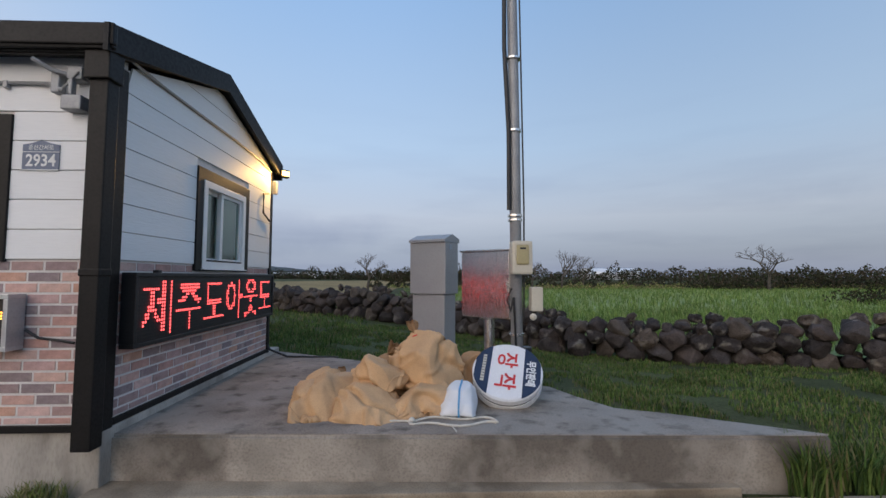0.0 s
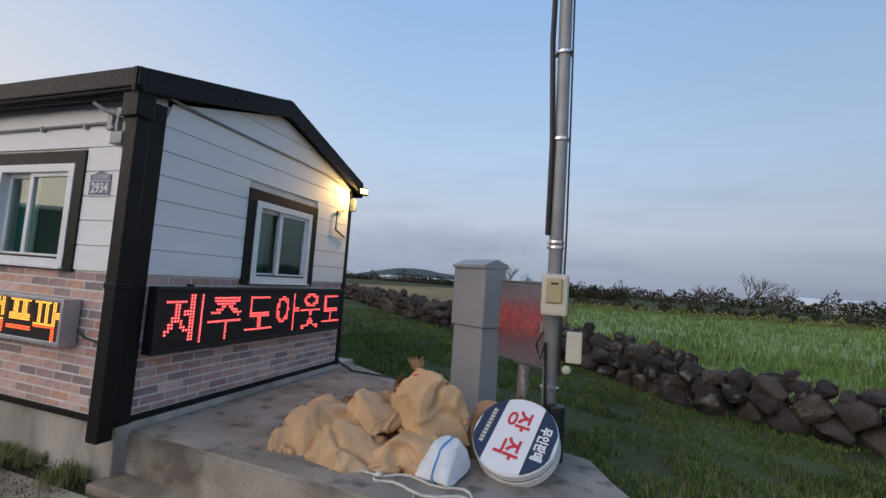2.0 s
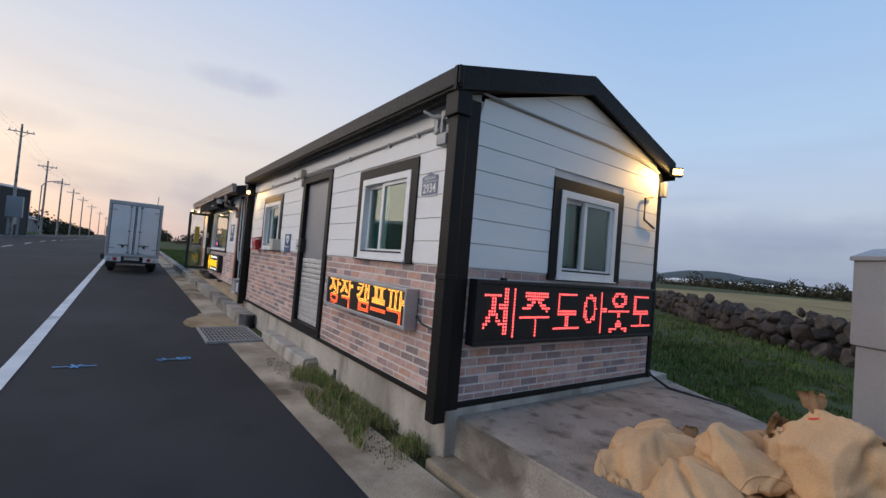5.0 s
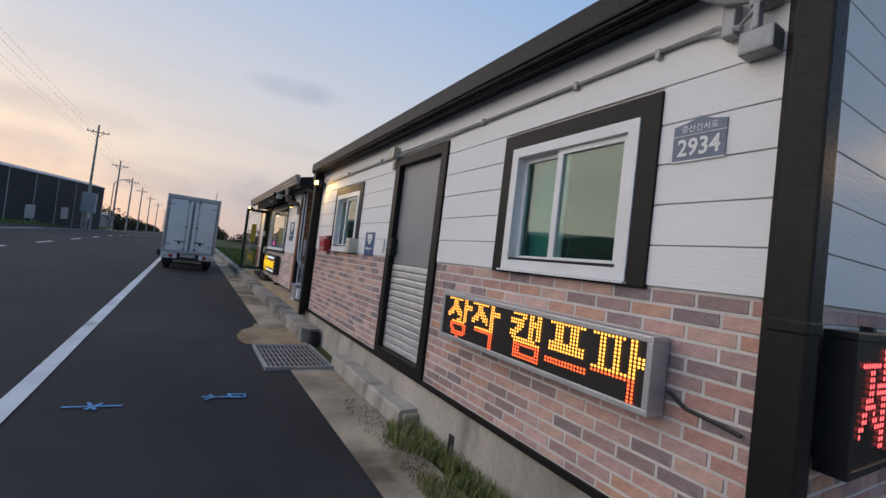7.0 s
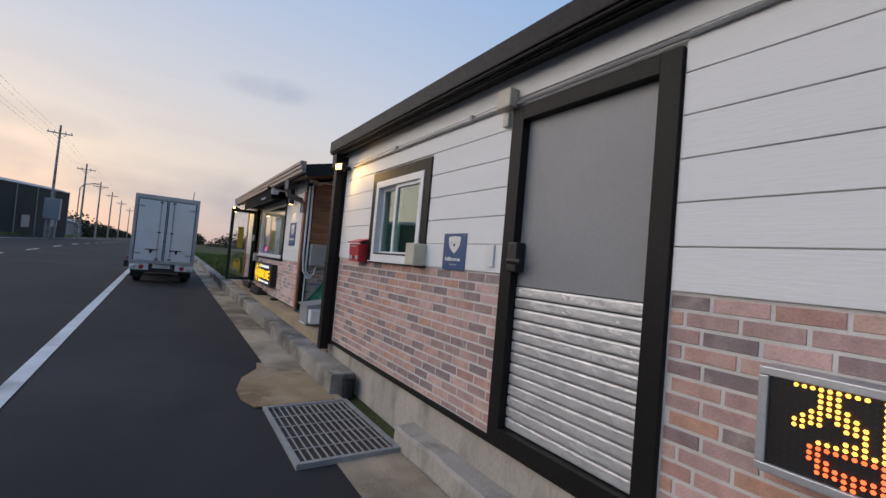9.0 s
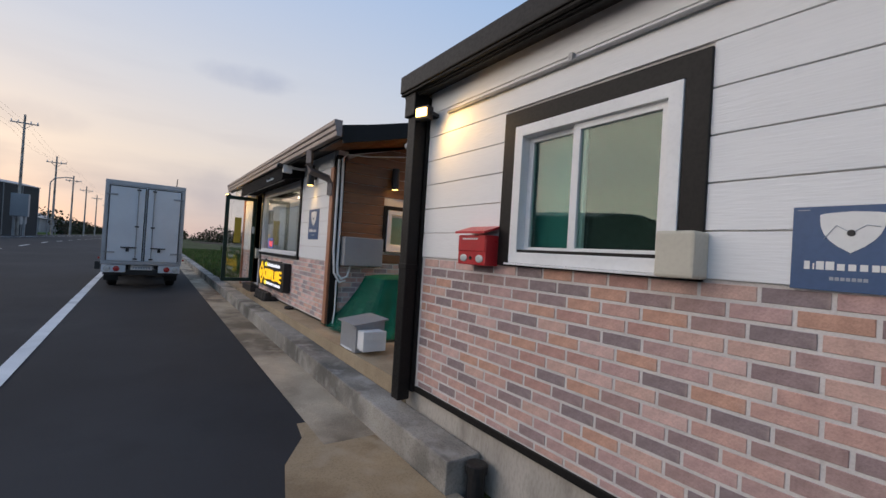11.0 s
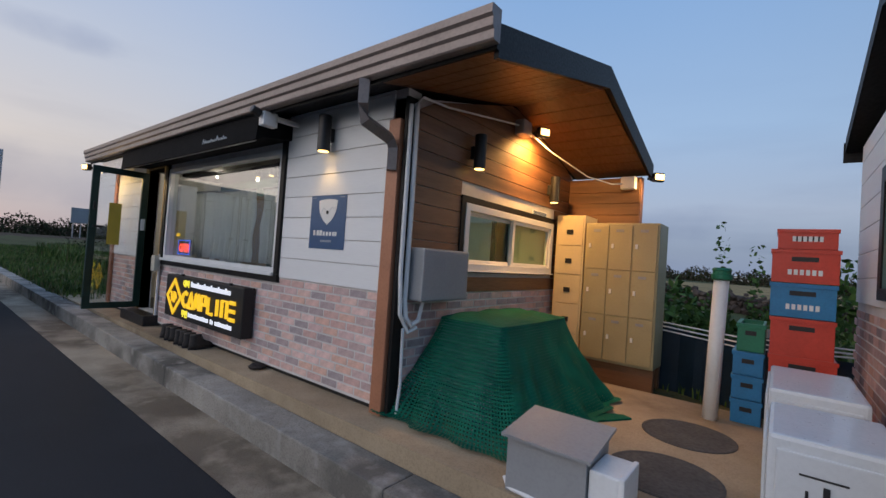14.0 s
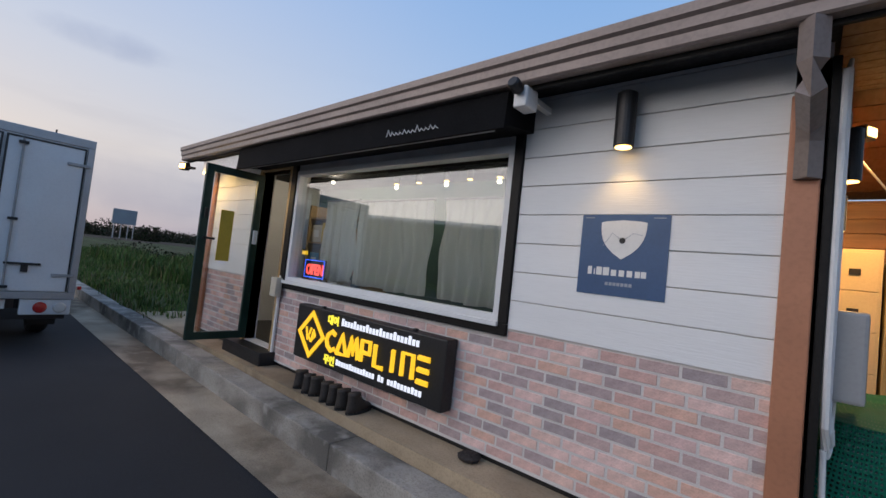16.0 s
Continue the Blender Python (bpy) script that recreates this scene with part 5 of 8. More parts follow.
# floodlights
def floodlight(at, turn, label, group="floodlights"):
    f = thing("floodlight", at, label, "floodlight", group, turn=turn)
    part("housing", box(-.06, .06, -.035, .03, -.05, .05, .008), M["charcoal"], f, local=True)
    part("lens", box(-.05, .05, -.046, -.036, -.032, .032, .006), M["flood"], f, "glowing warm lens", local=True)
    part("bracket", boxes([(-.072, -.062, -.01, .10, -.012, .012), (.062, .072, -.01, .10, -.012, .012), (-.072, .072, .09, .105, -.015, .015)], .003), M["charcoal"], f, local=True)
    return f


FL = "lit warm LED floodlight bracketed under the eave"
floodlight((AX1 + .13, AY1 + .08, 2.62), 48, FL)
part("mount", box(AX1 + .02, AX1 + .075, AY1 - .04, AY1 + .03, 2.34, 2.5, .008), M["grey_paint"], house_a, "grey junction box")
part("conduit", tube([(AX1 + .04, 5.3, 2.31), (AX1 + .04, 5.15, 2.28), (AX1 + .045, 5.14, 2.05), (AX1 + .04, 5.36, 1.98)], .012, 6), M["black"], house_a)
floodlight((AX0 + .14, AY0 - .12, 2.47), 20, FL)
# conduits and brackets of the cabin
part("conduit", tube([(AX1 - .02, AY0 - .12, 2.60), (AX1 + .03, AY0 - .10, 2.665), (AX1 + .05, AY0 + .02, 2.715), (AX1 + .04, AY0 + .14, 2.705), (AX1 + .025, 3.2, 2.70), (AX1 + .025, 3.8, 2.69), (AX1 + .025, 4.4, 2.685), (AX1 + .025, 5.0, 2.66), (AX1 + .03, 5.42, 2.60)], .011, 6), M["galv"], house_a, "grey cable conduit")
part("conduit", tube([(-8.3, AY0 - .03, 2.46), (-6.5, AY0 - .03, 2.47), (-5.3, AY0 - .03, 2.465), (-4.4, AY0 - .03, 2.475), (-3.7, AY0 - .03, 2.487), (-3.1, AY0 - .028, 2.49), (-2.45, AY0 - .03, 2.495), (-2.33, AY0 - .05, 2.485), (-2.22, AY0 - .08, 2.43)], .011, 6), M["galv"], house_a, "grey cable conduit")
for x in (-7.2, -6.0, -4.0, -3.1, -2.6):
    part("clip", box(x - .012, x + .012, AY0 - .045, AY0 - .014, 2.46, 2.505, .003), M["grey_paint"], house_a)
part("service_bracket", boxes([(-2.22, -2.10, AY0 - .10, AY0 - .014, 2.31, 2.40), (-2.20, -2.11, AY0 - .09, AY0 - .014, 2.50, 2.58), (-2.30, -2.25, AY0 - .08, AY0 - .02, 2.42, 2.56), (-2.18, -2.155, AY0 - .10, AY0 - .06, 2.40, 2.50)], .01), M["galv"], house_a, "grey bracket with insulators")
part("service_bracket", tube([(-2.36, AY0 - .14, 2.60), (-2.28, AY0 - .10, 2.55), (-2.18, AY0 - .06, 2.53)], .014, 8), M["grey_paint"], house_a)
part("service_bracket", tube([(-2.27, AY0 - .05, 2.44), (-2.2, AY0 - .08, 2.47), (-2.12, AY0 - .1, 2.54)], .008, 6), M["galv"], house_a)
part("junction_box", box(-5.66, -5.53, AY0 - .09, AY0 - .014, 2.44, 2.56, .01), M["cream"], house_a, "pale grey junction box")
part("junction_box", box(-5.63, -5.58, AY0 - .05, AY0 - .014, 2.33, 2.42, .008), M["cream"], house_a)
part("switch_plate", box(-5.72, -5.64, AY0 - .03, AY0 - .014, 1.44, 1.58, .004), M["pvc"], house_a)
part("downlink", tube([(AX1 - .02, AY1 - .02, .50), (AX1 + .05, AY1 - .03, .40), (AX1 + .28, AY1 - .08, .325), (AX1 + .9, AY1 - .1, .315)], .014, 6), M["black"], house_a, "black ground cable")

plate = thing("address_plate", (-2.38, AY0 - .016, 1.96), "slate blue house-number plate with white figures", "sign")
pm = on_front(-2.49, AY0 - .015, 1.955)
part("plate", prism([(0, 0), (.22, 0), (.22, .155), (.165, .165), (.11, .185), (.055, .165), (0, .155)], .006, pm), M["plate"], plate)
part("rim", boxes([(-2.492, -2.268, AY0 - .024, AY0 - .0155, 1.949, 1.955), (-2.492, -2.268, AY0 - .0235, AY0 - .0215, 2.063, 2.066)]), M["print_white"], plate)
part("lettering", lettering("2934", .105, pm @ Matrix.Translation((.022, .022, .0065)), .001, width=.178, bold=.002), M["print_white"], plate)
part("lettering", lettering("중산간서로", .036, pm @ Matrix.Translation((.035, .125, .0065)), .001, width=.15), M["print_white"], plate)

# red mailbox, small box and sticker
mail = thing("mailbox", (-7.82, AY0 - .06, 1.34), "red metal wall mailbox with a sloped lid", "mailbox")
part("body", box(-7.96, -7.69, AY0 - .115, AY0 - .015, 1.38, 1.565, .006), M["red_mail"], mail)
part("lid", prism([(AY0 - .14, 1.572), (AY0 - .014, 1.612), (AY0 - .014, 1.625), (AY0 - .14, 1.585)], .29, on_side(-7.97, 0, 0)), M["red_mail"], mail)
part("flap", box(-7.955, -7.695, AY0 - .121, AY0 - .115, 1.465, 1.56, .003), M["red_mail"], mail)
part("lettering_bars", boxes([(-7.91 + i * .022, -7.895 + i * .022, AY0 - .1225, AY0 - .1212, 1.535, 1.545) for i in range(7)]), M["print_white"], mail)
part("keyhole", boxes([(-7.845, -7.815, AY0 - .119, AY0 - .1145, 1.42, 1.427), (-7.837, -7.823, AY0 - .119, AY0 - .1145, 1.411, 1.435)]), M["black"], mail)
for x in (-7.90, -7.745):
    part("reflector", lathe([(.034, 0), (.033, .004), (.02, .007)], (x, AY0 - .1145, 1.42), 16, Matrix.Rotation(radians(90), 4, "X") @ Matrix.Diagonal((1.05, .7, 1, 1))), M["lens_clear"], mail, "white oval reflector")
part("cable_box", box(-6.65, -6.50, AY0 - .13, AY0 - .0145, 1.40, 1.58, .012), M["cream"], house_a, "cream cable box")


def shield_sign(x0, z0, y, w, h, label):
    g = thing("wall_poster", (x0 + w / 2, y, z0), label, "poster", "security posters")
    m = on_front(x0, y, z0) @ Matrix.Diagonal((w, h, 1, 1))
    part("sheet", prism([(0, 0), (1, 0), (1, 1), (0, 1)], .003, m), M["sticker"], g)
    sh = [(.24, .90), (.30, .915), (.5, .93), (.70, .915), (.76, .90)]
    sh += [(.76 - .02 * (k / 6) ** 2 - .24 * (k / 6) ** 3, .90 - .45 * k / 6) for k in range(1, 7)][:6] + [(.5, .43)]
    sh += [(1 - p[0], p[1]) for p in reversed(sh[5:11])]
    part("shield", prism(sh, .002, m @ Matrix.Translation((0, 0, .0035))), M["print_white"], g, "white shield print")
    part("eye", lathe([(.002, 0), (.035 * w, .001), (.03 * w, .004)], (x0 + w / 2, y - .006, z0 + h * .68), 14, Matrix.Rotation(radians(90), 4, "X")), M["black"], g)
    for s in (-1, 1):
        part("crack", tube([(x0 + w * .5, y - .0062, z0 + h * .68), (x0 + w * (.5 + .12 * s), y - .0062, z0 + h * (.68 + .09)), (x0 + w * (.5 + .22 * s), y - .0062, z0 + h * (.68 + .07 * s))], .0012, 4), M["print_grey"], g)
    blocks = [(.12, .045, .10), (.195, .012, .075), (.225, .06, .10), (.305, .065, .10), (.40, .055, .075), (.49, .055, .075), (.58, .055, .075), (.67, .05, .075), (.735, .05, .075)]
    part("print_blocks", placed(boxes([(u, u + q * 1.1, .245, .245 + t, .0035, .005) for u, q, t in blocks]), m), M["print_white"], g, "white printed blocks")
    wb = part("bars", placed(boxes([(.34 + i * .045, .375 + i * .045, .125, .165, .0035, .005) for i in range(7)] + [(.04, .15, .955, .965, .0035, .005), (.82, .95, .955, .965, .0035, .005)]), m), M["print_grey"], g)
    wb["kind"] = "stuff"
    return g


shield_sign(-6.245, 1.396, AY0 - .016, .29, .265, "blue square security poster with a white shield")
shield_sign(-12.318, 1.53, BY0 - .016, .462, .445, "large blue security poster with a white shield")

stub = thing("drain_pipe", (-7.70, 2.64, .1), "short black plastic drain pipe at the kerb end", "pipe")
part("pipe", tube([(-7.68, 2.64, .0), (-7.68, 2.64, .20)], .055, 14), M["black"], stub)
part("collar", lathe([(.055, 0), (.066, .004), (.066, .05), (.055, .054)], (-7.68, 2.64, .16), 14), M["black"], stub)

# step, drain grate, blue sprayed marks
stepb = thing("concrete_step", (-5.6, 2.64, 0), "rough low concrete ledge along the plinth below the door", "step")
lb = bmesh.new()
rows = []
for k in range(41):
    x = -6.50 + k * .0485
    f, t = 2.575 - .018 * noise.noise((x * 2.1, 0, 0)) - .006 * noise.noise((x * 9, 0, 3)), .15 + .018 * noise.noise((x * 1.7, 2, 0)) - .006 * noise.noise((x * 8, 5, 0))
    rows.append([lb.verts.new(p) for p in ((x, f - .01, -.05), (x, f, t - .02), (x, f + .02, t), (x, 2.741, t + .006), (x, 2.741, -.05))])
for a, b in zip(rows, rows[1:]):
    for m in range(4):
        lb.faces.new((a[m], a[m + 1], b[m + 1], b[m]))
lb.faces.new(rows[0][::-1])
lb.faces.new(rows[-1])
bmesh.ops.recalc_face_normals(lb, faces=lb.faces)
part("ledge", lb, M["plinth"], stepb)
stepc = thing("concrete_step", (-4.5, 2.66, 0), "broken concrete lump against the plinth", "step")
part("block", box(-4.56, -4.50, 2.60, 2.741, -.05, .13, .02), M["gutter"], stepc)
# plinth is left whole; this black strip stands for the dark inside a hole
part("dark_gap", box(-4.03, -3.96, 2.736, 2.7415, -.02, .16, .002), M["rubber"], plinth, "black strip standing in for a dark hole in the plinth")
grate = thing("drain_grate", (-6.9, 2.2, 0), "steel bar drain grate set into the gutter", "drain")
part("frame", boxes([(-7.54, -6.36, 1.80, 1.835, 0, .044), (-7.54, -6.36, 2.535, 2.57, 0, .044), (-7.54, -7.505, 1.835, 2.535, 0, .044), (-6.395, -6.36, 1.835, 2.535, 0, .044)], .003), M["galv"], grate)
for i in range(13):
    part("bar", box(-7.504, -6.396, 1.874 + i * .052, 1.882 + i * .052, .01, .038, .002), M["galv"], grate)
for i in range(4):
    part("cross_bar", box(-7.27 + i * .22, -7.258 + i * .22, 1.836, 2.534, .030, .035), M["galv"], grate)
# no pit is cut; a flat black sheet carries its shade
part("sump", box(-7.504, -6.396, 1.836, 2.534, .0225, .026), M["black"], grate, "black sheet standing in for the shaded pit below the bars")
patch = thing("concrete_patch", (-8.0, 2.1, 0), "pale cracked concrete patch by the drain", "patch", kind="structure")
part("slab", prism([(-7.56, 1.74), (-7.56, 2.462), (-9.33, 2.462), (-9.38, 2.2), (-9.28, 2.03), (-8.85, 1.97), (-8.5, 1.76), (-8.1, 1.66), (-7.8, 1.66)], .012, Matrix.Translation((0, 0, .030))), M["tan_patch"], patch)


def spray(name, strokes, at, label):
    s = thing(name, (*at, road_z(at[0]) + .004), label, "road marking")
    for pts in strokes:
        part("stroke", placed(tube([(at[0] + u * .62, at[1] + v * .62, 0) for u, v in pts], .013, 6), Matrix.Translation((0, 0, road_z(at[0]) + .012)) @ Matrix.Diagonal((1, 1, .12, 1))), M["blue_paint"], s)


spray("sprayed_mark", [[(-.02, -.30), (.0, 0), (.02, .30)], [(-.14, -.06), (.12, .04)], [(-.10, .08), (.10, -.06)]], (-5.45, .45), "blue sprayed arrow on the asphalt")
spray("sprayed_mark", [[(-.02, -.28), (.02, -.05), (.04, .2)], [(.10, -.25), (.02, -.12), (-.1, -.18)], [(-.09, .05), (.06, .1), (.08, .26), (-.05, .28), (-.09, .05)]], (-5.55, 1.35), "blue sprayed scribble on the asphalt")

# ---- shop front ----
def ring_bm(x0, x1, y0, y1, w, d0, d1, T, bev=.004):
    bm = frame_bm(x0, x1, y0, y1, w, w, d0, d1, bev)
    return placed(bm, T)


FB = on_front(0, BY0, 0)
bw = part("window", ring_bm(B_WIN[0], B_WIN[1], B_WIN[2], B_WIN[3], .05, -.08, .02, FB), M["pvc"], house_b, "wide shop window with pale curtains behind it")
part("surround", boxes([(B_WIN[0] - .09, B_WIN[1] + .065, BY0 - .035, BY0 - .002, B_WIN[2] - .075, B_WIN[2] - .002), (B_WIN[1] + .002, B_WIN[1] + .065, BY0 - .035, BY0 - .002, B_WIN[2], 2.62), (B_WIN[0] - .09, B_WIN[0] - .002, BY0 - .035, BY0 - .002, B_WIN[2], 2.62)], .004), M["trim"], bw, "dark brown window trim")
part("sill", box(B_WIN[0] - .02, B_WIN[1] + .01, BY0 - .06, BY0 - .036, B_WIN[2] - .02, B_WIN[2] + .012, .004), M["pvc"], bw)
pane = part("pane", box(B_WIN[0] + .045, B_WIN[1] - .045, BY0 + .03, BY0 + .038, B_WIN[2] + .045, B_WIN[3] - .045), M["shop_glass"], bw)
pane.visible_shadow = False


def translucent(m, share):
    """Lets part of the light through a cloth."""
    nt = m.node_tree
    out, p = nt.nodes["Material Output"], nt.nodes["Principled BSDF"]
    tl, mx = nt.nodes.new("ShaderNodeBsdfTranslucent"), nt.nodes.new("ShaderNodeMixShader")
    tl.inputs["Color"].default_value = (.85, .87, .86, 1)
    mx.inputs[0].default_value = share
    nt.links.new(p.outputs[0], mx.inputs[1])
    nt.links.new(tl.outputs[0], mx.inputs[2])
    nt.links.new(mx.outputs[0], out.inputs["Surface"])


translucent(M["curtain"], .5)


def curtain(x0, x1, z0, z1, y, folds, seed, label):
    c = thing("curtain", ((x0 + x1) / 2, y, z0), label, "curtain", "shop curtains")
    rng = random.Random(seed)
    bm = bmesh.new()
    n = int((x1 - x0) / .012)
    rows = []
    for j in range(9):
        z = z1 + (z0 - z1) * j / 8
        amp = .012 + .035 * j / 8
        rows.append([bm.verts.new((x0 + (x1 - x0) * i / n + .015 * math.sin(i * .05 + j), y + amp * math.sin(math.tau * folds * i / n + 1.5 * noise.noise((i * .06, j * .3, seed))), z + (.03 * noise.noise((i * .05, seed, 0)) if j == 8 else 0))) for i in range(n + 1)])
    for a, b in zip(rows, rows[1:]):
        for i in range(n):
            bm.faces.new((a[i], b[i], b[i + 1], a[i + 1]))
    bmesh.ops.solidify(bm, geom=bm.faces[:], thickness=.004)
    part("cloth", bm, M["curtain"], c, smooth=True)
    part("rail", tube([(x0, y, z1 + .01), (x1, y, z1 + .01)], .012, 8), M["galv"], c)
    return c


curtain(-15.32, -14.75, 1.33, 2.16, 3.27, 4, 1, "pale grey-green curtain hanging behind the shop window")
curtain(-14.72, -13.72, 1.33, 2.14, 3.25, 7, 2, "pale grey-green curtain in deep folds behind glass")
curtain(-13.62, -12.90, 1.33, 2.14, 3.26, 6, 3, "pale grey-green curtain bunched behind the shop window")
track = thing("track_light", (-14.3, 3.9, 2.55), "black ceiling track with small warm spots", "light")
part("track", box(-15.1, -13.4, 3.88, 3.92, 2.585, 2.62), M["black"], track)
for x in (-14.95, -14.6, -14.2, -13.9, -13.55):
    part("spot", lathe([(.02, 0), (.035, .02), (.035, .09), (.02, .10)], (x, 3.9, 2.48), 12), M["black"], track)
    part("spot_lens", lathe([(.028, 0), (.028, .004)], (x, 3.9, 2.474), 12), M["bulb"], track)
# neon sign in the window
neon = thing("neon_open_sign", (-15.2, 3.12, 1.33), "small red and blue lit OPEN sign behind the glass", "sign")
part("panel", box(-15.34, -14.98, 3.11, 3.12, 1.335, 1.53), M["black"], neon)
part("lettering", lettering("OPEN", .15, on_front(-15.31, 3.105, 1.375), .004, width=.30, bold=.004), M["neon_red"], neon)
part("border", tube([(-15.33, 3.10, 1.345), (-14.99, 3.10, 1.345), (-14.99, 3.10, 1.52), (-15.33, 3.10, 1.52)], .006, 6, True), M["neon_blue"], neon)
part("price_bars", boxes([(-15.42 + i * .025, -15.40 + i * .025, 3.10, 3.11, 1.57, 1.61) for i in range(4)]), M["sign_yellow"], neon)

awning = thing("awning", (-14.4, 2.85, 2.3), "black canvas awning with script lettering over the window", "awning")
part("canvas", prism([(2.985, 2.655), (2.655, 2.65), (2.64, 2.43), (2.652, 2.425), (2.70, 2.46), (2.985, 2.50)], 3.52, on_side(-16.22, 0, 0)), M["canvas"], awning)
part("front_rail", box(-16.15, -12.80, 2.66, 2.70, 2.435, 2.456, .003), M["galv"], awning, "grey front rail")
sc = bmesh.new()
rng = random.Random(5)
for i in range(12):
    x = -13.72 + i * .042
    hgt = .05 if i in (0, 7) else .022 + .012 * (i % 3 == 1)
    tube([(x, 2.634, 2.49), (x + .018, 2.632, 2.49 + hgt), (x + .03, 2.633, 2.49 + hgt * .4), (x + .045, 2.634, 2.492)], .0035, 5, bm=sc)
part("script_strokes", sc, M["print_white"], awning, "white script strokes")
part("fascia_panel", box(-17.35, -16.24, 2.70, 2.74, 2.46, 2.62, .006), M["sign_face"], house_b, "pale panel over the door")

# lit shop sign
sign = thing("shop_sign", (-14.06, 2.92, .62), "black light box with glowing yellow and white lettering", "sign")
SX0, SX1, SZ0, SZ1, SY = -14.99, -13.13, .615, 1.105, BY0 - .13
part("case", box(SX0, SX1, SY, BY0 - .012, SZ0, SZ1, .012), M["black"], sign)
sm = on_front(SX0, SY - .001, SZ0)


def diamond(r0, r1, cx, cz):
    bm = bmesh.new()
    for k in range(4):
        a0, a1 = math.tau * k / 4, math.tau * (k + 1) / 4
        q = [(r0, a0), (r0, a1), (r1, a1), (r1, a0)]
        lo = [bm.verts.new((cx + r * math.cos(a), cz + r * math.sin(a), 0)) for r, a in q]
        hi = [bm.verts.new((cx + r * math.cos(a), cz + r * math.sin(a), .012)) for r, a in q]
        bm.faces.new(hi)
        for i in range(4):
            bm.faces.new((lo[i], lo[(i + 1) % 4], hi[(i + 1) % 4], hi[i]))
    return placed(bm, sm)


part("emblem", diamond(.215, .165, .27, .245), M["sign_yellow"], sign, "glowing yellow diamond")
zig = bmesh.new()
for pts in ([(.19, .30), (.22, .19), (.27, .30)], [(.23, .22), (.28, .18), (.31, .29), (.335, .24)], [(.27, .18), (.335, .235)]):
    tube([(u, v, .006) for u, v in pts], .011, 6, bm=zig)
part("emblem_strokes", placed(zig, sm), M["sign_yellow"], sign)


def strokes(shapes, u0, v0, wide, high, r, mt, nm="letter_stroke"):
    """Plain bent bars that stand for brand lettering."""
    for i, shape in enumerate(shapes):
        bm = bmesh.new()
        for line in shape:
            tube([(u0 + (i * 1.18 + x) * wide, v0 + y * high, .006) for x, y in line], r, 6, bm=bm)
        part(nm, placed(bm, sm), mt, sign)


hook = [(.9, .85), (.55, 1), (.15, .8), (0, .5), (.15, .2), (.55, 0), (.9, .15)]
strokes([[hook], [[(0, 0), (.5, 1), (1, 0), (0, 0)]], [[(0, 0), (.28, 1), (.5, .2), (.72, 1), (1, 0)]], [[(.1, 0), (.1, 1), (.85, 1), (.85, .45), (.1, .45)]], [[(.15, 1), (.15, 0), (.9, 0)]], [[(.5, 0), (.5, 1)]], [[(.1, 0), (.1, 1), (.9, 1), (.9, 0)]], [[(.1, 1), (.9, 1)], [(.1, .5), (.9, .5)], [(.1, 0), (.9, 0)]]], .52, .16, .132, .165, .020, M["sign_yellow"])
part("lettering", lettering("대여", .085, sm @ Matrix.Translation((.50, .385, .002)), .003, width=.15, bold=.003), M["sign_lemon"], sign)
part("lettering", lettering("무인", .085, sm @ Matrix.Translation((.50, .045, .002)), .003, width=.15, bold=.003), M["sign_lemon"], sign)
part("web_bars", placed(boxes([(.70 + i * .040, .70 + i * .040 + .028, .392, .392 + (.045 if i % 4 else .062), 0, .006) for i in range(23)], .002), sm), M["sign_white"], sign, "row of small white letters")["kind"] = "stuff"
part("small_writing", placed(boxes([(.68 + i * .036, .68 + i * .036 + .026, .058, .058 + (.04 if i % 5 else .048), 0, .006) for i in range(28) if i not in (14, 17)], .002), sm), M["sign_white"], sign, "row of small white letters")["kind"] = "stuff"
for x in (SX0 + .35, SX1 - .35):
    part("bracket", box(x, x + .03, SY + .02, SY + .05, SZ1, SZ1 + .02, .003), M["charcoal"], sign)

# open glass door
HX = -16.24
door_b = thing("open_glass_door", (HX, 2.62, .56), "dark framed glass door standing wide open", "door")
TD = on_side(HX, 0, 0)
part("frame", ring_bm(2.345, 2.985, .545, 2.43, .08, -.02, .025, TD), M["dark_green"], door_b)
g = part("pane", box(HX - .002, HX + .004, 2.42, 2.91, .62, 2.355), M["clear"], door_b)
g.visible_shadow = False
part("yellow_sheet", box(HX + .005, HX + .008, 2.55, 2.69, 1.40, 1.96), M["sign_sheet"], door_b, "yellow notice sheet")
part("door_handle", boxes([(HX + .025, HX + .06, 2.37, 2.40, 1.85, 1.95), (HX + .025, HX + .06, 2.38, 2.50, 1.62, 1.645)], .006), M["black"], door_b)
part("door_lock", box(HX + .025, HX + .05, 2.915, 2.965, 1.62, 1.78, .008), M["pvc"], door_b, "white lock plate")
part("door_frame", boxes([(B_DOOR[0] - .05, B_DOOR[0], BY0 - .03, BY0 + .13, .50, B_DOOR[3] + .05), (B_DOOR[1], B_DOOR[1] + .05, BY0 - .03, BY0 + .13, .50, B_DOOR[3] + .05), (B_DOOR[0], B_DOOR[1], BY0 - .03, BY0 + .13, B_DOOR[3], B_DOOR[3] + .05)], .004), M["oak"], house_b, "pale wooden door jamb")
part("doorstep", box(B_DOOR[0] - .15, B_DOOR[1] + .1, 2.83, BY0 + .15, .375, .515, .01), M["charcoal"], house_b)
part("white_post", box(B_DOOR[1] + .055, B_DOOR[1] + .085, BY0 - .04, BY0 - .016, .40, 1.32, .004), M["pvc"], house_b)
part("junction_box", box(-15.62, -15.50, BY0 - .11, BY0 - .04, 1.10, 1.30, .01), M["cream"], house_b, "grey junction box by the door")
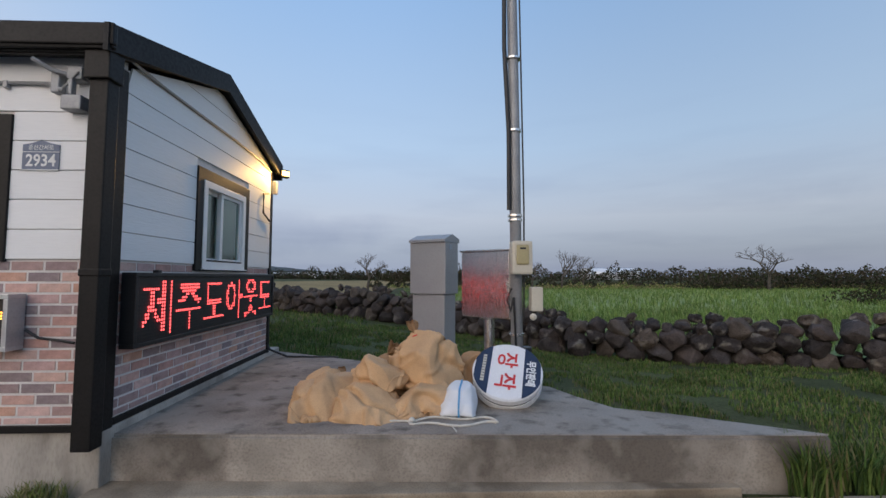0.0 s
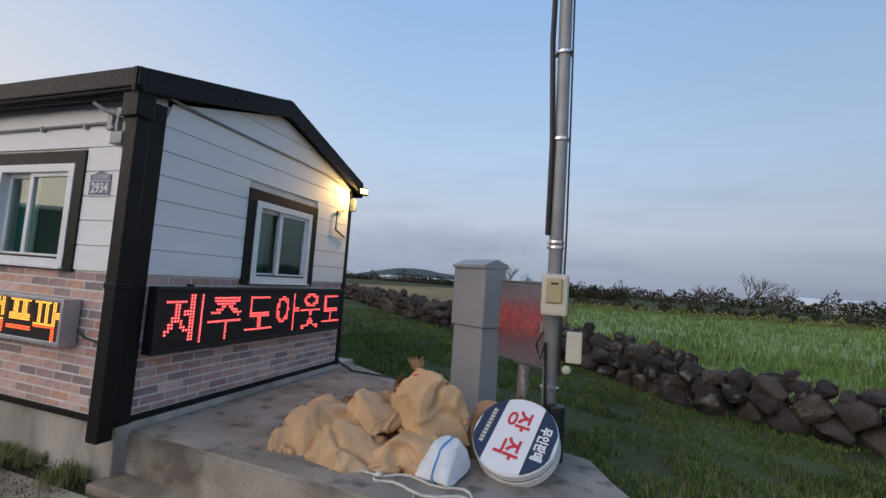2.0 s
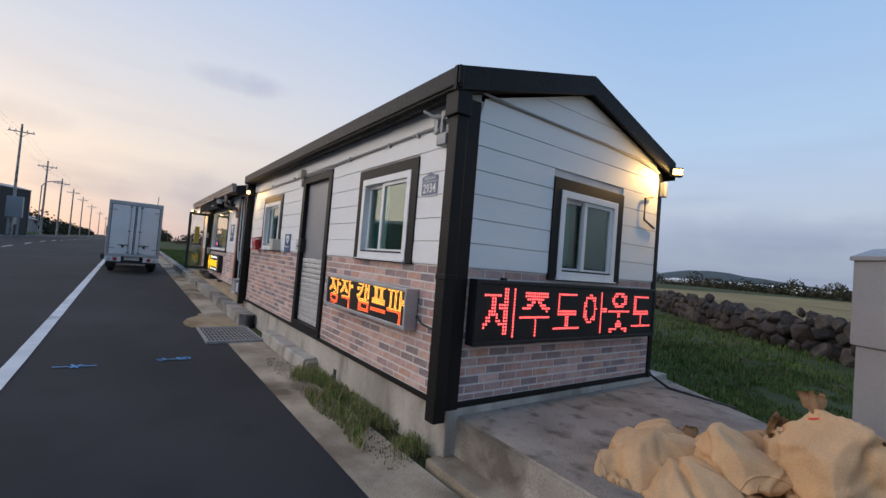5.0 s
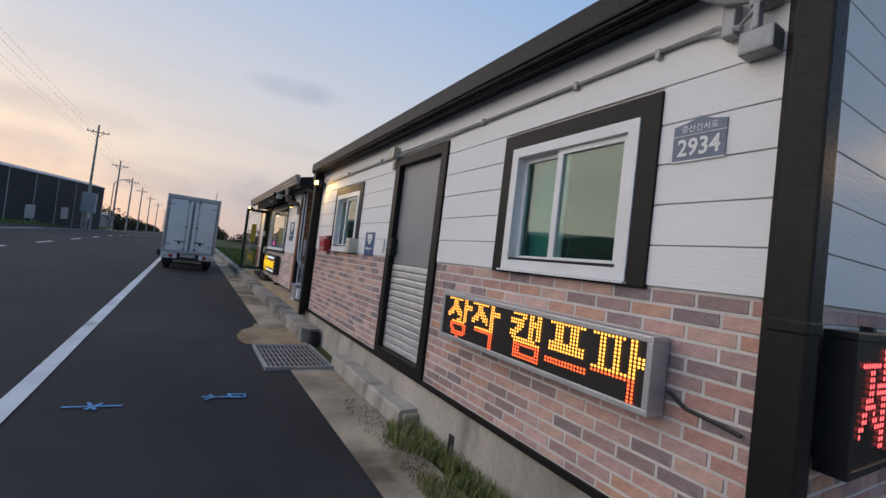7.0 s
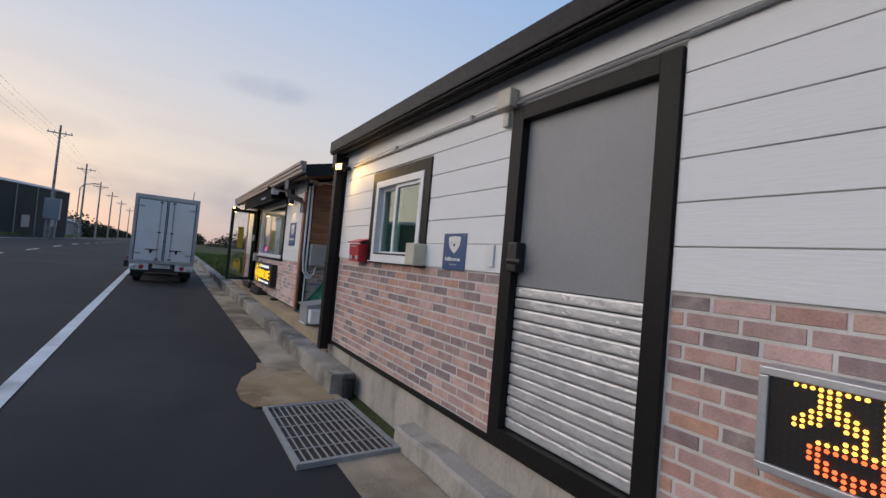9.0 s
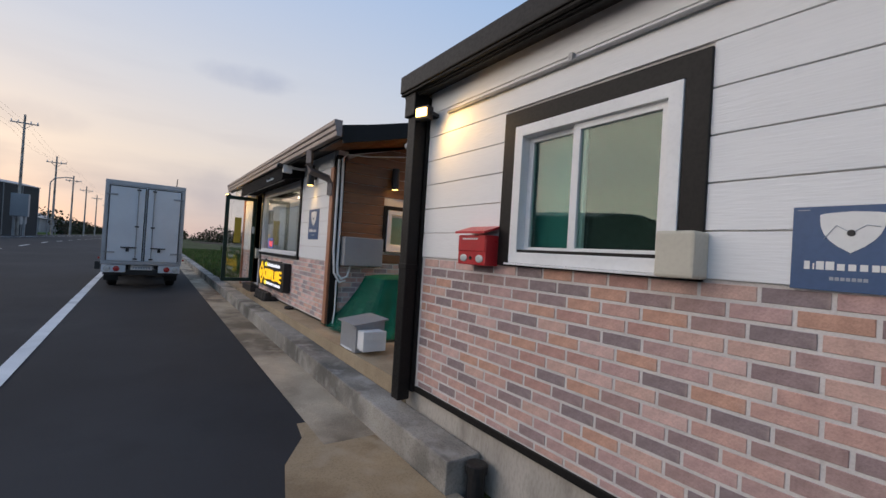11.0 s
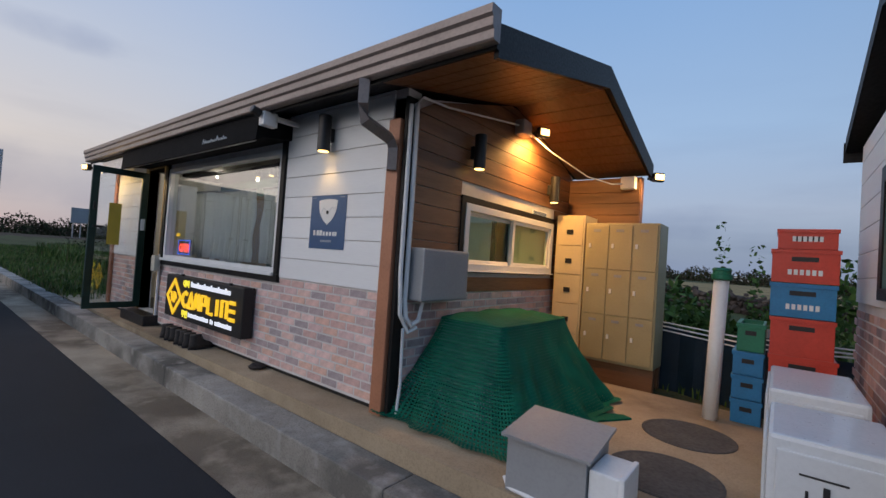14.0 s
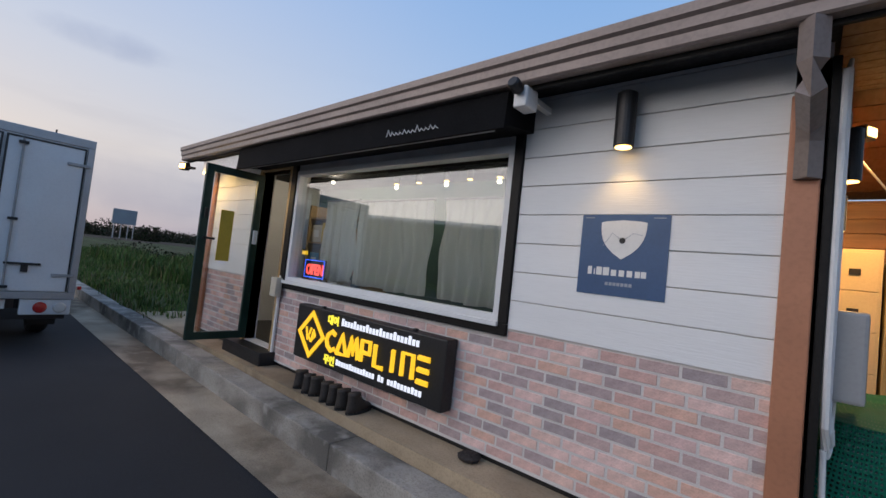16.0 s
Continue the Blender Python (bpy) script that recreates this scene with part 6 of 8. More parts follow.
# shelves inside the open door
shelf = thing("shop_shelf", (-16.1, 4.3, .52), "crowded wooden shelf with boxes inside the shop", "shelf")
part("frame", boxes([(-17.0, -16.96, 4.1, 4.5, .52, 2.3), (-15.64, -15.6, 4.1, 4.5, .52, 2.3)] + [(-16.96, -15.64, 4.1, 4.5, z, z + .025) for z in (.60, .98, 1.36, 1.74, 2.1)]), M["oak"], shelf)
rng = random.Random(12)
tones = ["cardboard", "red_plastic", "cream", "sign_sheet", "blue_plastic", "print_white", "green_plastic"]
for z in (.625, 1.005, 1.385, 1.765):
    x = -16.9
    while x < -15.85:
        w, hh = rng.uniform(.12, .22), rng.uniform(.14, .30)
        b = thing("carton", (x + w / 2, 4.2, z), "small retail carton standing on the shop shelf", "box", "cartons")
        k = rng.choice(tones)
        part("carton_body", box(x, x + w, 4.12, 4.36, z, z + hh, .004), M[k] if k in M else M["cardboard"], b)
        part("carton_label", box(x + w * .2, x + w * .8, 4.116, 4.119, z + hh * .3, z + hh * .7), M["print_white"], b)
        x += w + .02
can = thing("fuel_can", (-16.05, 3.55, .52), "red plastic fuel can standing inside the door", "can")
part("body", box(-16.16, -15.94, 3.46, 3.68, .52, .78, .03), M["red_plastic"], can)
part("cap", lathe([(.03, 0), (.03, .04), (.02, .05)], (-16.1, 3.52, .78), 12), M["black"], can)

# row of worn boots
def boot(at, turn, label):
    b = thing("boot", at, label, "shoe", "boots along the wall", turn=turn)
    up = bmesh.new()
    rings = []
    for h, a, c, o in ((.012, .13, .046, .0), (.045, .128, .048, .0), (.075, .10, .046, -.022), (.10, .075, .042, -.045), (.14, .058, .04, -.06), (.155, .06, .042, -.06)):
        rings.append([up.verts.new((o + a * math.cos(k * math.tau / 18), c * math.sin(k * math.tau / 18) * (1 - .2 * math.cos(k * math.tau / 18)), h)) for k in range(18)])
    for r0, r1 in zip(rings, rings[1:]):
        for k in range(18):
            up.faces.new((r0[k], r0[(k + 1) % 18], r1[(k + 1) % 18], r1[k]))
    up.faces.new(rings[0][::-1])
    up.faces.new(rings[-1])
    part("upper", up, M["leather"], b, local=True, smooth=True)
    so = [(.135 * math.cos(k * math.tau / 20), .05 * math.sin(k * math.tau / 20)) for k in range(20)]
    part("sole", prism(so, .022, Matrix()), M["rubber"], b, local=True)
    la = bmesh.new()
    for i in range(4):
        tube([(.045 - i * .02, -.03, .082 + i * .014), (.05 - i * .02, 0, .095 + i * .014), (.045 - i * .02, .03, .082 + i * .014)], .004, 5, bm=la)
    part("laces", la, M["rope"] if turn > 80 else M["leather"], b, local=True)
    return b


for i, x in enumerate((-14.72, -14.58, -14.48, -14.32, -14.22, -14.08, -13.97)):
    boot((x, 2.885 - .012 * (i % 2), .38), 84 + (i * 37) % 14, "worn dark work boot standing against the brick wall")
blk = thing("stone_block", (-12.9, 2.93, .38), "small dark stone lying at the wall foot", "stone")
part("stone", lathe([(.02, 0), (.07, .01), (.08, .03), (.05, .05), (.01, .055)], (-12.9, 2.93, .38), 9), M["basalt"], blk)


def sconce(at, side, label):
    s = thing("wall_sconce", at, label, "wall lamp", "wall sconces", turn=90 if side else 0)
    part("tube", lathe([(.046, 0), (.052, .004), (.052, .29), (.046, .294), (.04, .28)], (0, -.10, 0), 22), M["charcoal"], s, local=True)
    part("arm", box(-.022, .022, -.06, -.014, .09, .20, .005), M["charcoal"], s, local=True)
    part("lens", lathe([(.042, 0), (.042, .004)], (0, -.10, -.004), 18), M["bulb"], s, "glowing lens", local=True)
    return s


sconce((-12.10, BY0, 2.325), False, "charcoal tubular wall sconce lit downwards")
sconce((BX1, 3.82, 2.30), True, "charcoal tubular wall sconce lit downwards")
sconce((BX1, 5.38, 2.24), True, "charcoal tubular wall sconce lit downwards")

cam1 = thing("security_camera", (-12.60, 2.80, 2.62), "white bullet security camera under the gutter", "security camera")
part("box", box(-12.64, -12.555, 2.62, 2.75, 2.53, 2.65, .012), M["pvc"], cam1)
part("lens_barrel", lathe([(.03, 0), (.036, .01), (.036, .07), (.028, .08)], (-12.60, 2.61, 2.62), 16, Matrix.Rotation(radians(75), 4, "X")), M["charcoal"], cam1)
part("mount", box(-12.62, -12.58, 2.74, 2.98, 2.60, 2.64, .006), M["pvc"], cam1)
cam2 = thing("security_camera", (AX0 - .10, 2.72, 2.32), "grey bullet security camera on the cabin corner", "security camera")
part("barrel", lathe([(.026, 0), (.034, .01), (.034, .15), (.028, .16)], (AX0 - .02, 2.66, 2.32), 14, Matrix.Rotation(radians(-105), 4, "Y")), M["galv"], cam2)
part("bracket", boxes([(AX0 - .06, AX0 + .01, 2.68, 2.73, 2.34, 2.50)], .008), M["galv"], cam2)

# gable services
part("utility_box", box(BX1 + .016, BX1 + .17, 3.10, 3.66, 1.20, 1.585, .015), M["grey_paint"], house_b, "grey electric box")
part("conduit", tube([(BX1 + .05, 3.05, 2.62), (BX1 + .05, 3.06, 1.9), (BX1 + .05, 3.06, 1.2), (BX1 + .06, 3.07, 1.08), (BX1 + .07, 3.12, 1.02), (BX1 + .07, 3.20, 1.05), (BX1 + .07, 3.24, 1.2)], .018, 8), M["pvc"], house_b, "white conduit")
part("conduit", tube([(BX1 + .04, 3.00, 2.60), (BX1 + .045, 3.0, 1.4), (BX1 + .05, 3.02, 1.1), (BX1 + .06, 3.10, .97), (BX1 + .07, 3.18, 1.0)], .016, 8), M["pvc"], house_b, "white conduit")
part("conduit", tube([(BX1 + .05, 3.06, 1.0), (BX1 + .06, 3.06, .6), (BX1 + .06, 3.04, .40)], .012, 8), M["pvc"], house_b)
part("conduit", tube([(BX1 + .05, 3.03, 2.60), (BX1 + .06, 3.10, 2.68), (BX1 + .06, 3.4, 2.70), (BX1 + .06, 4.6, 2.90)], .009, 8), M["pvc"], house_b)
part("conduit", tube([(BX1 + .08, 4.75, 2.86), (BX1 + .2, 5.0, 2.72), (BX1 + .42, 5.5, 2.54), (BX1 + .60, 5.8, 2.50), (BX1 + .70, 5.92, 2.52)], .008, 8), M["pvc"], house_b)
part("junction_box", box(BX1 + .016, BX1 + .12, 4.52, 4.70, 2.80, 2.95, .015), M["grey_paint"], house_b)
part("junction_box", box(-10.62, -10.46, 5.90, 6.0, 2.46, 2.60, .012), M["pvc"], house_b)
floodlight((BX1 + .20, 4.78, 2.86), 60, "lit warm LED floodlight under the porch soffit")
floodlight((-10.28, 6.16, 2.62), 40, "lit warm LED floodlight on the porch corner")
floodlight((-17.72, 2.60, 2.56), 20, "lit warm LED floodlight at the far shop corner")
notice = thing("notice_plate", (BX1 + .017, 5.2, 2.01), "small blue and white notice plate on the cladding", "sign")
part("plate", box(BX1 + .015, BX1 + .022, 5.02, 5.38, 2.015, 2.125), M["print_white"], notice)
part("bars", boxes([(BX1 + .022, BX1 + .024, 5.04 + i * .033, 5.063 + i * .033, 2.07, 2.11) for i in range(10)] + [(BX1 + .022, BX1 + .024, 5.03, 5.37, 2.022, 2.055)]), M["sticker"], notice)
wb = window_on(house_b, True, BX1, B_SIDEWIN[0], B_SIDEWIN[1], B_SIDEWIN[2], B_SIDEWIN[3], .06, "curtain", .5, "pale_screen")

# ---- yard ----
heap = thing("net_covered_heap", (-10.75, 3.6, .38), "coarse green mesh net draped to the ground over a bulky unit", "tarpaulin")


def net_cover():
    """A coarse mesh sheet thrown over the load: flat strands round open cells, doubled up on the top and one flank."""
    U, V, T = 228, 38, 14
    top, foot = (-11.22, -10.62, 3.42, 4.60), (-11.42, -10.17, 2.95, 4.84)
    lx, ly = .9, 1.5
    ring = []
    for i in range(U):
        p = i / U * 2 * (lx + ly)
        if p < lx:
            a, b = -1 + 2 * p / lx, -1
        elif p < lx + ly:
            a, b = 1, -1 + 2 * (p - lx) / ly
        elif p < 2 * lx + ly:
            a, b = 1 - 2 * (p - lx - ly) / lx, 1
        else:
            a, b = -1, 1 - 2 * (p - 2 * lx - ly) / ly
        q = (abs(a) ** 9 + abs(b) ** 9) ** (-1 / 9)
        ring.append((a * q, b * q, abs(b) < .98 and a > 0 or b > .98))

    def spot(rect, a, b):
        return Vector(((rect[0] + rect[1]) / 2 + a * (rect[1] - rect[0]) / 2, (rect[2] + rect[3]) / 2 + b * (rect[3] - rect[2]) / 2, 0))

    grid = []
    for j in range(T):
        g = j / T
        grid.append([spot(top, a * g, b * g) + Vector((0, 0, 1.10 - .035 * g ** 5 + .018 * noise.noise((a * g * 3, b * g * 3, 1)))) for a, b, d in ring])
    for j in range(V + 1):
        f = j / V
        row = []
        for i, (a, b, d) in enumerate(ring):
            fold = .6 * math.sin(i * math.tau / U * 17 + 3 * noise.noise((a * 2, b * 2, 3))) + noise.noise((a * 4, b * 4, f * 1.5)) + .5 * noise.noise((a * 10, b * 10, f * 5))
            e = f ** 1.25
            v = spot(top, a, b).lerp(spot(foot, a, b), e)
            out = Vector((a, b, 0)).normalized() * (.05 * fold * f ** 1.5)
            z = 1.065 - .70 * min(1, f * 1.06)
            row.append(v + out + Vector((0, 0, max(z + .02 * fold * f, .388 + .010 * (fold + 1.6) * f))))
        grid.append(row)
    verts, faces = [], []
    for j in range(len(grid) - 1):
        for i in range(U):
            c = [grid[j][i], grid[j][(i + 1) % U], grid[j + 1][(i + 1) % U], grid[j + 1][i]]
            mid = (c[0] + c[1] + c[2] + c[3]) / 4
            k = .80 if j < T or ring[i][2] else .50
            n0 = len(verts)
            verts += c + [p.lerp(mid, k) for p in c]
            faces += [(n0 + m, n0 + (m + 1) % 4, n0 + 4 + (m + 1) % 4, n0 + 4 + m) for m in range(4)]
    me = bpy.data.meshes.new("net")
    me.from_pydata([tuple(v) for v in verts], [], faces)
    bm = bmesh.new()
    bm.from_mesh(me)
    bpy.data.meshes.remove(me)
    return bm


part("net", net_cover(), M["net"], heap)
part("net_corner", prism([(-10.32, 4.20), (-10.05, 4.40), (-9.98, 4.36), (-10.2, 4.02)], .012, Matrix.Translation((0, 0, .382))), M["net"], heap)
unit = thing("covered_unit", (-10.9, 3.95, .38), "grey slatted outdoor unit standing under the green net", "air conditioner")
part("housing", box(-11.18, -10.67, 3.50, 4.52, .385, 1.05, .02), M["tin"], unit)
for k in range(20):
    f = k / 19
    part("slat", box(-11.16, -10.66 + .12 * f, 3.45 - .26 * f, 3.49 - .26 * f, 1.02 - .58 * f, 1.042 - .58 * f, .004), M["tin"], unit)
for x in (-11.17, -10.66):
    part("slat_frame", box(x, x + .015, 3.16, 3.50, .388, .43, .003), M["tin"], unit)

hv = thing("control_box", (-10.0, 2.95, .38), "grey steel control box with a sloped lid", "electric box")
part("body", prism([(2.745, .385), (3.06, .385), (3.06, .70), (2.745, .655)], .40, on_side(-10.17, 0, 0)), M["grey_paint"], hv)
part("lid", prism([(2.715, .655), (3.09, .708), (3.09, .722), (2.715, .668)], .45, on_side(-10.195, 0, 0)), M["grey_paint"], hv)
part("side_box", box(-9.765, -9.63, 2.76, 3.0, .43, .62, .012), M["pvc"], hv, "pale side box with a lid seam")
part("side_lid", box(-9.635, -9.61, 2.755, 3.005, .425, .625, .008), M["pvc"], hv)
part("hose", tube([(-10.20, 2.79, .42), (-10.16, 2.755, .397), (-10.0, 2.74, .394), (-9.84, 2.755, .396), (-9.74, 2.82, .42)], .011, 8), M["pvc"], hv, "white hose")
part("cable", tube([(-9.95, 2.745, .39), (-9.9, 2.80, .37), (-9.88, 2.76, .24), (-9.8, 2.64, .235), (-9.3, 2.70, .225), (-8.8, 2.66, .225), (-8.65, 2.66, .225)], .008, 6), M["black"], hv, "black cable")


def appliance(x0, x1, y0, y1, z1, label):
    a = thing("discarded_appliance", ((x0 + x1) / 2, (y0 + y1) / 2, .38), label, "appliance", "discarded appliances")
    part("cabinet", box(x0, x1, y0, y1, .385, z1, .018), M["truck_white"], a)
    part("door_panel", box(x0 - .012, x0, y0 + .03, y1 - .03, .45, z1 - .04, .006), M["truck_white"], a)
    part("front_panel", box(x0 + .03, x1 - .03, y0 - .012, y0, .42, z1 - .05, .006), M["truck_white"], a)
    part("recess", boxes([(x0 + .10, x0 + .24, y0 - .016, y0 - .011, z1 - .13, z1 - .122), (x0 + .12, x0 + .13, y0 - .016, y0 - .011, z1 - .26, z1 - .18)], .003), M["charcoal"], a)
    part("latch", box(x0 + .22, x0 + .28, y0 - .025, y0 - .011, .50, .515, .003), M["black"], a)
    part("latch", box(x0 + .235, x0 + .255, y0 - .025, y0 - .011, .53, .57, .003), M["black"], a)
    part("handle", box(x0 + .17, x0 + .19, y0 - .02, y0 - .011, .66, .78, .004), M["charcoal"], a)
    return a


appliance(-9.14, -8.74, 2.93, 3.50, .93, "discarded white enamelled appliance with black latches")
appliance(-9.15, -8.76, 3.62, 4.40, .97, "old white chest appliance standing behind another")


def crate(x0, x1, y0, y1, z0, z1, mt, label, mark=True):
    c = thing("plastic_crate", ((x0 + x1) / 2, (y0 + y1) / 2, z0), label, "crate", "stacked crates")
    w = .018
    part("shell", boxes([(x0, x1, y0, y0 + w, z0, z1), (x0, x1, y1 - w, y1, z0, z1), (x0, x0 + w, y0 + w, y1 - w, z0, z1), (x1 - w, x1, y0 + w, y1 - w, z0, z1), (x0 + w, x1 - w, y0 + w, y1 - w, z0, z0 + w)], .004), M[mt], c)
    part("rim", boxes([(x0 - .008, x1 + .008, y0 - .008, y0 - .001, z1 - .03, z1), (x0 - .008, x0 - .001, y0, y1, z1 - .03, z1)], .002), M[mt], c)
    part("grip_slot", boxes([(x0 + (x1 - x0) * .3, x0 + (x1 - x0) * .7, y0 - .003, y0 - .0005, z1 - .09, z1 - .055)]), M["black"], c)
    if mark:
        part("print", boxes([(x0 + (x1 - x0) * (.25 + .09 * i), x0 + (x1 - x0) * (.31 + .09 * i), y0 - .004, y0 - .0006, z0 + .06, z0 + .10) for i in range(6)]), M["print_white"], c)
    return c


crate(-9.17, -8.80, 4.95, 5.40, .38, .66, "red_plastic", "dark red plastic crate at the bottom of a stack", False)
crate(-9.17, -8.78, 4.95, 5.40, .66, .97, "red_plastic", "dark red plastic crate in a stack", False)
crate(-9.17, -8.80, 4.95, 5.40, .97, 1.255, "red_plastic", "dark red plastic crate in a stack", False)
crate(-9.18, -8.80, 4.95, 5.38, 1.26, 1.515, "blue_plastic", "blue plastic bottle crate with white print")
crate(-9.18, -8.79, 4.95, 5.40, 1.52, 1.77, "red_plastic", "bright red plastic bottle crate with white print")
crate(-9.15, -8.80, 5.02, 5.42, 1.775, 1.93, "red_plastic", "bright red plastic crate on top of the stack")
for z in (.38, .57, .76):
    crate(-9.40, -9.20, 5.0, 5.5, z, z + .185, "blue_plastic", "blue folding crate in a low stack", False)
crate(-9.38, -9.20, 5.0, 5.5, .95, 1.17, "green_plastic", "pale green slatted basket on blue crates", False)
pvcp = thing("vent_pipe", (-9.52, 4.92, .38), "white plastic standpipe with a green cap", "pipe")
part("pipe", tube([(-9.53, 4.92, .34), (-9.50, 4.95, 1.52)], .055, 18), M["pvc"], pvcp, smooth=True)
part("cap", lathe([(.06, 0), (.075, .01), (.075, .045), (.066, .05), (.066, .075), (.075, .08), (.06, .10)], (-9.50, 4.95, 1.50), 18), M["green_plastic"], pvcp, "green ribbed cap")
for y in (3.55, 4.36):
    mh = thing("manhole_cover", (-9.60, y, .38), "round rusty iron cover set in the yard slab", "manhole", "yard covers")
    part("cover", lathe([(.30, 0), (.30, .012), (.285, .014), (.27, .010), (.01, .011)], (-9.60, y, .374), 36), M["manhole"], mh)


def locker(name, x0, x1, y0, y1, z0, z1, cols, rows, mt, label, drawer):
    l = thing(name, ((x0 + x1) / 2, (y0 + y1) / 2, z0), label, "locker")
    part("carcass", box(x0, x1, y0 + .012, y1, z0, z1, .006), M[mt], l)
    dw, dh = (x1 - x0 - .03) / cols, (z1 - z0 - .04) / rows
    for i in range(cols):
        for j in range(rows):
            a, b = x0 + .015 + i * dw, z0 + .02 + j * dh
            d = part("locker_door", box(a + .005, a + dw - .005, y0, y0 + .0115, b + .005, b + dh - .005, .004), M[mt], l)
            if drawer:
                part("pull", box(a + dw * .38, a + dw * .62, y0 - .012, y0 - .0005, b + dh * .40, b + dh * .56, .004), M["black"], d)
            else:
                part("lock", box(a + .03, a + .055, y0 - .012, y0 - .0005, b + dh * .48, b + dh * .58, .004), M["pvc"], d)
                part("label_holder", box(a + dw * .3, a + dw * .62, y0 - .004, y0 - .0005, b + dh * .84, b + dh * .9, .001), M["galv"], d)
    return l


locker("drawer_cabinet", -11.22, -10.88, 5.58, 5.98, .42, 2.12, 1, 5, "cream_locker", "tall cream steel drawer cabinet on the porch", True)
locker("steel_locker", -10.86, -10.10, 5.56, 5.96, .53, 2.03, 3, 3, "olive", "olive steel nine-door locker on the porch", False)
base = thing("timber_base", (-10.5, 5.75, .3), "timber bearers under the steel locker", "timber")
part("bearer", boxes([(-10.9, -10.1, 5.60, 5.68, .30, .53), (-10.9, -10.1, 5.84, 5.92, .30, .53)], .006), M["wood"], base)
tarp = thing("navy_windbreak", (-9.5, 6.1, .2), "dark navy mesh windbreak tied behind the yard", "windbreak")
tw = bmesh.new()
rows = [[tw.verts.new((-10.45 + i * .08, 6.22 - .018 * i + .03 * math.sin(i * 1.3) + .02 * j, .12 + j * .2 + (.05 * math.sin(i * .5) if j == 4 else 0))) for j in range(5)] for i in range(26)]
for a, b in zip(rows, rows[1:]):
    for j in range(4):
        tw.faces.new((a[j], b[j], b[j + 1], a[j + 1]))
bmesh.ops.solidify(tw, geom=tw.faces[:], thickness=.006)
part("mesh_sheet", tw, M["navy_tarp"], tarp)
for k in range(3):
    part("rope", tube([(-10.45, 6.19, 1.0 - k * .04), (-9.45, 5.97, .95 - k * .05), (-8.45, 5.74, 1.0 - k * .03)], .008, 6), M["pvc"], tarp)
for x in (-10.3, -9.2, -8.45):
    y = 6.36 - (x + 10.45) * .225
    part("stake", tube([(x, y, .0), (x, y, 1.05)], .02, 8), M["galv"], tarp)

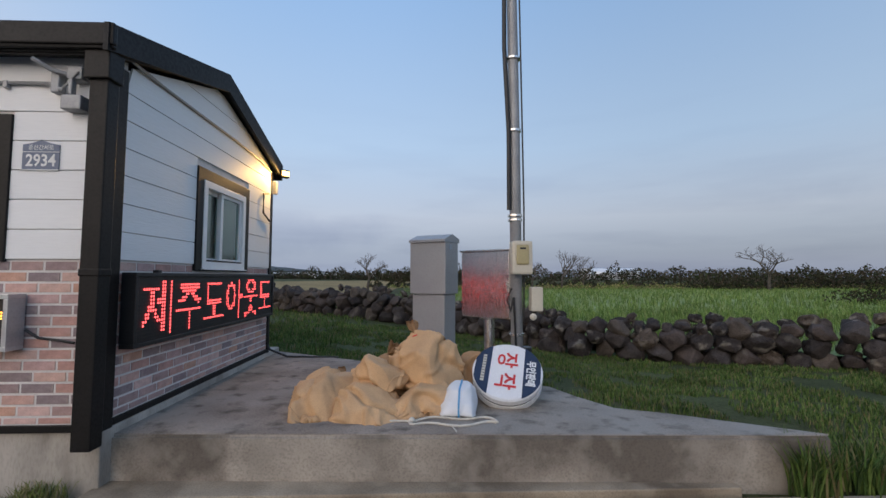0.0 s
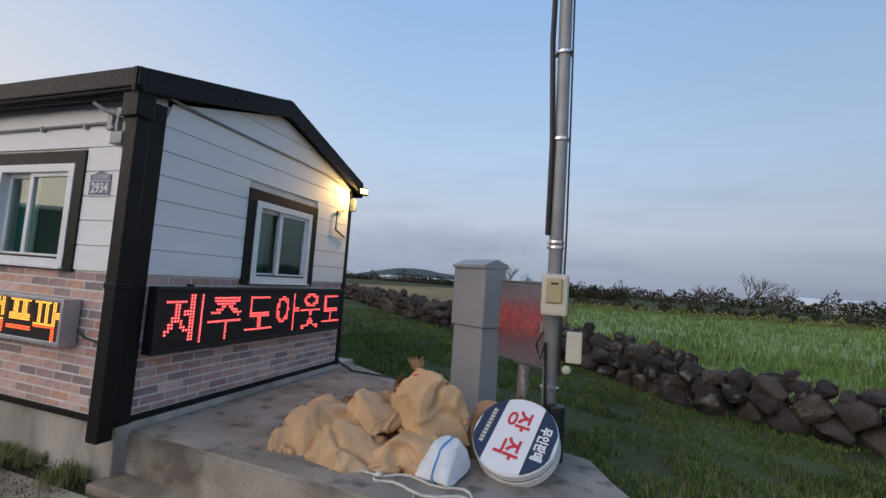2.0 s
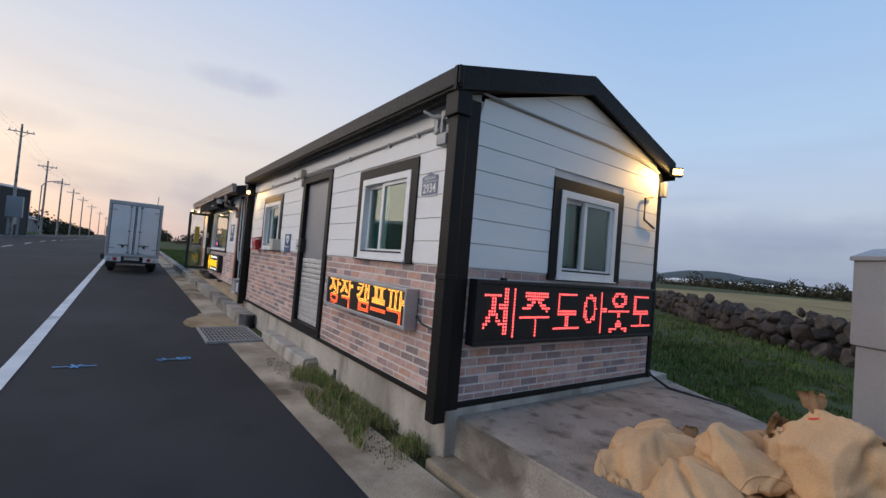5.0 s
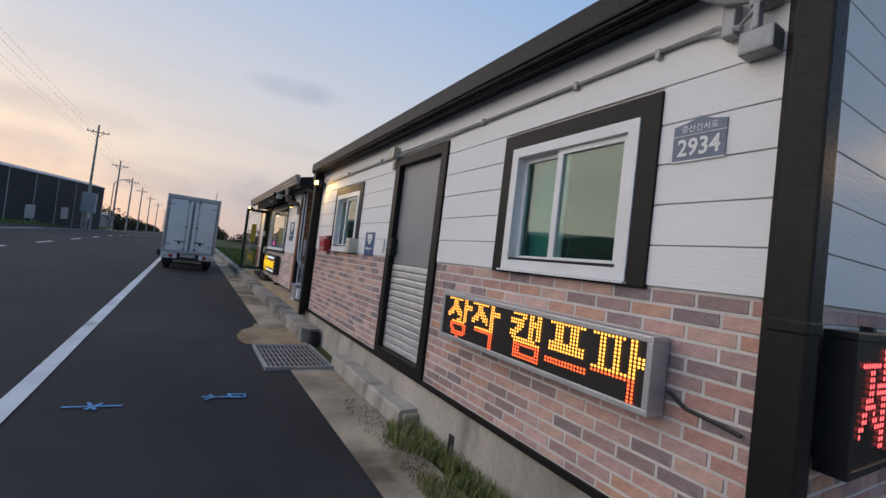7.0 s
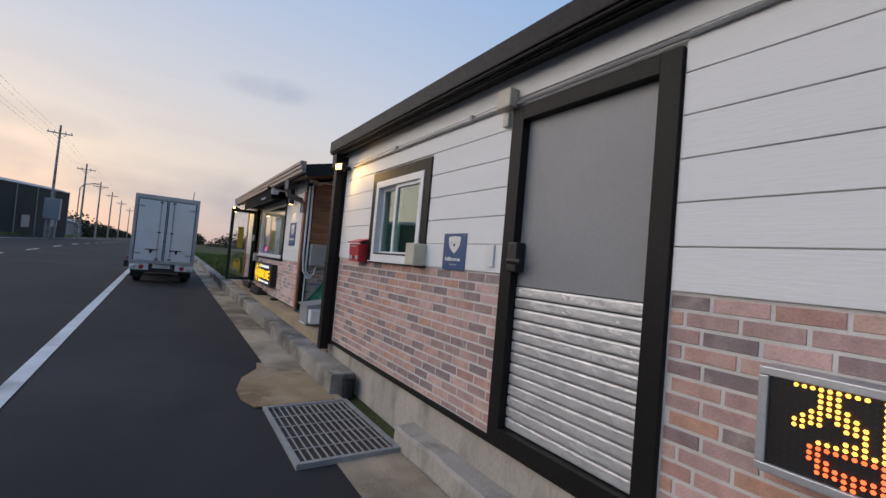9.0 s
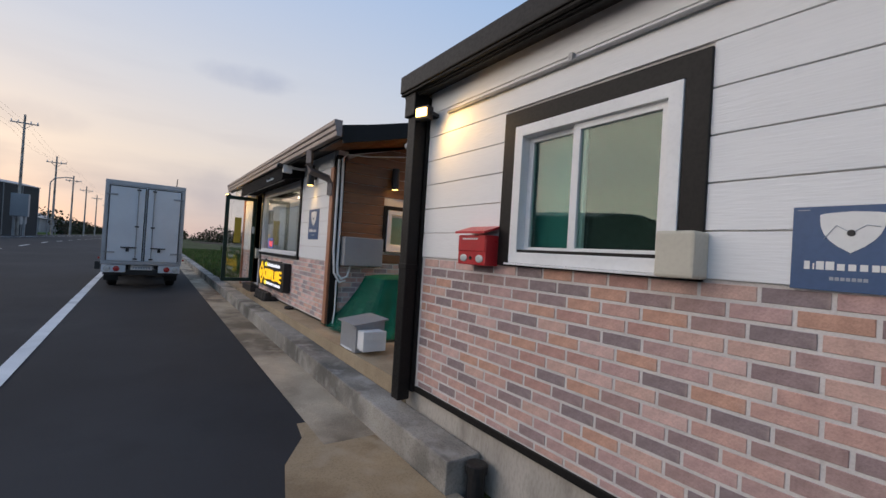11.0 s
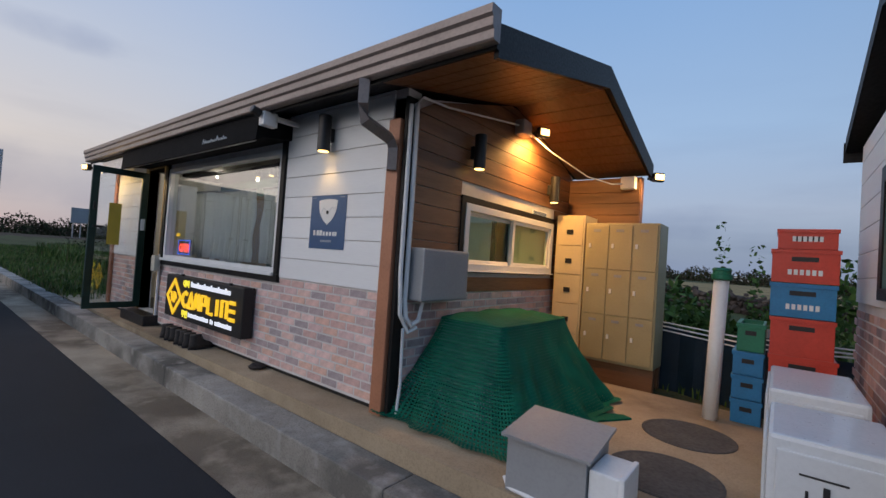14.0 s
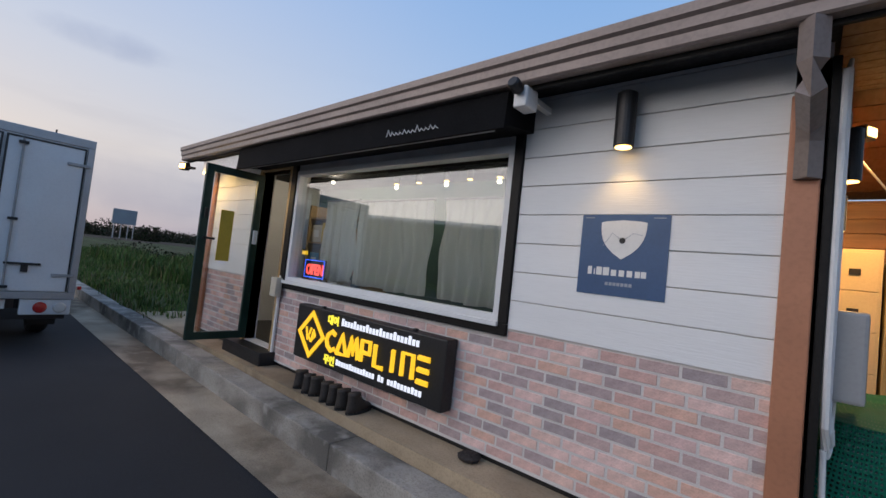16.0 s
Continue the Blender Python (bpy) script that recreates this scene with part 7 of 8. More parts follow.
# ---- parked box truck ----
def truck():
    TX, TY0, TY1 = -17.9, .15, 1.69
    z = road_z(-19)
    t = thing("box_truck", (TX - 2.4, .92, z), "white box truck parked on the shoulder", "truck")
    bx = part("cargo_box", box(TX - 2.9, TX - .02, TY0 + .03, TY1 - .03, .80, 2.60, .01), M["truck_white"], t)
    fr = bmesh.new()
    for r in ((TY0, TY1, .74, .82), (TY0, TY1, 2.54, 2.64), (TY0, TY0 + .07, .82, 2.54), (TY1 - .07, TY1, .82, 2.54)):
        solid(fr, TX - .05, TX + .0, *r, .008)
    solid(fr, TX - 2.92, TX - .05, TY1 - .05, TY1 + .0, 2.56, 2.64, .006)
    solid(fr, TX - 2.92, TX - .05, TY1 - .04, TY1 + .0, .74, .82, .006)
    solid(fr, TX - 2.92, TX - .05, TY0 - .0, TY0 + .05, 2.56, 2.64, .006)
    part("box_frame", fr, M["truck_grey"], bx, "grey metal corner rails")
    mid = (TY0 + TY1) / 2
    for a, b, s in ((TY0 + .08, mid - .012, -1), (mid + .012, TY1 - .08, 1)):
        d = part("rear_door", box(TX - .015, TX + .012, a, b, .83, 2.52, .006), M["truck_white"], t)
        part("door_seal", boxes([(TX + .0, TX + .016, a, a + .018, .83, 2.52), (TX + .0, TX + .016, b - .018, b, .83, 2.52), (TX + .0, TX + .016, a + .018, b - .018, 2.50, 2.52)]), M["charcoal"], d)
        yb = mid + s * .15
        part("lock_bar", tube([(TX + .03, yb, .86), (TX + .03, yb, 2.50)], .011, 8), M["galv"], d)
        part("lock_handle", boxes([(TX + .012, TX + .04, mid + s * .28 - .15, mid + s * .28 + .15, 1.12, 1.145), (TX + .012, TX + .035, mid + s * .30 - .03, mid + s * .30 + .03, 1.04, 1.12)], .004), M["charcoal"], d)
        for zz in (.86, 1.60, 2.44):
            part("bar_keeper", box(TX + .012, TX + .045, yb - .04, yb + .04, zz, zz + .03, .003), M["charcoal"], d)
        ye = TY0 + .08 if s < 0 else TY1 - .08
        for zz in (1.0, 2.30):
            part("hinge", box(TX + .0, TX + .03, min(ye, ye - s * .16) - .05 * (s < 0), max(ye, ye - s * .16) + .05 * (s > 0), zz, zz + .035, .004), M["galv"], d)
    for ya, yb in ((TY0 + .02, TY0 + .46), (TY1 - .46, TY1 - .02)):
        part("rear_skirt", box(TX - .10, TX - .02, ya, yb, .56, .735, .012), M["truck_white"], t)
    part("bumper_bar", box(TX - .16, TX - .10, TY0 + .05, TY1 - .05, .50, .62, .01), M["charcoal"], t)
    pl = part("number_plate", box(TX - .09, TX - .08, mid - .22, mid + .20, .62, .72, .004), M["print_white"], t, "white number plate")
    part("plate_bars", boxes([(TX - .08, TX - .077, mid - .18 + i * .05, mid - .145 + i * .05, .645, .695) for i in range(7)]), M["print_grey"], pl)
    for s, yy in ((-1, TY0), (1, TY1)):
        for off, mt, nm in ((.12, "lens_clear", "reversing_light"), (.29, "lens_red", "tail_light")):
            part(nm, lathe([(.06, 0), (.062, .012), (.05, .026), (.01, .03)], (TX - .02, yy - s * off, .645), 18, Matrix.Rotation(radians(90), 4, "Y")), M[mt], t)
        for xx in (TX - 1.15, TX - 3.6):
            w = part("wheel", lathe([(.13, -.10), (.28, -.10), (.31, -.07), (.315, 0), (.31, .07), (.28, .10), (.13, .10)], (xx, yy - s * .17, z + .315), 26, Matrix.Rotation(radians(90), 4, "X")), M["rubber"], t)
            part("rim", lathe([(.02, -.104), (.13, -.104), (.15, -.06), (.15, .06), (.13, .104), (.02, .104)], (xx, yy - s * .17, z + .315), 20, Matrix.Rotation(radians(90), 4, "X")), M["galv"], w)
        part("mudguard", box(TX - .80, TX - .78, yy - s * .17 - .14, yy - s * .17 + .14, .32, .70, .004), M["rubber"], t)
        part("marker_light", box(TX - .02, TX + .02, yy - .02 + s * .03, yy + .02 + s * .03, .86, .90, .004), M["lens_red"], t)
    part("chassis", boxes([(TX - 4.3, TX - .2, .55, .65, .50, .72), (TX - 4.3, TX - .2, 1.2, 1.3, .50, .72)], .01), M["charcoal"], t)
    cab_b = prism([(-4.75, .45), (-3.05, .45), (-3.05, 2.05), (-3.9, 2.10), (-4.45, 1.45), (-4.75, 1.2)], TY1 - TY0 - .06, Matrix.Translation((TX, TY1 - .03, 0)) @ Matrix(((1, 0, 0, 0), (0, 0, -1, 0), (0, 1, 0, 0), (0, 0, 0, 1))))
    part("cab", cab_b, M["truck_white"], t)
    for s, yy in ((-1, TY0), (1, TY1)):
        mi = part("wing_mirror", box(TX - 4.1, TX - 4.02, yy + s * .10 - .07, yy + s * .10 + .07, 1.45, 1.80, .02), M["charcoal"], t)
        part("mirror_arm", tube([(TX - 4.05, yy - s * .02, 1.45), (TX - 4.06, yy + s * .10, 1.47)], .012, 6), M["charcoal"], mi)
    part("aerial", tube([(TX - 2.85, TY1 - .1, 2.60), (TX - 2.86, TY1 - .06, 3.15)], .012, 6), M["charcoal"], t)
    part("side_hook", boxes([(TX - .12, TX - .05, TY0 - .10, TY0 - .0, .62, .80)], .01), M["charcoal"], t)


truck()

# ---- landscape ----
def along(line, d):
    """The point and heading at distance d along a polyline."""
    for a, b in zip(line, line[1:]):
        v = Vector(b) - Vector(a)
        if d <= v.length:
            return Vector(a) + v.normalized() * d, v.normalized()
        d -= v.length
    return Vector(line[-1]), v.normalized()


def stone_mesh(seed, near=True):
    """A broken boulder: the hull of a few points, its arris chipped and its faces pitted."""
    rng = random.Random(seed * 31 + 7)
    bm = bmesh.new()
    for k in range(26):
        v = Vector((rng.gauss(0, 1), rng.gauss(0, 1), rng.gauss(0, 1))).normalized()
        q = max(abs(v.x), abs(v.y), abs(v.z))
        bm.verts.new(v * (.5 * (.55 + .40 / q * .75)) * rng.uniform(.88, 1.08))
    hull = bmesh.ops.convex_hull(bm, input=bm.verts)
    bmesh.ops.delete(bm, geom=list({g for g in hull["geom_interior"] + hull["geom_unused"] if isinstance(g, bmesh.types.BMVert)}), context="VERTS")
    bmesh.ops.dissolve_limit(bm, angle_limit=.28, verts=bm.verts, edges=bm.edges)
    bmesh.ops.bevel(bm, geom=bm.edges[:], offset=.035, segments=1, affect="EDGES")
    bmesh.ops.triangulate(bm, faces=bm.faces)
    if near:
        bmesh.ops.subdivide_edges(bm, edges=[e for e in bm.edges if e.calc_length() > .16], cuts=1)
        bmesh.ops.triangulate(bm, faces=bm.faces)
        o = Vector((seed * 7.1, seed * 3.3, seed))
        for v in bm.verts:
            v.co *= 1 + .16 * noise.noise(v.co * 4 + o) + .09 * noise.noise(v.co * 11 + o)
    bmesh.ops.recalc_face_normals(bm, faces=bm.faces)
    me = bpy.data.meshes.new("stone")
    bm.to_mesh(me)
    bm.free()
    me.materials.append(M["basalt_piece"])
    return me


M["basalt_piece"] = mat("basalt_piece", (.075, .062, .056), .92, var=.35, scale=4, fine=22, bump=.9, bump_dist=.03, per="object", tones=[(.06, .05, .046), (.085, .068, .06), (.05, .043, .04), (.105, .085, .07), (.07, .06, .056), (.12, .095, .075)], stain=(.30, .27, .22), stain_lo=.56, stain_hi=.72, spec=.12)
STONES = [stone_mesh(i) for i in range(14)]
FAR_STONES = [stone_mesh(i + 40, False) for i in range(8)]
WALL_LINE = [(8.2, 4.7), (7.2, 5.6), (6.2, 6.5), (5.5, 6.95), (4.4, 7.3), (3.5, 7.75), (2.45, 8.35), (1.95, 9.15), (.2, 10.9), (-3.2, 13.0), (-6, 16), (-10, 20.5), (-20, 27)]
stone_wall = thing("dry_stone_wall", (2.5, 6, .1), "dark dry-stone wall of rough basalt boulders", "stone wall")


def build_wall():
    rng = random.Random(21)
    base = origin(stone_wall)
    total = sum((Vector(b) - Vector(a)).length for a, b in zip(WALL_LINE, WALL_LINE[1:]))
    made = 0
    rest = bmesh.new()
    for course, (zc, s0, s1) in enumerate(((.12, .34, .58), (.34, .28, .52), (.52, .22, .44), (.66, .18, .36))):
        d = rng.uniform(0, .2)
        while d < total:
            w = rng.uniform(s0, s1)
            p, h = along(WALL_LINE, d + w / 2)
            hgt = .70 + .13 * noise.noise((d * .45, 4.2, 0))
            zz = land_z(p.x, p.y) + zc * (hgt / .62) + rng.uniform(-.04, .04)
            skip = course == 3 and rng.random() < .45
            if not skip:
                for side in (0, 1):
                    if side and course == 3:
                        continue
                    n = Vector((-h.y, h.x))
                    q = p + n * ((.10 if side else -.10) + rng.uniform(-.05, .05))
                    m = Matrix.LocRotScale(Vector((q.x, q.y, zz)), Euler((rng.uniform(-.9, .9), rng.uniform(-.6, .6), math.atan2(h.y, h.x) + rng.uniform(-.9, .9))), Vector((w * 1.12, w * rng.uniform(.85, 1.1), w * rng.uniform(.72, 1.12))))
                    me = rng.choice(STONES)
                    if d < 13.5 and made < 300 and not side or (side and d < 11 and made < 300 and rng.random() < .4):
                        o = bpy.data.objects.new("stone", me)
                        scene.collection.objects.link(o)
                        o.parent = stone_wall
                        o.matrix_local = Matrix.Translation(-base) @ m
                        made += 1
                    else:
                        n0 = len(rest.verts)
                        rest.from_mesh(rng.choice(FAR_STONES))
                        rest.verts.ensure_lookup_table()
                        bmesh.ops.transform(rest, matrix=m, verts=rest.verts[n0:])
            d += w * .92
    part("rubble", rest, M["basalt"], stone_wall, "far run of the same basalt boulders")["kind"] = "stuff"


build_wall()


def blades(name, spots, height, width, material, label, category="grass", per=4, seed=1, lean=.5):
    """Many small bent leaf blades as one object."""
    rng = np.random.RandomState(seed)
    spots = np.asarray(spots, dtype=float)
    n = len(spots)
    base = np.repeat(spots, per, axis=0)
    k = len(base)
    base[:, :2] += rng.normal(0, width * 2.2, (k, 2))
    ang = rng.uniform(0, math.tau, k)
    h = height * rng.uniform(.45, 1.15, k)
    out = lean * h * rng.uniform(.3, 1.2, k)
    dx, dy = np.cos(ang), np.sin(ang)
    px, py = -dy * width * .5, dx * width * .5
    v = np.empty((k, 5, 3))
    v[:, 0] = base + np.stack([px, py, np.full(k, -.01)], 1)
    v[:, 1] = base + np.stack([-px, -py, np.full(k, -.01)], 1)
    v[:, 2] = base + np.stack([dx * out * .35 - px * .9, dy * out * .35 - py * .9, h * .62], 1)
    v[:, 3] = base + np.stack([dx * out * .35 + px * .9, dy * out * .35 + py * .9, h * .62], 1)
    v[:, 4] = base + np.stack([dx * out, dy * out, h], 1)
    faces = []
    for i in range(k):
        j = i * 5
        faces += [(j, j + 1, j + 2, j + 3), (j + 3, j + 2, j + 4)]
    me = bpy.data.meshes.new(name)
    me.from_pydata(v.reshape(-1, 3).tolist(), [], faces)
    me.materials.append(material)
    return tagged(new(name, me), label, category, kind="stuff")


def scatter(n, x0, x1, y0, y1, seed, keep, lift=0.0):
    rng = random.Random(seed)
    out = []
    while len(out) < n:
        x, y = rng.uniform(x0, x1), rng.uniform(y0, y1)
        if keep(x, y):
            out.append((x, y, land_z(x, y) + lift))
    return out


def wall_y(x):
    for (xa, ya), (xb, yb) in zip(WALL_LINE, WALL_LINE[1:]):
        if xb <= x <= xa:
            return ya + (yb - ya) * (x - xa) / (xb - xa)
    return 2.0 if x > 8.2 else 30


def in_poly(x, y, poly):
    c = False
    for (xa, ya), (xb, yb) in zip(poly, poly[1:] + poly[:1]):
        if (ya > y) != (yb > y) and x < (xb - xa) * (y - ya) / (yb - ya) + xa:
            c = not c
    return c


def lawn(x, y):
    if in_poly(x, y, pad_poly) or (x < -1.9 and y < 6.0):
        return False
    clump = noise.noise((x * 1.6, y * 1.6, 7)) + .5 * noise.noise((x * 5, y * 5, 2))
    return clump > -.06 - .16 * random.random()


blades("grass", scatter(19000, -4, 8.2, 2.75, 10.5, 31, lambda x, y: lawn(x, y) and y < wall_y(x) + .1), .062, .009, M["grass"], "short tufty green grass round the pad", per=4, seed=1)
blades("grass", scatter(3500, -12, -1.5, 6.0, 16, 32, lambda x, y: y < wall_y(x)), .12, .016, M["grass"], "rough green grass behind the cabin", per=4, seed=2)
strip = [(x, y, road_z(x) + .01) for x, y, z in scatter(950, -4.6, -2.1, 2.28, 2.74, 33, lambda x, y: noise.noise((x * 2.2, y * 4, 1)) > -.15 + (2.58 - y) * 1.1)]
blades("grass", strip, .10, .005, M["weeds"], "sparse half-dry weeds at the foot of the plinth", per=4, seed=3, lean=.9)
blades("dry_litter", [(x, y, road_z(x) + .012) for x, y, z in scatter(900, -5.3, -2.0, 2.3, 2.72, 34, lambda x, y: True)], .008, .006, M["litter"], "dry leaf litter along the gutter", "litter", per=2, seed=4, lean=2.0)
blades("weed", [(2.32 + random.uniform(-.10, .10), 2.58 + random.uniform(-.05, .05), -.02) for i in range(60)], .34, .012, M["grass"], "tall weed at the corner of the pad", "weed", per=4, seed=5)
blades("weed", [(2.85 + random.uniform(-.25, .25), 2.75 + random.uniform(-.2, .2), -.02) for i in range(120)], .26, .012, M["grass"], "long grass beside the pad", "weed", per=4, seed=6)
blades("grass", [(x, y, road_z(x) + .16) for x, y, z in scatter(6500, -40, -18.6, 2.72, 7.5, 35, lambda x, y: True)], .16, .018, M["grass"], "bright green verge grass beyond the shop", per=4, seed=7)
blades("weed", [(x, y, road_z(x) + .20) for x, y, z in scatter(1600, -34, -20, 4.5, 8.5, 36, lambda x, y: noise.noise((x * .4, y * .5, 3)) > .05)], .5, .03, M["grass"], "tall green weeds behind the verge", "weed", per=4, seed=8)

# fields
def field(name, poly, material, label, lift=.05):
    bm = bmesh.new()
    vs = [bm.verts.new((x, y, land_z(x, max(y, 12)) + lift)) for x, y in poly]
    bm.faces.new(vs)
    bmesh.ops.triangulate(bm, faces=bm.faces)
    bmesh.ops.recalc_face_normals(bm, faces=bm.faces)
    return tagged(part(name, bm, material), label, "field", kind="structure")


CROP_EDGE = [(8.6, 5.3), (7.6, 6.1), (6.5, 7.0), (5.7, 7.5), (4.6, 7.85), (3.75, 8.25), (2.8, 8.8), (2.3, 9.5), (.5, 11.3), (-1.2, 12.4), (-2.5, 42), (60, 46), (60, 5.3)]
fz = bmesh.new()
fv = [fz.verts.new((x, y, .03)) for x, y in CROP_EDGE]
fz.faces.new(fv)
tagged(part("crop_field", fz, M["crop"]), "green young crop field behind the stone wall", "field", kind="structure")


def crop_spots(n, far0, far1, seed):
    rng = random.Random(seed)
    out = []
    while len(out) < n:
        y = far0 + (far1 - far0) * rng.random() ** 1.4
        x = rng.uniform(-2, 48)
        if in_poly(x, y, CROP_EDGE):
            out.append((x, y, .02))
    return out


blades("crop_rows", crop_spots(14000, 3, 16, 41), .26, .016, M["crop"], "dense narrow leaves of a green crop", "crop", per=4, seed=9, lean=.45)
blades("crop_rows", crop_spots(11000, 12, 44, 42), .30, .035, M["crop"], "dense narrow leaves of a green crop", "crop", per=3, seed=10, lean=.45)
blades("crop_rows", [(-.3 + random.uniform(-6, 0.2), random.uniform(11, 26), .2) for i in range(10)], .3, .03, M["crop"], "stray crop leaves at the field edge", "crop", per=4, seed=11)
field("stubble_field", [(-2.6, 17), (-3.2, 108), (-80, 108), (-60, 36), (-21, 28.5), (-9.5, 21.5), (-5, 17)], M["stubble"], "dry golden stubble field behind the wall")
field("ploughed_field", [(-19.6, 8.2), (-19.6, 40), (-110, 60), (-110, 8.2)], M["field_soil"], "bare brown ploughed field beyond the shop", .12)


def thicket(name, line, n, depth, height, leaf, material, label, seed, z=0.0, rough=.6, kind="stuff", category="hedge"):
    """A ragged belt of many small leaves along a line, with gaps and an uneven top."""
    rng = np.random.RandomState(seed)
    total = sum((Vector(b) - Vector(a)).length for a, b in zip(line, line[1:]))
    k = n
    ds = rng.uniform(0, total, k)
    pts = np.empty((k, 3))
    for i, d in enumerate(ds):
        p, h = along(line, d)
        off = rng.uniform(-.5, .5) * depth
        top = height * (1 - rough + rough * (.5 + 1.0 * noise.noise((d * 1.2 / height, seed, 0)) + .5 * noise.noise((d * 4 / height, seed, 5))))
        top *= 1 - .5 * (2 * off / depth) ** 2
        f = rng.uniform(0, 1) ** .75
        pts[i] = (p.x - h.y * off, p.y + h.x * off, z + max(.1, top) * f)
    ax = rng.normal(0, 1, (k, 3))
    ax /= np.linalg.norm(ax, axis=1, keepdims=True)
    ay = np.cross(ax, rng.normal(0, 1, (k, 3)))
    ay /= np.linalg.norm(ay, axis=1, keepdims=True)
    s = leaf * rng.uniform(.5, 1.3, (k, 1))
    v = np.stack([pts - ax * s, pts + ay * s * .6, pts + ax * s, pts - ay * s * .6], 1)
    me = bpy.data.meshes.new(name)
    me.from_pydata(v.reshape(-1, 3).tolist(), [], [(4 * i, 4 * i + 1, 4 * i + 2, 4 * i + 3) for i in range(k)])
    me.materials.append(material)
    return tagged(new(name, me), label, category, kind=kind)


thicket("hedge_belt", [(-6, 44), (10, 45.5), (30, 46), (62, 44)], 24000, 3.0, 1.45, .11, M["hedge"], "ragged dark scrub belt behind the crop field", 51, .0, .9)
thicket("hedge_belt", [(-4, 42.6), (12, 43.4), (34, 43.8), (60, 41)], 12000, 1.6, .95, .09, M["weeds"], "dry brown brush in front of the scrub belt", 66, .0, .85)
thicket("hedge_belt", [(26, 41), (40, 44), (60, 40)], 14000, 4.0, 2.3, .11, M["hedge"], "dense dark green bushes at the field edge", 52, .0, .5)
thicket("hedge_belt", [(20, 19.5), (30, 22), (48, 24)], 8000, 3.0, 1.2, .08, M["hedge"], "low dark scrub at the right field edge", 53, .0, .7)
thicket("far_woods", [(-60, 135), (-20, 135), (20, 120), (80, 105), (140, 60)], 26000, 12, 4.6, .3, M["hedge"], "far dark tree belt on the horizon", 54, .2, .6)
thicket("far_woods", [(-9, 92), (-2, 90), (8, 88)], 8000, 4, 3.0, .18, M["hedge"], "dark shrubs beyond the stubble field", 55, .2, .7)
thicket("far_woods", [(-160, 60), (-130, 30), (-115, 12)], 14000, 10, 4.0, .26, M["hedge"], "far dark tree belt beyond the ploughed field", 56, .5, .6)
thicket("far_woods", [(-120, 66), (-100, 80), (-80, 112)], 11000, 8, 3.2, .26, M["hedge"], "far dark tree belt beyond the ploughed field", 57, .3, .6)
thicket("far_woods", [(-420, 14), (-300, 8), (-190, 9)], 9000, 10, 7, .5, M["hedge"], "roadside trees far along the road", 58, .5, .6)
thicket("far_woods", [(-420, -26), (-260, -24), (-125, -18)], 10000, 10, 6, .45, M["hedge"], "roadside trees far along the road", 59, .5, .7)
thicket("far_woods", [(-38, -30), (-10, -27), (20, -29), (60, -34)], 15000, 5, 4.4, .17, M["hedge"], "dark scrub belt across the road", 65, .0, .45)
thicket("hedge_belt", [(-44, 7.4), (-30, 8.0), (-22, 8.6)], 6000, 1.6, 1.0, .06, M["hedge"], "low dark brush at the edge of the field", 60, .3, .8)
thicket("shrub", [(-10.6, 8.9), (-9.4, 8.6), (-8.3, 9.0)], 2600, 1.1, 1.9, .07, M["shrub"], "fresh green shrubs behind the yard", 61, .15, .75, "stuff", "shrub")
for i, (x, y) in enumerate(((-9.9, 8.4), (-9.5, 8.7), (-9.1, 8.5), (-8.8, 8.9))):
    thicket("shrub", [(x, y), (x + .16, y + .05)], 170, .26, 2.4 - .2 * i, .045, M["shrub"], "tall leafy green shoots behind the yard", 70 + i, .15, .2, "stuff", "shrub")
thicket("far_woods", [(-90, 112), (-40, 116), (-6, 118)], 9000, 5, 3.6, .26, M["hedge"], "low scrub past the stubble field", 62, .2, .8)


def bare_tree(name, at, height, spread, seed, label):
    """A leafless tree: tapering trunk, forking limbs, flat-topped fine twigs."""
    rng = random.Random(seed)
    t = thing(name, at, label, "tree", "bare trees")
    trunk, limbs, twigs = bmesh.new(), bmesh.new(), bmesh.new()

    def grow(p, d, length, r, depth):
        q = p + d * length
        mid = p + d * length * .5 + Vector((rng.uniform(-1, 1), rng.uniform(-1, 1), rng.uniform(-.5, .5))) * length * .09
        bm = trunk if depth == 0 else limbs if depth < 3 else twigs
        tube([p, mid, q], r, 6 if depth < 3 else 4, bm=bm, r_end=r * .62)
        if depth >= 5:
            return
        for k in range(3 if depth < 4 else 2):
            a = rng.uniform(0, math.tau)
            out = Vector((math.cos(a), math.sin(a), 0))
            nd = (d * .75 + out * spread * rng.uniform(.4, 1.0) + Vector((0, 0, rng.uniform(-.05, .22)))).normalized()
            grow(q if k else mid.lerp(q, .7), nd, length * rng.uniform(.58, .82), r * .58, depth + 1)

    grow(Vector((0, 0, -.1)), Vector((.05, 0, 1)).normalized(), height * .32, height * .03, 0)
    part("trunk", trunk, M["bark"], t, local=True)
    part("limb", limbs, M["bark"], t, local=True)
    tw = part("twig_work", twigs, M["bark"], t, local=True)
    tw["kind"] = "stuff"


bare_tree("tree", (31.5, 38.8, 0), 5.2, 1.05, 3, "leafless wide-crowned tree standing in the field hedge")
bare_tree("tree", (13.5, 43, 0), 4.4, .7, 4, "small leafless tree in the field hedge")
bare_tree("tree", (10.6, 43.5, 0), 3.4, .8, 5, "small leafless tree in the field hedge")
bare_tree("tree", (16.0, 44, 0), 3.6, .8, 6, "small leafless tree in the field hedge")
bare_tree("tree", (-4.6, 34.0, .2), 3.6, .8, 7, "small leafless tree past the stubble field")

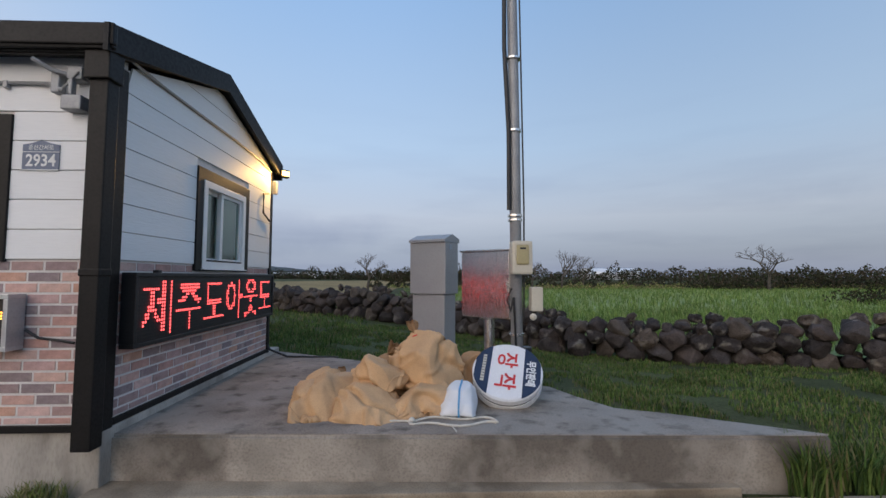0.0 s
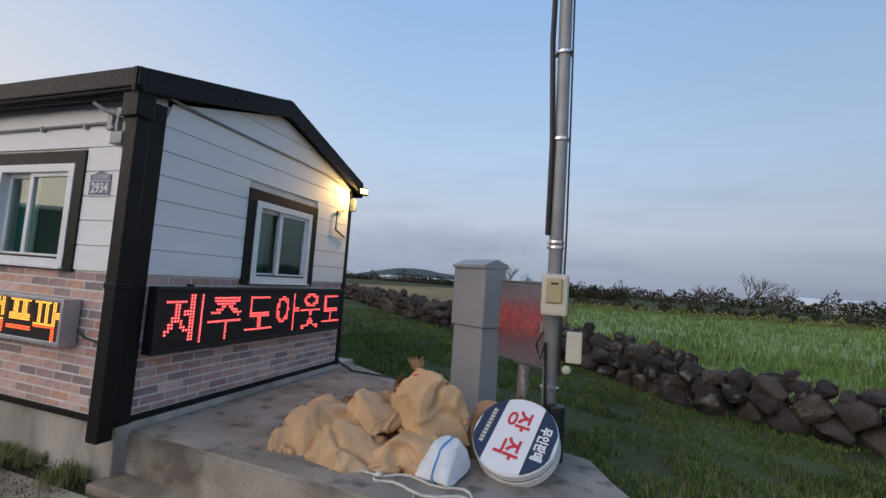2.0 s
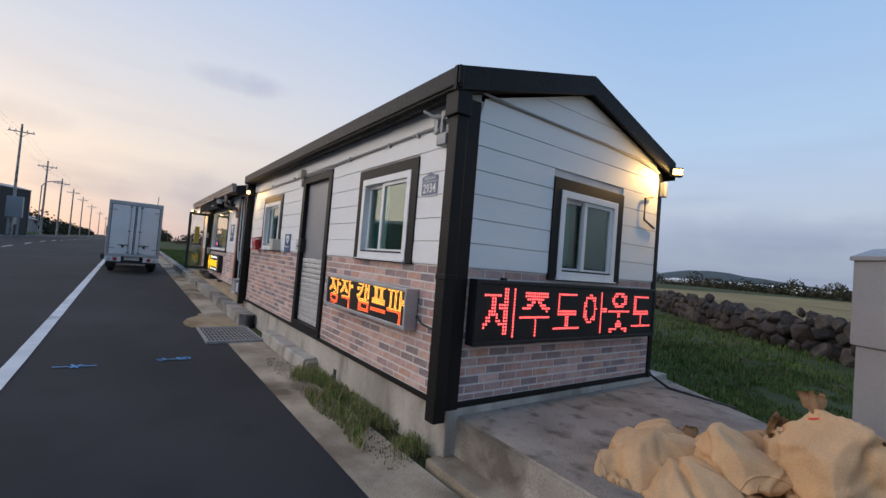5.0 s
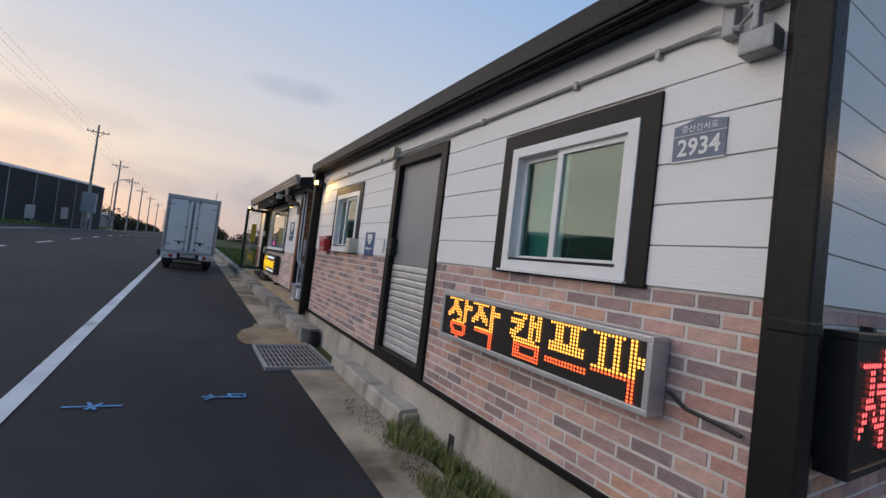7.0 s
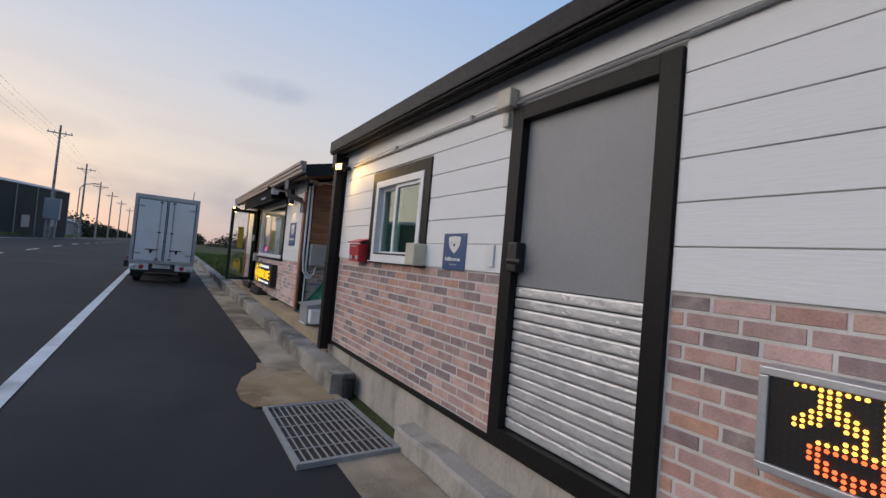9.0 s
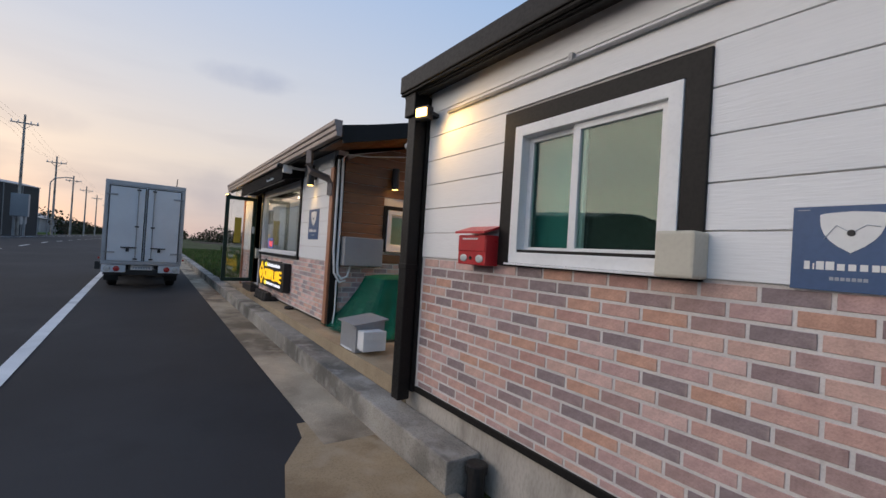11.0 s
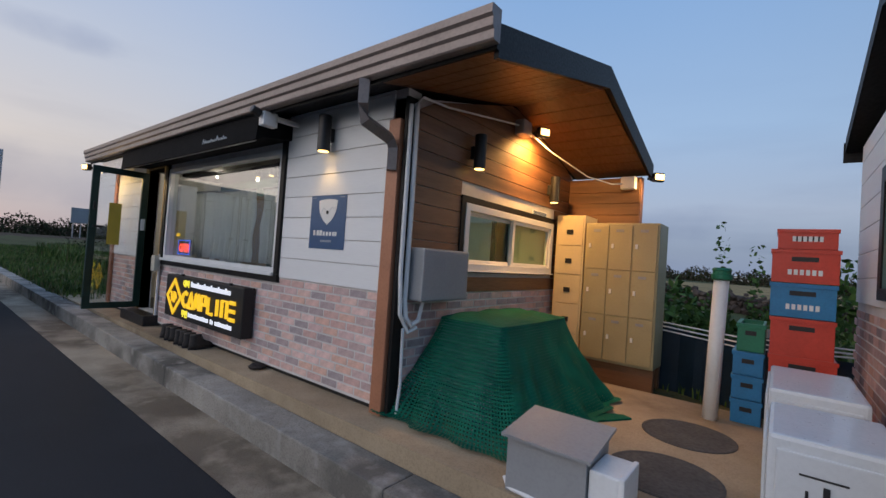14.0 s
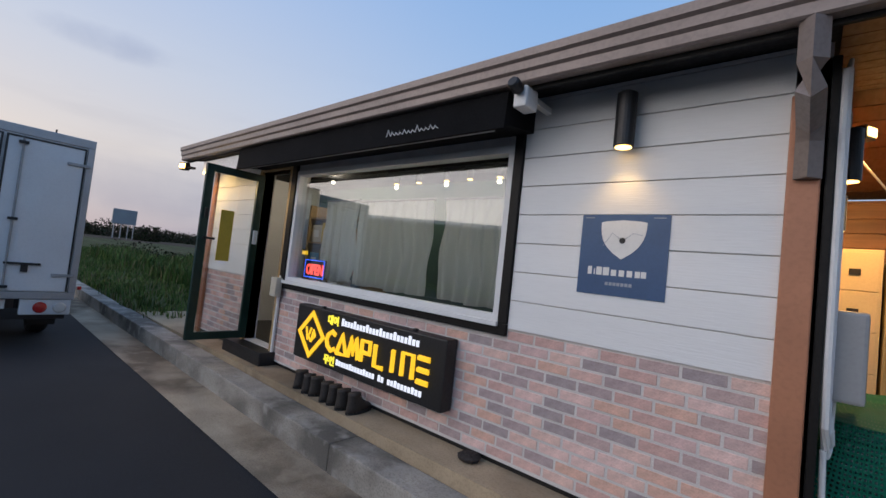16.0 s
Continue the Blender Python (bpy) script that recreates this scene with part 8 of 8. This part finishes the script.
# distant hill and greenhouses
hill = thing("backdrop_hill", (-290, 640, 0), "low wooded hill on the horizon, haze put into its colour", "hill", kind="structure")
hb = bmesh.new()
rows = []
for i in range(41):
    a = -1 + i / 20
    rows.append([hb.verts.new((-290 + a * 190 + j * 20, 640 + j * 60 + a * 60, 26 * math.exp(-((a + .05) / .42) ** 2) * (1, .8, 0)[j] + 8 * math.exp(-((a - .5) / .3) ** 2) * (1, .8, 0)[j] + 2 * noise.noise((i * .4, j, 0)) * (j < 2) if j else -1)) for j in (0, 1, 2)])
for a, b in zip(rows, rows[1:]):
    for j in range(2):
        hb.faces.new((a[j], b[j], b[j + 1], a[j + 1]))
for r in rows:
    r[0].co.z = -1
    r[1].co.y -= 30
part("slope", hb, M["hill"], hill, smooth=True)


def greenhouse(at, length, turn, label):
    g = thing("greenhouse", at, label, "greenhouse", "far greenhouses", turn=turn)
    prof = [(-4, 0)] + [(-4 * math.cos(math.pi * k / 10), 1.6 + 1.6 * math.sin(math.pi * k / 10)) for k in range(11)] + [(4, 0)]
    part("shell", prism(prof, length, Matrix(((0, 0, 1, 0), (1, 0, 0, 0), (0, 1, 0, 0), (0, 0, 0, 1)))), M["pvc"], g, local=True)
    ribs = bmesh.new()
    for k in range(int(length / 6)):
        tube([(k * 6, x * 1.005, z * 1.01) for x, z in prof], .08, 4, bm=ribs)
    part("ribs", ribs, M["galv"], g, local=True)


for i, (x, y, L) in enumerate(((-120, 250, 60), (-150, 300, 70), (-85, 270, 30), (-40, 280, 26), (44, 120, 14))):
    greenhouse((x, y, .5), L, 0, "far white plastic greenhouse tunnel")

# ---- across the road ----
shed = thing("net_shed", (-75, -18, .4), "long black net-covered farm shed across the road", "shed")
prof = [(-13, -1.5), (-13, 4.6), (-10, 5.3), (-6, 5.6), (-2.4, 5.35), (-.2, 4.9), (-.2, -1.5)]
heading = math.atan2(15.6 - 10.9, 84 - 40)
SHED = Matrix.Translation((-84, -10.9, 1.85)) @ Matrix.Rotation(-heading, 4, "Z") @ Matrix.Rotation(radians(2.4), 4, "Y")
SHED_L = 62
part("shell", prism(prof, SHED_L, SHED @ on_side(0, 0, 0)), M["shade_net"], shed)
for k in range(12):
    part("rib", placed(tube([(.1 + k * 5.6, y + .03, z + .03) for y, z in prof[2:]], .06, 5), SHED), M["galv"], shed)
part("roof_sheet", prism([(-10, 5.33), (-6, 5.63), (-2.4, 5.38), (-.1, 4.92), (-.1, 5.02), (-2.4, 5.48), (-6, 5.73), (-10, 5.43)], SHED_L + .4, SHED @ on_side(-.2, 0, 0)), M["tin"], shed, "dull blue-grey roof sheet")
for k in range(5):
    part("side_panel", placed(box(4 + k * 9, 6.2 + k * 9, -.19, -.12, .2, 1.6, .02), SHED), M["tin"], shed, "dull tin panel in the netting")
box2 = thing("roadside_cabinet", (-68.9, -10.2, .5), "pale roadside cabinet on legs", "cabinet")
part("box", box(-69.3, -68.5, -10.9, -9.5, 2.6, 5.0, .03), M["tin"], box2)
part("leg", boxes([(-69.0, -68.8, -10.7, -10.5, .3, 2.6), (-69.0, -68.8, -9.9, -9.7, .3, 2.6)]), M["galv"], box2)
thicket("roadside_grass", [(-110, -13.2), (-60, -13.0), (-20, -13.2)], 9000, 1.6, .8, .10, M["crop"], "grassy bank along the far road edge", 63, .25, .6, "stuff", "grass")


def power_pole(at, h, label):
    p = thing("power_pole", at, label, "utility pole", "roadside power poles")
    part("shaft", tube([(0, 0, -.3), (.05, 0, h * .5), (.02, 0, h)], .17, 10, r_end=.10), M["concrete"], p, local=True)
    part("crossarm", box(-.05, .05, -1.15, 1.15, h - 1.0, h - .88), M["galv"], p, local=True)
    for y in (-1.05, -.5, .5, 1.05):
        part("insulator", lathe([(.03, 0), (.07, .05), (.04, .12), (.06, .18), (.02, .24)], (0, y, h - .88), 8), M["pvc"], p, local=True)
    part("brace", tube([(.0, -.7, h - .95), (.0, 0, h - 1.6), (.0, .7, h - .95)], .03, 5), M["galv"], p, local=True)


PX = [-49, -70.5, -91.5, -110, -131, -156, -190, -240, -300]
for x in PX[1:]:
    power_pole((x, -10.6, .5), 13.2 if x > -80 else 11.8 if x > -100 else 11.0, "grey concrete roadside power pole with crossarm")
wires = thing("power_lines", (-100, -10.6, 9), "thin black power lines strung between roadside poles", "cable")
for y in (-1.05, -.5, .5, 1.05):
    for a, b in zip([40, -5] + PX[1:], [-5] + PX[1:]):
        part("wire", tube([(a + (b - a) * k / 6, -10.6 + y, 12.05 - .5 * (1 - (k / 3 - 1) ** 2)) for k in range(7)], .007, 4), M["black"], wires)
lampp = thing("street_lamp", (-82, -9.6, .5), "slim street lamp with a curved arm", "street lamp")
part("mast", tube([(-82, -9.8, .3), (-82, -9.8, 7.6), (-82, -9.4, 8.2), (-82, -8.2, 8.5)], .07, 8), M["galv"], lampp)
part("lamp_head", box(-82.15, -81.85, -8.3, -7.6, 8.42, 8.54, .03), M["galv"], lampp)
rs = thing("road_sign", (-150, 4.5, .5), "green overhead road sign on a mast", "sign")
part("mast", tube([(-150, 4.6, .3), (-150, 4.6, 7.0), (-150, .5, 7.2)], .12, 8), M["galv"], rs)
part("panel", box(-149.9, -149.8, -1.5, 2.5, 6.0, 8.2), M["green_plastic"], rs)
house3 = thing("farm_store", (-130, -20, .5), "low farm store with a pale roof far across the road", "shed")
part("wall", box(-150, -118, -26, -16, .3, 3.4), M["tin"], house3)
part("roof", prism([(-27, 3.4), (-15.4, 3.4), (-21, 5.2)], 34, on_side(-151, 0, .02)), M["grey_paint"], house3)
bb = thing("billboard", (-100, 20.3, .4), "large blank billboard on posts beyond the field", "billboard")
part("panel", box(-100.3, -100, 18.6, 22.0, 3.2, 5.7, .04), M["tin"], bb)
for y in (19.0, 20.0, 21.0, 21.8):
    part("post", tube([(-100.4, y, .2), (-100.4, y, 5.4)], .09, 6), M["galv"], bb)
thicket("bush", [(-97, 21.6), (-95, 24.2)], 1500, 2.6, 3.6, .22, M["hedge"], "round dark tree beside the billboard", 64, .4, .4, "stuff", "tree")
mk = thing("marker_post", (-22.3, 5.2, .3), "short white marker post in the verge", "post")
part("post", tube([(-22.3, 5.2, .1), (-22.3, 5.2, 1.15)], .03, 8), M["pvc"], mk)
part("cap", lathe([(.04, 0), (.075, .02), (.075, .12), (.03, .15)], (-22.3, 5.2, 1.12), 10), M["pvc"], mk)
bricks_on(front_a, False, AY0, AX0 + .08, AX1 - .1, AZ0 + .02, A_BRICK + .014, clear, lambda u: u < -6.2 or u > -3.4, 1)
bricks_on(gable_a, True, AX1, AY0 + .11, AY1 - .05, AZ0 + .02, A_BRICK + .014, gclear, lambda u: False, 2)
bricks_on(front_b, False, BY0, BX0 + .1, BX1 - .12, BZ0 + .01, B_BRICK + .014, bclear, lambda u: u > -13.6, 3, "pale_brick")
bricks_on(gable_b, True, BX1, BY0 + .1, BY1, BZ0 + .01, B_BRICK + .014, sclear, lambda u: False, 4, "pale_brick")
